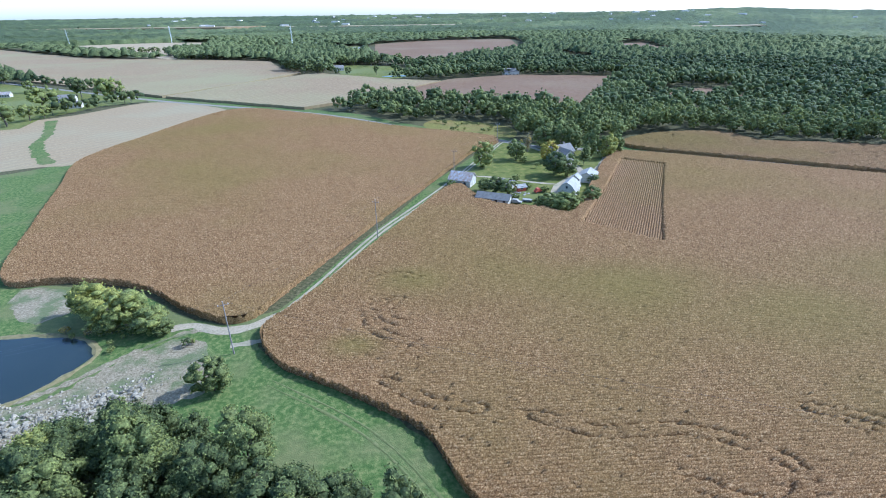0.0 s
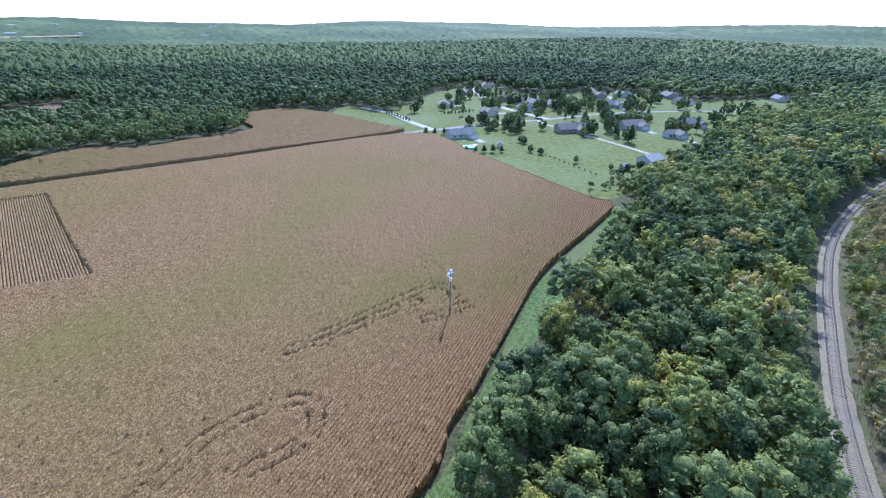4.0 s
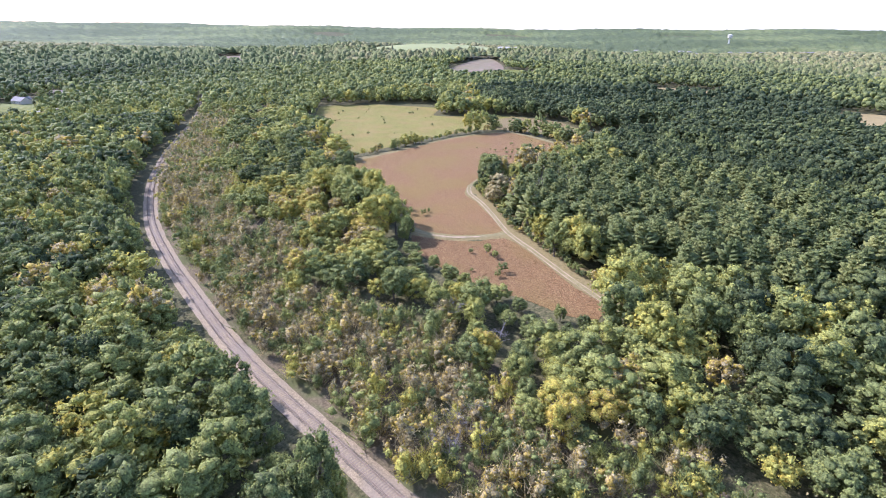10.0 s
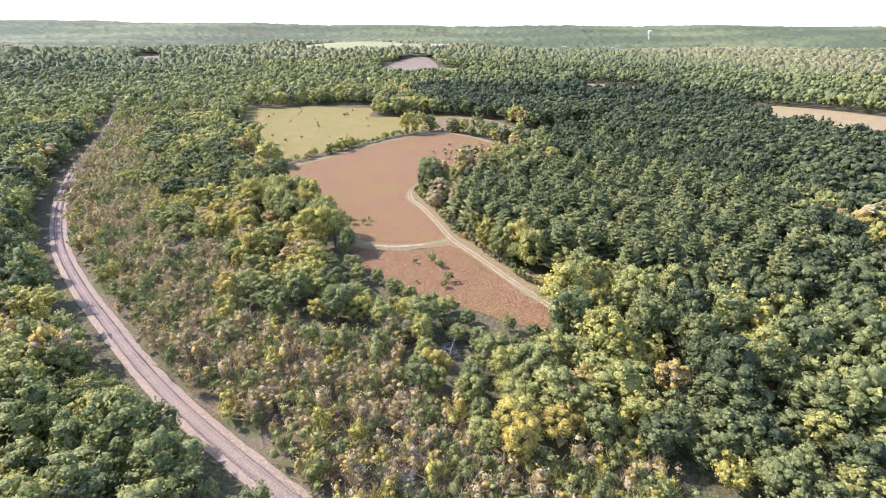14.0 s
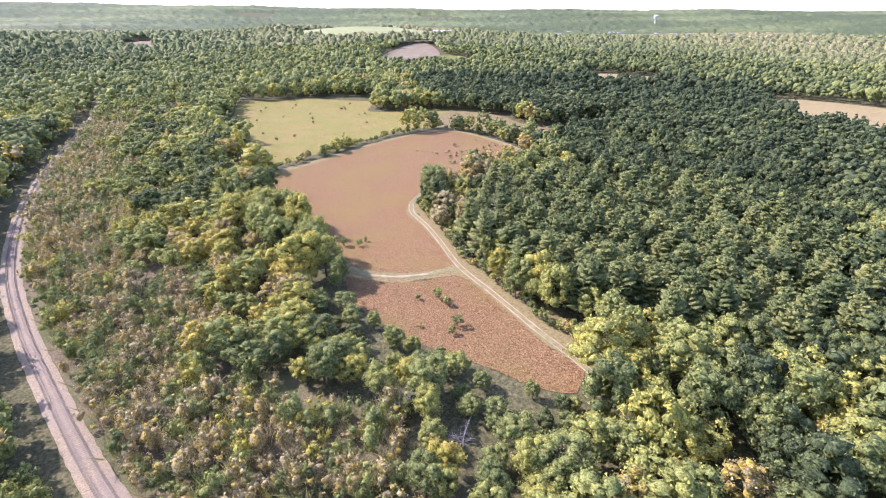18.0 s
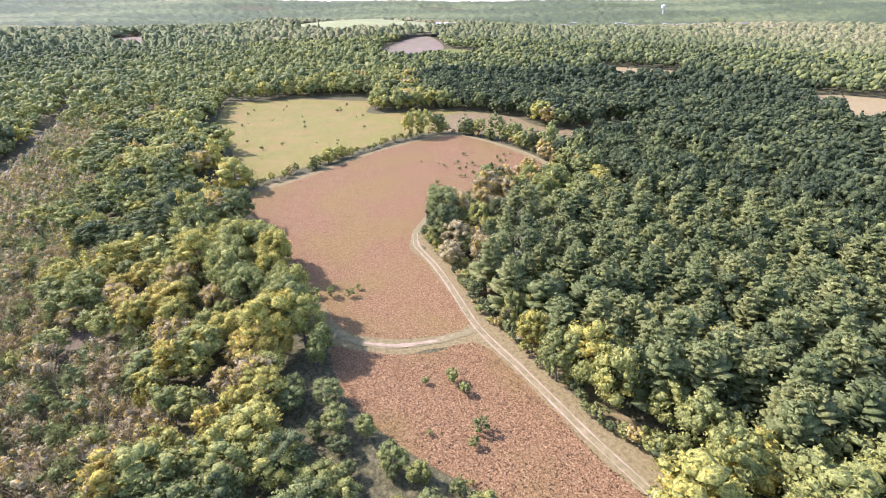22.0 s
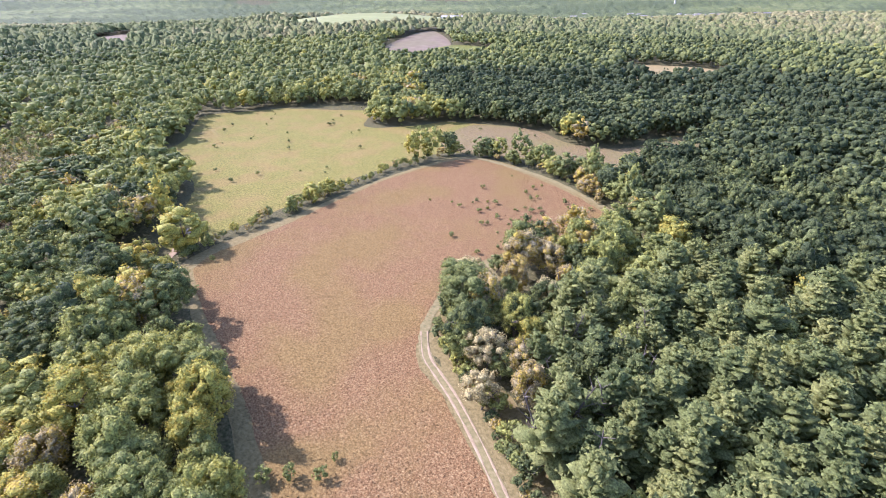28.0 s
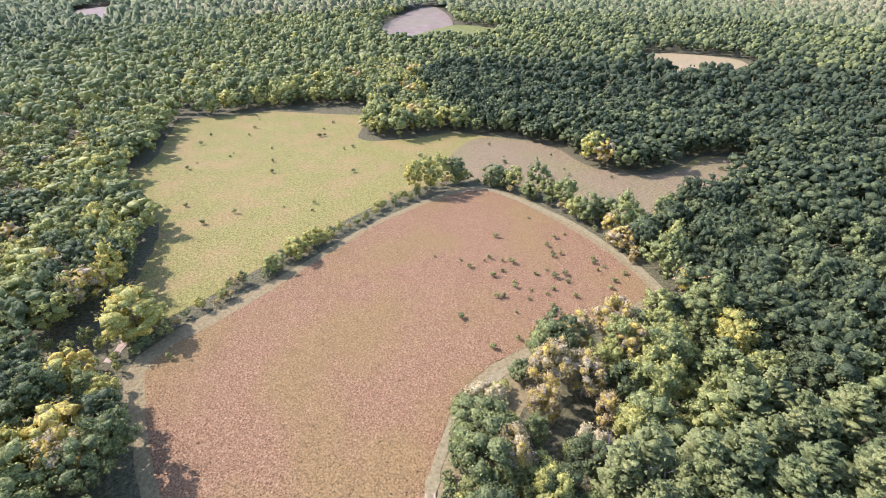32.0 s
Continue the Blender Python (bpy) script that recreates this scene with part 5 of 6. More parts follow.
while n < 44:
    a, b = rng.uniform(130, 385), rng.uniform(-385, -165)
    if inside([(p[0], p[1]) for p in MEADOW], np.array(a), np.array(b)):
        tagged(tree(a, b, rng.uniform(0.9, 2.3), rng.choice((0.2, 0.3, 0.4)), 1.5, rng, "bush", "small dark bush scattered in the meadow"), group="meadow bushes")
        n += 1
# hedge between prairie and meadow
line = spline([(226, -150), (229, -182), (231, -215), (232, -247), (228, -282), (214, -291), (190, -292), (170, -287), (152, -277), (143, -270)], False, 3.0)
for k, p in enumerate(line):
    f = k / len(line)
    h = rng.uniform(2.4, 4.6) if f < 0.55 else rng.uniform(2.0, 5.2)
    q = rng.choice((0.3, 0.42, 0.55, 0.68, 0.93)) if f < 0.55 else rng.choice((0.2, 0.3, 0.4, 0.92))
    tagged(tree(p.x + rng.uniform(-1, 3), p.y + rng.uniform(-2, 2), h, q, 1.4, rng, "bush", "leafy hedgerow bush between prairie and meadow"), group="hedgerow bushes")
for x, y, h, q in ((231, -206, 8, 0.66), (233, -215, 7, 0.7), (230, -197, 6.5, 0.55), (212, -293, 10, 0.24), (207, -294, 8.5, 0.3), (194, -291, 7, 0.36), (187, -296, 7.5, 0.4), (172, -288, 9, 0.55), (167, -286, 11, 0.26), (163, -290, 10, 0.3),
                   (158, -284, 8, 0.92), (150, -275, 9, 0.9), (146, -280, 12, 0.2), (141, -287, 13, 0.16), (226, -286, 6, 0.5), (151, -291, 9, 0.28)):
    tagged(tree(x, y, h, q, 1.05, rng, "yard", "leafy tree in the hedge between prairie and meadow"), group="hedgerow trees")

# low bushes along the trail's foot of the pines
for k, p in enumerate(spline([(44, -115), (52, -120), (64, -125), (75, -130), (86, -135), (100, -141), (117, -153), (128, -160), (141, -167), (149, -180), (150, -192), (148, -206)], False, 1.7)):
    off = rng.uniform(0, 3.2)
    tagged(tree(p.x - off * 0.5, p.y - off, rng.uniform(1.6, 3.2) + off * 0.8, rng.choice((0.2, 0.3, 0.38, 0.46, 0.6, 0.92)), 1.5, rng, "bush", "low bush at the woodland edge by the trail"), group="woodland edge bushes")

# grass tufts
def tufts(name, poly, count, seed, tall, material, label):
    rng = np.random.default_rng(seed)
    line = [(p.x, p.y) for p in spline(poly, True, 5.0)]
    xs, ys = [q[0] for q in line], [q[1] for q in line]
    x, y = rng.uniform(min(xs), max(xs), count * 2), rng.uniform(min(ys), max(ys), count * 2)
    ok = inside(line, x, y)
    x, y = x[ok][:count], y[ok][:count]
    k = len(x)
    a = rng.uniform(0, 2 * math.pi, k)
    w, h = rng.uniform(0.12, 0.34, k), tall * rng.uniform(0.5, 1.3, k)
    V = np.empty((k, 4, 3))
    tri = [(-1, 0, 0), (0.6, 0.8, 0), (0.6, -0.8, 0)]
    for j, (u, v, _) in enumerate(tri):
        V[:, j] = np.stack([x + (np.cos(a) * u - np.sin(a) * v) * w, y + (np.sin(a) * u + np.cos(a) * v) * w, np.full(k, 0.05)], -1)
    V[:, 3] = np.stack([x + rng.normal(0, 0.15, k), y + rng.normal(0, 0.15, k), h], -1)
    F = np.array([(0, 2, 3), (2, 1, 3), (1, 0, 3)])[None] + (4 * np.arange(k))[:, None, None]
    me = array_mesh(name, V.reshape(-1, 3), F.ravel(), np.full(3 * k, 3), material)
    return tagged(new(name, me), label=label, category="grass", kind="stuff")


tufts("prairie_grass", PRAIRIE_N, 36000, 5, 0.24, M["prairie"], "tufts of reddish-brown bluestem grass")
tufts("prairie_grass", PRAIRIE_S, 11000, 6, 0.26, M["prairie"], "tufts of reddish-brown prairie grass")
tufts("meadow_grass", MEADOW, 16000, 7, 0.36, M["meadow"], "tufts of yellow-green meadow grass")

# ---- railway ----
bed = ribbon("track_bed", RAIL, 5.2, 0.10, M["ballast"], "grey stone ballast bed of a single railway track", 2.0, 0.15, "railway", crown=0.25)


def box_mesh(name, lx, ly, lz, material, bevel=0.0):
    bm = bmesh.new()
    bmesh.ops.create_cube(bm, size=1.0)
    for v in bm.verts:
        v.co = Vector((v.co.x * lx, v.co.y * ly, (v.co.z + 0.5) * lz))
    if bevel:
        bmesh.ops.bevel(bm, geom=list(bm.edges), offset=bevel, segments=1, affect="EDGES")
    me = bpy.data.meshes.new(name)
    bm.to_mesh(me)
    bm.free()
    me.materials.append(material)
    return me


def steel_rail(offset):
    line = spline(RAIL, False, 4.0)
    prof = [(-0.07, 0.0), (0.07, 0.0), (0.02, 0.04), (0.045, 0.15), (-0.045, 0.15), (-0.02, 0.04)]
    vs, fs = [], []
    for i, p in enumerate(line):
        d = (line[min(i + 1, len(line) - 1)] - line[max(i - 1, 0)]).normalized()
        s = Vector((-d.y, d.x, 0))
        vs += [p + s * (offset + a) + Vector((0, 0, 0.39 + b)) for a, b in prof]
        if i:
            for k in range(6):
                j = (k + 1) % 6
                fs.append((6 * i - 6 + k, 6 * i + k, 6 * i + j, 6 * i - 6 + j))
    return mesh_object("rail", vs, fs, M["rail"], bed)


steel_rail(0.75)
steel_rail(-0.75)
TIE = box_mesh("sleeper", 0.24, 2.6, 0.16, M["tie"], 0.02)
line = spline(RAIL, False, 0.56)
rng = random.Random(17)
rest_v, rest_f = [], []
count = 0
for i in range(len(line) - 1):
    p, d = line[i], line[i + 1] - line[i]
    m = Matrix.LocRotScale((p.x, p.y, 0.19 + rng.uniform(-0.03, 0.02)), Euler((0, 0, math.atan2(d.y, d.x) + rng.uniform(-0.03, 0.03))), (1, rng.uniform(0.96, 1.04), 1))
    if 42 < p.x < 210 and count < 300:
        part("sleeper", TIE, bed, m=m)
        count += 1
    else:
        b = len(rest_v)
        rest_v += [m @ Vector((a * 0.12, c * 1.3, e * 0.16)) for a, c, e in ((-1, -1, 0), (1, -1, 0), (1, 1, 0), (-1, 1, 0), (-1, -1, 1), (1, -1, 1), (1, 1, 1), (-1, 1, 1))]
        rest_f += [tuple(b + k for k in q) for q in ((4, 5, 6, 7), (0, 1, 5, 4), (1, 2, 6, 5), (2, 3, 7, 6), (3, 0, 4, 7))]
tagged(mesh_object("far_sleepers", rest_v, rest_f, M["tie"], bed), kind="stuff")
# ---- trails in the prairie ----
TRAIL = [(40, -110), (52, -116), (63, -120.5), (75, -126), (86, -131), (99.5, -137), (117, -149), (128, -156), (140, -162.5), (146, -169), (150, -178), (153, -190), (151, -206), (143, -228), (132, -250), (137, -263), (173, -282.5), (215, -290)]
ARC = [(128, -114.5), (117, -116), (110, -120), (104, -127), (99.5, -136)]
ribbon("woodland_edge", [(44, -117), (64, -126.5), (86, -137), (101, -144), (118, -156), (130, -163), (142, -172), (147, -186), (146, -206)], 9.0, 0.04, M["prairie_edge"], "tan dry grass along the foot of the pines", 3.0, 1.2, "ground", crown=0.01)
ribbon("trail", TRAIL, 2.3, 0.12, M["trail"], "mown grass two-track trail round the prairie", 2.0, 0.25, "trail")
ribbon("trail", ARC, 2.0, 0.125, M["trail"], "curved mown path across the prairie", 2.0, 0.25, "trail")


def shifted(pts, off):
    line = spline(pts, False, 6.0)
    out = []
    for i, p in enumerate(line):
        d = (line[min(i + 1, len(line) - 1)] - line[max(i - 1, 0)]).normalized()
        out.append((p.x - d.y * off, p.y + d.x * off))
    return out


for off in (0.75, -0.75):
    ribbon("wheel_rut", shifted(TRAIL[:10], off), 0.36, 0.165, M["dirt"], "bare pale wheel rut in the trail", 2.0, 0.14, "rut")
ribbon("wheel_rut", shifted(ARC[1:4], 0.0), 1.1, 0.17, M["dirt"], "bare worn patch on the curved path", 1.5, 0.3, "rut")
ribbon("trail", [(229, -148), (233, -154), (240, -160), (246, -166)], 2.2, 0.14, M["dirt"], "bare dirt path through the hedge gap", 2.0, 0.3, "trail")

ribbon("scrub_floor", shifted([p for p in RAIL if -20 < p[0] < 330], -20.0), 36.0, 0.03, M["scrub_floor"], "dry brown grass under the scrub beside the railway", 4.0, 2.5, "ground", crown=0.01)

# ---- roads, drive, farm ----
DRIVE = [(36, 294), (20, 255), (4, 216), (-10, 185), (-23, 157), (-35, 122), (-41, 108), (-47, 102.5), (-54, 101), (-61, 103.5), (-66, 102)]
ribbon("drive", DRIVE, 4.6, 0.10, M["strip"], "grassy verge of the farm drive", 3.0, 0.2)
for off in (0.85, -0.85):
    ribbon("wheel_track", shifted(DRIVE[:8], off), 0.95, 0.15, M["gravel"], "pale gravel wheel track of the farm drive", 2.5, 0.1)
ribbon("drive_end", DRIVE[6:], 3.0, 0.16, M["gravel"], "pale gravel turning of the drive", 2.0, 0.4)
MAIN = [(-560, 650), (-406, 558), (-250, 466), (-102, 395), (-31, 342), (0, 322), (36, 293), (56, 278), (100, 266), (148, 248), (205, 222), (296, 170), (318, 156), (354, 133), (394, 100), (440, 68), (480, 20), (536, -70), (620, -180)]
ribbon("road", MAIN, 5.6, 0.12, M["asphalt"], "pale weathered country road", 6.0, 0.1)
ribbon("road", [(313, 160), (335, 193), (358, 223), (372, 262)], 5.5, 0.13, M["concrete"], "pale concrete side street", 6.0, 0.05)
ribbon("road", [(394, 101), (430, 150), (477, 186), (560, 238)], 6.0, 0.14, M["concrete"], "pale concrete side street", 6.0, 0.05)
ribbon("road", [(466, 42), (520, 66), (575, 92), (640, 120)], 6.0, 0.15, M["concrete"], "pale concrete side street", 6.0, 0.05)
ribbon("lane", [(288, 14), (308, 19), (347, 65), (372, 98), (386, 106)], 3.6, 0.13, M["gravel"], "gravel lane to the white barn", 4.0, 0.15)
ribbon("lane", [(40, 294), (58, 262), (66, 232), (60, 222), (50, 208), (46, 196)], 3.2, 0.12, M["gravel"], "gravel farmyard lane", 3.0, 0.25)
ribbon("lane", [(88, 262), (78, 240), (68, 222)], 3.0, 0.125, M["gravel"], "gravel lane to the garage", 3.0, 0.25)
ribbon("path", [(6, 226), (24, 222), (40, 214), (52, 210)], 1.6, 0.11, M["gravel"], "worn path across the yard", 3.0, 0.3)


def poly_mesh(name, verts, faces, material):
    me = bpy.data.meshes.new(name)
    me.from_pydata(verts, [], faces)
    me.materials.append(material)
    bm = bmesh.new()
    bm.from_mesh(me)
    bmesh.ops.recalc_face_normals(bm, faces=bm.faces)
    bm.to_mesh(me)
    bm.free()
    return me


def gable_wall(w, d, h, peak):
    """Four walls with gables at the ends of x."""
    a, b = w / 2, d / 2
    v = [(-a, -b, 0), (a, -b, 0), (a, b, 0), (-a, b, 0), (-a, -b, h), (a, -b, h), (a, b, h), (-a, b, h), (-a, 0, peak), (a, 0, peak)]
    return v, [(0, 1, 5, 4), (2, 3, 7, 6), (1, 2, 6, 9, 5), (3, 0, 4, 8, 7)]


def roof_slab(w, d, h, peak, over=0.45, t=0.18):
    """Two pitched slabs with thickness and eaves."""
    a, b = w / 2 + over, d / 2 + over
    drop = (peak - h) / (d / 2) * over
    e = h - drop
    v = [(-a, -b, e), (a, -b, e), (a, 0, peak), (-a, 0, peak), (a, b, e), (-a, b, e)]
    v += [(x, y, z + t) for x, y, z in v]
    f = [(0, 1, 2, 3), (3, 2, 4, 5), (6, 9, 8, 7), (9, 11, 10, 8), (0, 6, 7, 1), (4, 10, 11, 5), (0, 3, 9, 6), (3, 5, 11, 9), (1, 7, 8, 2), (2, 8, 10, 4)]
    return v, f


def opening(parent, name, x, y, z, w, h, turn, material, frame_mat):
    """A window or door standing proud of a wall, with its frame."""
    m = pose(x, y, z, 0, 0, turn)
    f = part(name, box_mesh(name, w + 0.2, 0.10, h + 0.2, frame_mat), parent, m=m)
    part("pane" if "window" in name else "leaf", box_mesh("pane", w, 0.14, h, material), f, m=pose(0, 0, 0.1))
    return f


def gabled(name, x, y, turn, w, d, h, peak, wall, roof, label, windows=0, door=True, chimney=False, category="house", wing=None):
    ob = tagged(new(name), label=label, category=category)
    part("wall", poly_mesh("wall", *gable_wall(w, d, h, peak - 0.05), wall), ob)
    part("roof", poly_mesh("roof", *roof_slab(w, d, h, peak), roof), ob)
    if wing:
        ww, wd, wx = wing
        m = pose(wx, -d / 2 - wd / 2 + 1.0, 0, 0, 0, 90)
        part("wing_wall", poly_mesh("wing_wall", *gable_wall(wd + 2, ww, h, h + (peak - h) * ww / d), wall), ob, m=m)
        part("wing_roof", poly_mesh("wing_roof", *roof_slab(wd + 2, ww, h, h + (peak - h) * ww / d + 0.04), roof), ob, m=m)
        opening(ob, "garage_door", wx, -d / 2 - wd - 0.02, 0.05, ww * 0.7, 2.2, 0, M["door"], M["white"])
    for k in range(windows):
        u = -w / 2 + w * (k + 0.5) / windows
        for s in (1, -1):
            if wing and s < 0 and abs(u - wing[2]) < wing[0] / 2 + 0.6:
                continue
            opening(ob, "window", u, s * (d / 2 + 0.02), 0.9, 1.1, 1.2, 0, M["glass"], M["white"])
    if door:
        opening(ob, "door", w / 2 + 0.02, 0.5, 0.02, 1.0, 2.05, 90, M["door"], M["white"])
    if chimney:
        part("chimney", box_mesh("chimney", 0.7, 0.7, peak + 0.9, M["brick"], 0.03), ob, m=pose(w * 0.2, 0.6, 0))
    ob.matrix_basis = pose(x, y, 0, 0, 0, turn)
    return ob


gabled("shed", 9, 213, -24, 10, 7.5, 3.0, 5.6, M["white"], M["rust"], "white board shed with rust-stained metal roof", 2, True, category="shed")
gabled("long_shed", 20.5, 189, -22, 13, 5.5, 2.4, 3.9, M["white"], M["darktin"], "long low shed with grey metal roof by the corn", 4, True, category="shed")
gabled("farm_garage", 65, 216, 65, 9, 7, 2.8, 4.6, M["cream"], M["tin"], "cream farm garage with grey metal roof", 1, True, category="garage")
gabled("farmhouse", 60, 251, 30, 12, 8, 4.8, 7.8, M["white"], M["shingle"], "white farmhouse with grey shingle roof and chimneys", 3, True, True, wing=(6, 5, -2))
gabled("lean_shed", 28, 208, -35, 7, 4, 2.2, 3.4, M["white"], M["tin"], "small white shed with open side", 1, False, category="shed")
gabled("chicken_house", 33, 203, 20, 4, 3, 1.9, 2.7, M["redpaint"], M["tin"], "small red hut with a metal roof", 1, True, category="shed")


def barn(x, y, turn):
    """A gambrel barn with a taller tower behind."""
    ob = tagged(new("barn"), label="white gambrel barn with pale metal roof and dark doorway", category="barn")
    w, d, h = 8.5, 6.8, 3.3
    prof = [(-d / 2, 0), (d / 2, 0), (d / 2, h), (d * 0.30, h + 2.0), (0, h + 3.1), (-d * 0.30, h + 2.0), (-d / 2, h)]
    v = [(s * w / 2, a, b) for s in (-1, 1) for a, b in prof]
    k = len(prof)
    part("wall", poly_mesh("wall", v, [tuple(range(k)), tuple(range(2 * k - 1, k - 1, -1)), (1, 2, k + 2, k + 1), (0, k, 2 * k - 1, k - 1)], M["white"]), ob)
    line = [(d / 2 + 0.35, h - 0.25), (d * 0.30, h + 2.05), (0, h + 3.2), (-d * 0.30, h + 2.05), (-d / 2 - 0.35, h - 0.25)]
    for i in range(4):
        (a0, b0), (a1, b1) = line[i], line[i + 1]
        q = [(s * (w / 2 + 0.35), a, b + t) for t in (0, 0.14) for s in (-1, 1) for a, b in ((a0, b0), (a1, b1))]
        part("roof_slope", poly_mesh("roof_slope", q, [(0, 1, 3, 2), (4, 6, 7, 5), (0, 2, 6, 4), (1, 5, 7, 3), (0, 4, 5, 1), (2, 3, 7, 6)], M["tin"]), ob)
    opening(ob, "barn_door", -w / 2 - 0.02, 0.6, 0.02, 2.2, 2.4, 90, M["glass"], M["white"])
    opening(ob, "loft_window", -w / 2 - 0.02, 0.0, 3.9, 0.8, 1.0, 90, M["glass"], M["white"])
    for u in (-3, 0, 3):
        opening(ob, "window", u, d / 2 + 0.02, 1.2, 0.8, 0.9, 0, M["glass"], M["white"])
    ob.matrix_basis = pose(x, y, 0, 0, 0, turn)
    return ob


barn(52, 196.5, 62)
gabled("tall_shed", 56.5, 204.5, 62, 3.6, 3.6, 5.0, 6.4, M["white"], M["tin"], "tall narrow white shed behind the barn", 1, False, category="shed")

# farm trees and yard things
rng = random.Random(33)
for x, y, h, q, wd, kind, label in (
        (20, 239, 12, 0.50, 0.95, "yard", "bright green tree by the farm drive"), (38, 252, 9.5, 0.30, 1.15, "yard", "round dark green yard tree"), (41, 247, 3.5, 0.4, 1.2, "yard", "low green yard bush"),
        (53, 247, 10.5, 0.74, 0.8, "yard", "yellowing tree in the farmyard"), (52, 224, 11, 0.20, 1.1, "yard", "large dense dark green yard tree"), (57, 221, 9.5, 0.22, 1.1, "yard", "large dense dark green yard tree"),
        (70, 240, 9.5, 0.2, 1.0, "pine", "dark blue spruce beside the farmhouse"), (85, 253, 12, 0.62, 0.75, "yard", "yellow-green tree at the lane"), (47, 179, 6.5, 0.34, 1.5, "yard", "broad green thicket at the yard corner"),
        (42, 181, 6, 0.30, 1.5, "yard", "broad green thicket at the yard corner"), (51, 183, 5.5, 0.36, 1.4, "yard", "broad green thicket at the yard corner"), (37, 182, 4, 0.36, 1.4, "yard", "broad green thicket at the yard corner"),
        (22, 200, 7, 0.20, 1.2, "yard", "dark green thicket behind the long shed"), (27, 198, 6.5, 0.24, 1.2, "yard", "dark green thicket behind the long shed"), (18, 203, 5.5, 0.26, 1.2, "yard", "dark green thicket behind the long shed"),
        (78, 256, 14, 0.26, 0.9, "yard", "tall green tree behind the farmhouse"), (66, 273, 14, 0.24, 1.0, "yard", "wide grey-green tree by the road"), (58, 276, 13, 0.22, 1.05, "yard", "wide grey-green tree by the road"),
        (72, 268, 12, 0.28, 1.0, "yard", "wide grey-green tree by the road"), (46, 268, 10, 0.92, 0.8, "scrub", "thin pale tree by the road"), (59, 188, 6.5, 0.26, 1.1, "yard", "green tree beside the barn"),
        (92, 262, 10, 0.30, 1.0, "yard", "green tree by the lane end"), (33, 216, 3, 0.40, 1.3, "yard", "low green bush in the farmyard"), (46, 236, 3, 0.4, 1.3, "bush", "low green bush in the farmyard"), (66, 211, 4, 0.3, 1.3, "yard", "low bush by the garage"),
        (4, 208, 3.5, 0.3, 1.2, "yard", "low bush beside the white shed"), (36, 204, 3, 0.36, 1.4, "yard", "weedy bush among yard scrap"), (43, 201, 2.5, 0.42, 1.4, "yard", "weedy bush among yard scrap"), (29, 190, 3, 0.3, 1.3, "yard", "weedy bush beside the long shed")):
    tree(x, y, h * 1.1, q, wd, rng, kind, label)


def vehicle(name, x, y, turn, L, W, H, paint, label, category):
    """A car: body with cabin, four wheels."""
    ob = tagged(new(name), label=label, category=category)
    a, b = L / 2, W / 2
    prof = [(-a, 0.35), (a, 0.35), (a, 0.75), (a * 0.55, 0.9), (a * 0.25, H), (-a * 0.55, H), (-a * 0.85, 0.95), (-a, 0.9)]
    v = [(u, s * b * (0.86 if z > 1.0 else 1), z) for s in (-1, 1) for u, z in prof]
    k = len(prof)
    f = [tuple(range(k)), tuple(range(2 * k - 1, k - 1, -1))] + [(i, i + k, (i + 1) % k + k, (i + 1) % k) for i in range(k)]
    part("body", poly_mesh("body", v, f, paint), ob)
    part("windscreen", box_mesh("windscreen", L * 0.36, W * 0.88, 0.34, M["glass"], 0.04), ob, m=pose(-a * 0.15, 0, H - 0.42))
    for u in (-a * 0.62, a * 0.62):
        for s in (-1, 1):
            bm = bmesh.new()
            limb(bm, (u, s * b - 0.1, 0.32), (u, s * b + 0.1, 0.32), 0.32, 0.32, 12)
            me = bpy.data.meshes.new("wheel")
            bm.to_mesh(me)
            bm.free()
            me.materials.append(M["darkmetal"])
            part("wheel", me, ob)
    ob.matrix_basis = pose(x, y, 0.12, 0, 0, turn)
    return ob


vehicle("car", 7, 206.5, 60, 4.5, 1.8, 1.45, M["insulator"], "white car parked by the shed", "car")
vehicle("old_pickup", 29, 187.5, -20, 4.8, 1.85, 1.6, M["tin"], "grey old pickup parked at the corn's edge", "car")
vehicle("tractor", 40, 200, 30, 3.2, 1.7, 1.9, M["redpaint"], "faded red tractor standing in the yard", "tractor")
vehicle("trailer", 34, 189, -20, 4.2, 1.8, 0.95, M["tin"], "grey low trailer at the corn's edge", "trailer")
for k in range(7):
    ob = tagged(new("scrap_sheet", box_mesh("scrap_sheet", rng.uniform(1, 2.6), rng.uniform(0.6, 1.3), 0.25, M["tin"] if k % 2 else M["rust"], 0.03)), label="scrap metal sheet lying in the yard", category="scrap", group="scrap in the yard")
    ob.matrix_basis = pose(33 + rng.uniform(-5, 6), 197 + rng.uniform(-3, 4), 0.06, 0, 0, rng.uniform(0, 180))

# ---- poles and wires ----
def cylinder(name, a, b, r0, r1, material, sides=8):
    bm = bmesh.new()
    limb(bm, a, b, r0, r1, sides)
    me = bpy.data.meshes.new(name)
    bm.to_mesh(me)
    bm.free()
    me.materials.append(material)
    return me


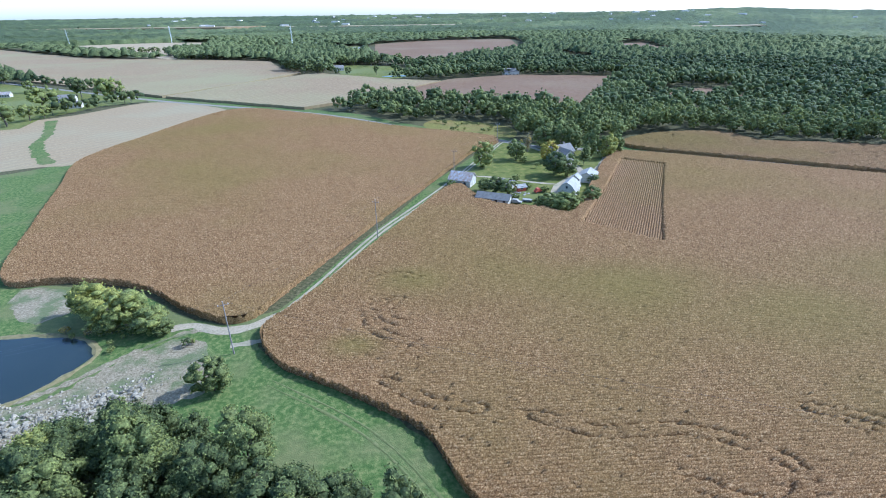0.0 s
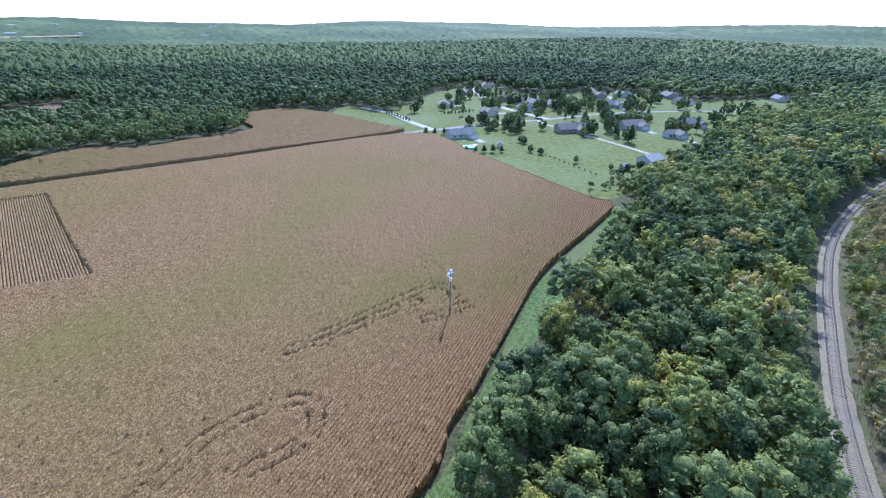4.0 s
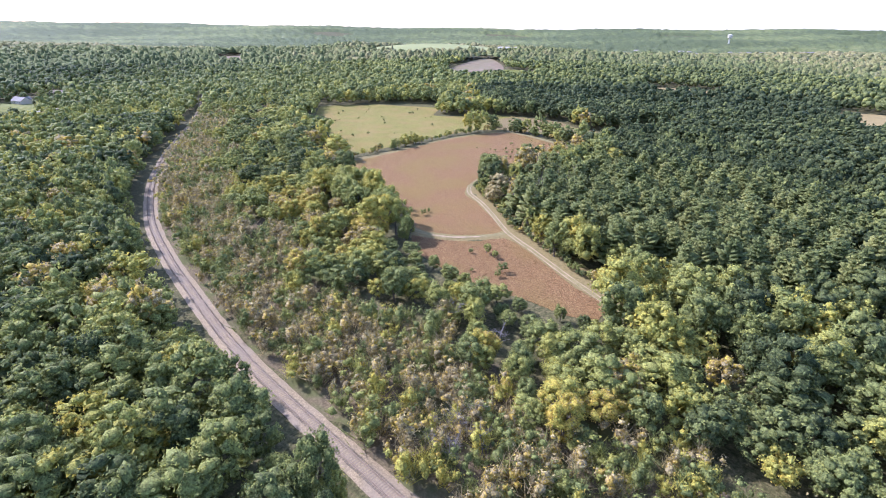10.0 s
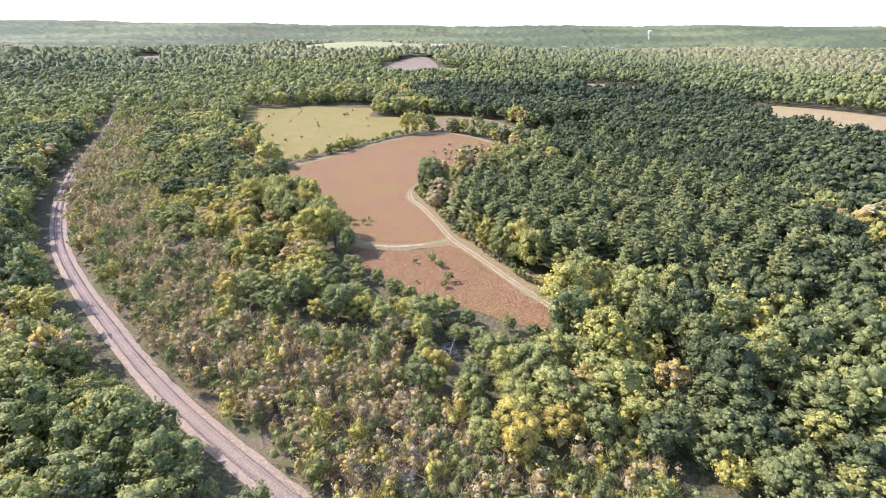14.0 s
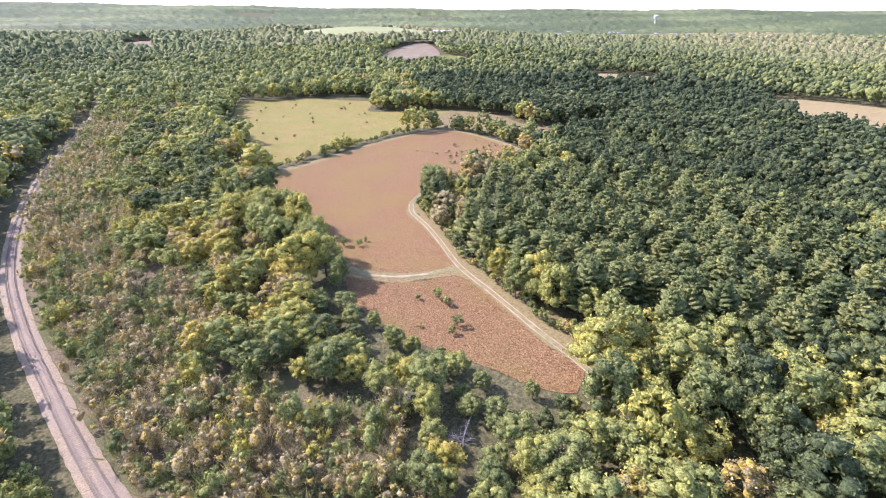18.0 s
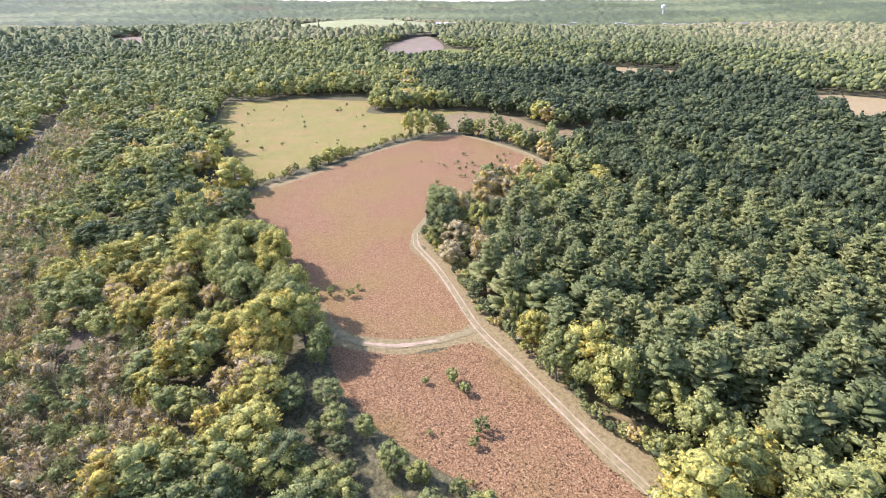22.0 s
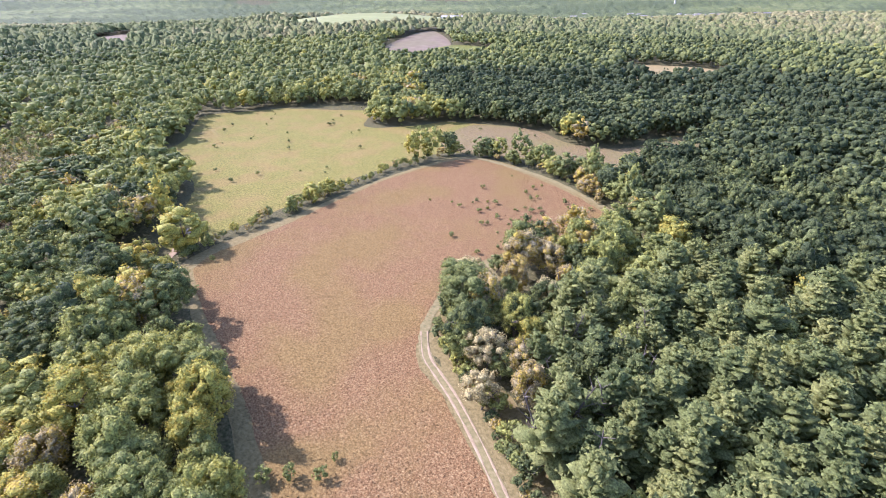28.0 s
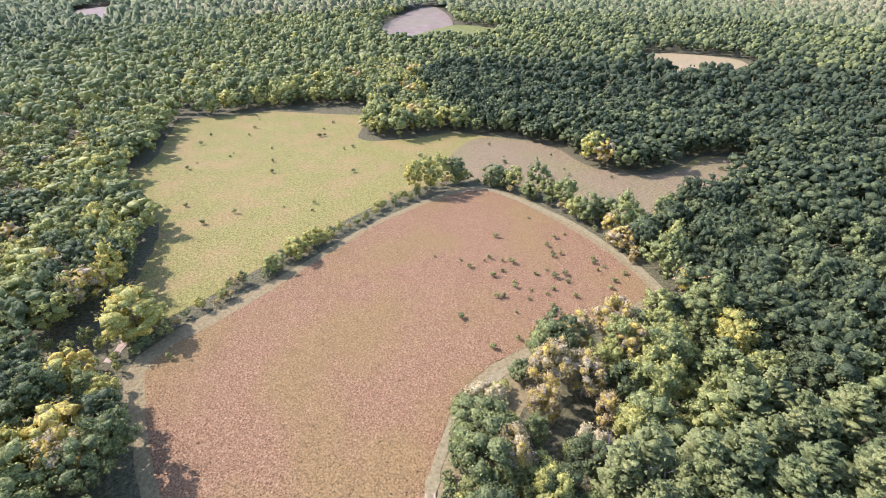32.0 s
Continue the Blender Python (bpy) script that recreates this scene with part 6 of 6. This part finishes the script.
def utility_pole(x, y, turn, tall=13.5, cutouts=False, label="weathered wooden power pole with crossarm"):
    ob = tagged(new("utility_pole"), label=label, category="power pole", group="power poles")
    part("pole", cylinder("pole", (0, 0, -0.3), (0, 0, tall), 0.17, 0.11, M["polewood"], 10), ob)
    part("crossarm", box_mesh("crossarm", 2.4, 0.12, 0.14, M["polewood"], 0.01), ob, m=pose(0, 0.14, tall - 0.9))
    for u in (-1.05, 0, 1.05):
        z = tall - 0.76 if u else tall
        part("insulator", cylinder("insulator", (u, 0.14 if u else 0, z), (u, 0.14 if u else 0, z + 0.25), 0.06, 0.04, M["insulator"], 8), ob)
    if cutouts:
        for u, z in ((-0.5, tall - 0.4), (0.45, tall - 1.7), (-0.35, tall - 2.6)):
            c = part("transformer", cylinder("transformer", (u, 0.3, z - 0.5), (u, 0.3, z + 0.4), 0.3, 0.3, M["insulator"], 12), ob, "pale grey transformer can")
            part("lid", cylinder("lid", (u, 0.3, z + 0.4), (u, 0.3, z + 0.5), 0.32, 0.2, M["insulator"], 12), c)
    ob.matrix_basis = pose(x, y, 0, 0, 0, turn)
    return ob


def wire(a, b, sag=0.9, group="power wires"):
    a, b = Vector(a), Vector(b)
    side = (b - a).cross(Vector((0, 0, 1))).normalized()
    vs, fs = [], []
    for k in range(13):
        t = k / 12
        p = a.lerp(b, t) - Vector((0, 0, sag * 4 * t * (1 - t)))
        vs += [p + side * 0.008, p + Vector((0, 0, 0.008)), p - side * 0.008, p - Vector((0, 0, 0.008))]
        if k:
            fs += [(4 * k - 4 + q, 4 * k - 4 + (q + 1) % 4, 4 * k + (q + 1) % 4, 4 * k + q) for q in range(4)]
    me = bpy.data.meshes.new("power_wire")
    me.from_pydata(vs, [], fs)
    me.materials.append(M["darkmetal"])
    return tagged(new("power_wire", me), label="thin sagging grey power wire between poles", category="wire", group=group)


POLES = [(-47, 92, 30), (-22, 155.5, -22), (5.5, 221, -22), (31, 279, -22)]
for x, y, a in POLES:
    utility_pole(x, y, a)
utility_pole(98.5, 46.5, 70, 13.5, True, "power pole with three pale transformers in the corn")
utility_pole(-150, 52, 30)
for off in (-1.05, 0, 1.05):
    z = 12.9 if off else 13.7
    wire((-47 + off * 0.3, 92 + off, z), (98.5 + off * 0.3, 46.5 + off, z), 2.6)
    wire((-47 + off * 0.4, 92 + off * 0.9, z), (-150 + off * 0.4, 52 + off * 0.9, z), 2.0)
for (x0, y0, _), (x1, y1, _) in zip(POLES[:-1], POLES[1:]):
    wire((x0, y0, 13.7), (x1, y1, 13.7), 1.2)

# wheel marks along the field margin
EDGE = [(-36, 82), (-14, 68), (2, 50), (16, 36.5), (34, 28.5), (60, 25.5), (90, 27), (120, 27.5), (150, 23.5), (185, 18.5)]
for off in (0.8, -0.8):
    ribbon("wheel_mark", shifted(EDGE, off), 0.45, 0.10, M["worn_grass"], "faint worn wheel mark in the grass margin", 3.0, 0.15, "rut")

# ---- pond, rubble, stones ----
POND = [(-108, 99), (-95, 100), (-84, 98), (-78, 92), (-80, 85), (-83, 80), (-88, 75), (-100, 72), (-114, 78), (-116, 92)]
patch("pond_water", POND, 0.13, M["water"], "still dark blue-green pond water")
ribbon("pond_shore", POND + POND[:1], 1.6, 0.09, M["trail"], "muddy grass shore of the pond", 2.0, 0.4, "shore", crown=0.22)
patch("rubble_bank", [(-92, 70), (-79, 78), (-75, 84), (-69, 93), (-62, 98), (-57, 97), (-52, 92), (-48, 85), (-50, 78), (-58, 74), (-66, 69), (-74, 62), (-86, 58)], 0.09, M["rubble"], "bare pale rubble bank below the pond", True, 1.5, 0.9)
patch("gravel_patch", [(-118, 121), (-108, 122.5), (-96, 114), (-99, 106), (-108, 108)], 0.10, M["rubble"], "bare stony patch north of the pond", True, 1.5, 0.9)
ribbon("dam_track", [(-92, 72), (-80, 80.5), (-73, 89), (-66, 97), (-60, 101), (-54, 101)], 1.5, 0.12, M["rubble"], "pale stony track along the dam", 1.2, 0.6)
ribbon("gravel_spot", [(-49, 95), (-45, 96), (-42, 97)], 2.0, 0.10, M["gravel"], "stony spot at the pole's foot", 1.5, 0.6)


def stone_mesh(seed):
    rng = random.Random(seed)
    bm = bmesh.new()
    bmesh.ops.create_icosphere(bm, subdivisions=1, radius=0.5)
    for v in bm.verts:
        v.co = Vector((v.co.x * 1.25, v.co.y, v.co.z * 0.75)) * rng.uniform(0.75, 1.2)
    me = bpy.data.meshes.new("stone")
    bm.to_mesh(me)
    bm.free()
    me.materials.append(M["stone"])
    return me


STONES = [stone_mesh(k) for k in range(6)]
rng = random.Random(55)
riprap = tagged(new("riprap"), label="bank of broken pale limestone blocks", category="stones", kind="structure")
line = spline([(-94, 66), (-84, 69), (-77, 70), (-71, 72.5), (-66, 76), (-61, 79)], False, 0.5)
for k in range(299):
    p = rng.choice(line)
    s = rng.choice((0.5, 0.6, 0.8, 1.0, 1.3)) * rng.uniform(0.8, 1.2)
    m = Matrix.LocRotScale((p.x + rng.gauss(0, 1.0), p.y + rng.gauss(0, 1.7), 0.1 + s * 0.15), Euler((rng.uniform(-0.5, 0.5), rng.uniform(-0.5, 0.5), rng.uniform(0, 6.3))), (s, s, s * 0.8))
    part("stone", rng.choice(STONES), riprap, m=m)
# smaller broken stones between the blocks and on the bank
sv, sf = [], []
for k in range(900):
    p = rng.choice(line)
    s = rng.uniform(0.12, 0.45)
    o = Vector((p.x + rng.gauss(0, 2.0), p.y + rng.gauss(1.5, 3.0), 0.08))
    b = len(sv)
    sv += [o + Vector((rng.uniform(0.7, 1.2) * s * math.cos(a), rng.uniform(0.7, 1.2) * s * math.sin(a), rng.uniform(0, 0.1))) for a in (0.3, 1.5, 2.8, 4.1, 5.3)] + [o + Vector((0, 0, s * 0.9))]
    sf += [(b + q, b + (q + 1) % 5, b + 5) for q in range(5)]
tagged(mesh_object("small_stones", sv, sf, M["stone"], riprap), kind="stuff")
for x, y, h in ((-58, 96, 1.6), (-75, 93, 1.8), (-77, 96, 1.4), (-63, 76, 2.0)):
    tree(x, y, h, 0.42, 1.4, rng, "bush", "low weedy bush on the bank")

# ---- housing area ----
WALLS, ROOFS = ["cream", "white", "brick"], ["shingle", "shingle_b"]
WORD = {"cream": "cream-sided", "white": "white-sided", "brick": "brown brick", "shingle": "grey roof", "shingle_b": "brown roof"}
rng = random.Random(44)
for x, y, a, w, d in HOUSES:
    wl, rf = rng.choice(WALLS), rng.choice(ROOFS)
    ob = gabled("house", x, y, a, w, d, 2.9, 2.9 + d * 0.32, M[wl], M[rf], f"{WORD[wl]} one-storey house with {WORD[rf]} and attached garage", 4, True, rng.random() < 0.5, wing=(6.5, 5, w * 0.26))
    tagged(ob, group="houses of the housing area")
    c, s = math.cos(radians(a)), math.sin(radians(a))
    px, py = x + c * w * 0.26 + s * (d / 2 + 10), y + s * w * 0.26 - c * (d / 2 + 10)
    ribbon("driveway", [(x + c * w * 0.26 + s * (d / 2 + 4.5), y + s * w * 0.26 - c * (d / 2 + 4.5)), (px, py), (px + s * 6, py - c * 6)], 5.0, 0.16, M["concrete"], "pale concrete driveway before a house", 4.0, 0.05, "driveway")
gabled("white_barn", 281, 16, -32, 11, 9, 3.8, 6.2, M["white"], M["tin"], "white metal barn with pale roof at the lawn's edge", 0, True, category="barn")
gabled("garden_shed", 267, 27, -32, 4, 3, 2.2, 3.1, M["brick"], M["tin"], "small brown garden shed with pale roof", 1, True, category="shed")
gabled("play_hut", 285, 101, 20, 4, 3, 2.2, 3.3, M["cream"], M["shingle"], "small garden hut on the lawn", 1, True, category="shed")
for x, y, a, w, d, h, p, r, label in ((-338, 470, 20, 15, 9, 3.4, 6.4, "shingle", "white house among trees across the fields"), (-309, 437, 20, 11, 8, 3.0, 5.4, "shingle", "white garage with grey roof across the fields"),
                                      (-421, 506, 10, 9, 6, 3.0, 5.0, "rust", "small shed in the neighbouring yard"), (-309, 1290, 10, 44, 14, 6, 9, "tin", "long white farm hall far off"), (-225, 1132, 20, 18, 12, 6, 9, "rust", "white barn with reddish roof far off"),
                                      (-171, 1090, 0, 30, 12, 5, 8, "tin", "white farm building far across the fields"), (-137, 716, 20, 13, 8, 4, 7, "shingle", "white house beside the far crop field"), (84, 634, 10, 18, 11, 5, 8, "shingle", "white house beside the far crop field"),
                                      (-884, 1656, 0, 26, 12, 6, 9, "tin", "white farm building near the horizon"), (-1030, 1800, 0, 26, 12, 6, 9, "tin", "white farm building near the horizon")):
    gabled("neighbour_house", x, y, a, w, d, h, p, M["white"], M[r], label, 4, True)
# swimming pool
pool = tagged(new("swimming_pool"), label="round blue above-ground swimming pool on the lawn", category="pool")
part("pool_wall", cylinder("pool_wall", (0, 0, 0), (0, 0, 1.2), 4.0, 4.0, M["poolwall"], 28), pool)
part("water", cylinder("water", (0, 0, 1.18), (0, 0, 1.23), 3.75, 3.75, M["bluewater"], 28), pool, "bright blue clear water")
part("deck", box_mesh("deck", 3.2, 2.6, 1.25, M["white"], 0.05), pool, "pale raised deck", pose(5.4, -1.5, 0))
pool.matrix_basis = pose(273, 116, 0.05)
# garden trees
SPRUCES = [(262 + 2.6 * k, 113 - 4.4 * k) for k in range(5)] + [(296, 157), (299, 152), (303, 147)] + [(268 + 6.0 * k, 52 - 5.2 * k) for k in range(1)]
for x, y in SPRUCES:
    tagged(tree(x, y, rng.uniform(3.5, 5), 0.3, 1.5, rng, "pine", "small dark spruce at the lawn's edge"), group="garden trees")
for k in range(12):
    tagged(tree(279 - k * 2.8, 74 - k * 3.3, 1.4, 0.16, 1.2, rng, "bush", "small clipped shrub in a planted row"), group="planted row of shrubs")
n = 0
while n < 190:
    i = rng.randrange(len(HOUSES))
    x, y = HOUSES[i][0] + rng.gauss(0, 20), HOUSES[i][1] + rng.gauss(0, 20)
    if not inside(LAWN, np.array(x), np.array(y)) or min(math.hypot(x - h[0], y - h[1]) for h in HOUSES) < 11 or x < 300:
        continue
    kind = "pine" if rng.random() < 0.35 else "yard"
    tagged(tree(x, y, rng.uniform(5, 12), rng.choice((0.12, 0.2, 0.28, 0.34)), rng.uniform(0.7, 1.05), rng, kind, "dark garden tree on a mown lawn"), group="garden trees")
    n += 1
for cx, cy, k in ((342, 118, 6), (338, 106, 5), (352, 60, 6), (466, 44, 8), (360, 140, 5), (338, 36, 3), (412, 60, 6), (440, 100, 8), (500, 120, 8)):
    for q in range(k):
        x, y = cx + rng.gauss(0, 6), cy + rng.gauss(0, 6)
        if min(math.hypot(x - h[0], y - h[1]) for h in HOUSES) < 8:
            continue
        tagged(tree(x, y, rng.uniform(6, 12), rng.choice((0.1, 0.16, 0.24)), rng.uniform(0.8, 1.1), rng, "yard" if q % 2 else "pine", "dark garden tree in a dense clump"), group="garden trees")
for x, y, h in ((300, 91, 5), (303, 94, 4.5), (281, 81, 4.5), (278, 74, 4), (274, 20, 4), (253, 27, 4.5), (265, 25, 4), (263, 33, 3)):
    tagged(tree(x, y, h, 0.14, 1.1, rng, "yard", "round dark bush on the lawn"), group="garden trees")
for row in (((352, 222), (332, 190)), ((395, 165), (372, 180)), ((430, 95), (470, 60)), ((500, 60), (530, 30))):
    (x0, y0), (x1, y1) = row
    for k in range(9):
        tagged(tree(x0 + (x1 - x0) * k / 8, y0 + (y1 - y0) * k / 8, rng.uniform(2.5, 4), 0.16, 1.0, rng, "pine", "young spruce in a planted line"), group="planted spruces")
for k in range(34):
    x, y = 238 + rng.gauss(0, 11), 24 + rng.gauss(0, 6)
    tagged(tree(x, y, rng.uniform(1.2, 3.6), rng.choice((0.2, 0.3, 0.4, 0.9)), 1.3, rng, "bush", "rough bush at the corn's corner"), group="rough bushes")

# rough bushes in the clearing by the grove
for k in range(26):
    x, y = rng.uniform(-8, 40), rng.uniform(302, 352)
    if inside(CLEARING, np.array(x), np.array(y)):
        tagged(tree(x, y, rng.uniform(1.2, 3.5), rng.choice((0.25, 0.35, 0.5)), 1.4, rng, "bush", "rough bush in the grassy clearing"), group="rough bushes")

# trees among the northern fields
for x, y, h, q, w in ((-348, 500, 15, 0.12, 1.0), (-342, 497, 14, 0.16, 1.1), (-300, 466, 17, 0.42, 1.1), (-292, 470, 16, 0.36, 1.0), (-281, 460, 9, 0.2, 1.0), (-276, 463, 8, 0.2, 1.0), (-330, 425, 15, 0.40, 1.1), (-323, 432, 14, 0.36, 1.0),
                      (-304, 357, 12, 0.3, 1.3), (-310, 366, 12, 0.34, 1.3), (-304, 378, 10, 0.34, 1.3), (-300, 388, 8, 0.38, 1.4), (-302, 400, 7, 0.42, 1.4), (-300, 412, 6, 0.36, 1.4), (-318, 350, 14, 0.26, 1.1), (-505, 611, 14, 0.2, 1.1), (-500, 602, 13, 0.2, 1.1),
                      (-420, 535, 10, 0.3, 1.1), (-300, 452, 6, 0.3, 1.2), (-209, 715, 14, 0.16, 1.1), (-203, 708, 15, 0.16, 1.1), (-195, 702, 15, 0.2, 1.1), (-186, 694, 15, 0.18, 1.1), (-176, 686, 14, 0.2, 1.1), (-155, 668, 15, 0.16, 1.1),
                      (-147, 664, 13, 0.12, 1.1), (-128, 655, 8, 0.1, 1.0), (-113, 650, 9, 0.1, 1.0), (-80, 660, 9, 0.12, 1.0), (-60, 690, 10, 0.2, 1.0), (-100, 770, 14, 0.2, 1.0), (-52, 640, 11, 0.2, 1.0), (-30, 640, 12, 0.2, 1.1)):
    tagged(tree(x, y, h * 1.35, q, w, rng, "far", "leafy tree among the northern fields"), group="trees among fields")
for (x0, y0), (x1, y1), k, h in (((-457, 930), (-290, 905), 22, 13), ((-290, 905), (-190, 790), 16, 14), ((-190, 790), (-60, 800), 18, 15), ((-60, 800), (20, 690), 14, 15), ((-620, 1100), (-520, 1110), 12, 16), ((-330, 1180), (-240, 1120), 6, 10), ((-60, 450), (-4, 400), 9, 9)):
    for i in range(k):
        tagged(tree(x0 + (x1 - x0) * i / k + rng.gauss(0, 4), y0 + (y1 - y0) * i / k + rng.gauss(0, 4), h * rng.uniform(0.7, 1.2), rng.choice((0.1, 0.18, 0.26)), 1.2, rng, "far", "leafy tree in a dividing hedgerow"), group="trees among fields")
tagged(patch("farm_pond", [(-70, 640), (-40, 648), (-34, 640), (-60, 632)], 0.3, M["water"], "small pond on the distant lawn"), category="water")
for x, y, h in ((-835, 1225, 46), (-787, 1598, 44), (-304, 1118, 52)):
    mast = tagged(new("power_mast"), label="tall slender pale steel power mast between fields", category="power mast", group="power masts")
    for a, b in ((-1, -1), (1, -1), (1, 1), (-1, 1)):
        part("leg", cylinder("leg", (a * 1.0, b * 1.0, 0), (a * 0.3, b * 0.3, h), 0.14, 0.1, M["insulator"], 5), mast)
    for z, w in ((h * 0.72, 7), (h * 0.85, 6)):
        part("crossarm", box_mesh("crossarm", w, 0.3, 0.3, M["insulator"]), mast, m=pose(0, 0, z))
    mast.matrix_basis = pose(x, y, 0, 0, 0, 40)

# ---- far things ----
def draped(name, poly, lift, material, label, step=12.0):
    """A piece of ground cover that follows the relief."""
    line = [(p.x, p.y) for p in spline(poly, True, 10.0)]
    bm = bmesh.new()
    f = bm.faces.new([bm.verts.new((x, y, 0)) for x, y in line])
    f.normal_update()
    if f.normal.z < 0:
        f.normal_flip()
    xs, ys = [q[0] for q in line], [q[1] for q in line]
    for k in range(int((max(xs) - min(xs)) / step)):
        bmesh.ops.bisect_plane(bm, geom=bm.verts[:] + bm.edges[:] + bm.faces[:], plane_co=(min(xs) + (k + 0.5) * step, 0, 0), plane_no=(1, 0, 0))
    for k in range(int((max(ys) - min(ys)) / step)):
        bmesh.ops.bisect_plane(bm, geom=bm.verts[:] + bm.edges[:] + bm.faces[:], plane_co=(0, min(ys) + (k + 0.5) * step, 0), plane_no=(0, 1, 0))
    for v in bm.verts:
        v.co.z = float(height(v.co.x, v.co.y)) + lift
    me = bpy.data.meshes.new(name)
    bm.to_mesh(me)
    bm.free()
    me.materials.append(material)
    return tagged(new(name, me), label=label, category="ground", kind="structure")


hx, hy = HILL
oval = [(hx + math.cos(a) * 250 * 0.77 + math.sin(a) * 185 * 0.64, hy - math.cos(a) * 250 * 0.64 + math.sin(a) * 185 * 0.77) for a in (2 * math.pi * k / 16 for k in range(16))]
draped("hill_meadow", oval, 1.0, M["hillgrass"], "smooth pale green grassed hill with faint terraces", 26.0)
draped("dry_field", HAY_W, 0.6, M["hay"], "tan dry grass field in the woods")
draped("dry_field", HAY_S, 0.6, M["hay"], "bare tan field among the trees")
draped("riprap_slope", SLOPE, 1.0, M["slope"], "grey-pink stony embankment slope in the woods")
draped("bare_ground", BARE_W, 0.8, M["slope"], "pale bare ground in a woodland clearing")
draped("slope_grass", SLOPE_GRASS, 1.2, M["lawn"], "green grass beside the embankment")
ob = gabled("industrial_hall", 668, -885, 20, 42, 22, 9, 11, M["white"], M["tin"], "white industrial hall below the green hill", 5, True, category="hall")
ob.matrix_basis = pose(668, -885, float(height(668, -885)) - 0.2, 0, 0, 20)
for k in range(26):
    x, y = 300 + k * 26 + rng.uniform(-30, 30), -1650 - rng.uniform(0, 500)
    ob = gabled("far_house", x, y, rng.uniform(0, 90), 22, 13, 6, 9, M["white"], M["shingle"], "pale house among distant trees", 3, False)
    ob.matrix_basis = pose(x, y, float(height(x, y)) + 7, 0, 0, rng.uniform(0, 90))
    tagged(ob, group="distant houses")
for k in range(46):
    a = radians(rng.uniform(-28, 42))
    r = rng.uniform(2900, 4300)
    x, y = math.sin(a) * r, math.cos(a) * r
    ob = gabled("far_hall", x, y, 0, rng.uniform(16, 52), rng.uniform(12, 20), 5, 7, M["door"], M["tin"], "pale hall on the flat land near the horizon", 3, False, category="hall")
    ob.matrix_basis = pose(x, y, float(height(x, y)) + 11, 0, 0, rng.uniform(0, 180))
    tagged(ob, group="halls near the horizon")
tower = tagged(new("water_tower"), label="pale water tower on the far horizon", category="water tower")
tz = float(height(790, -2715))
part("shaft", cylinder("shaft", (0, 0, -1), (0, 0, 34), 4, 3, M["white"], 14), tower)
part("tank", cylinder("tank", (0, 0, 33), (0, 0, 45), 9, 11, M["white"], 18), tower)
part("cap", cylinder("cap", (0, 0, 45), (0, 0, 49), 11, 4, M["white"], 18), tower)
tower.matrix_basis = pose(790, -2715, tz)
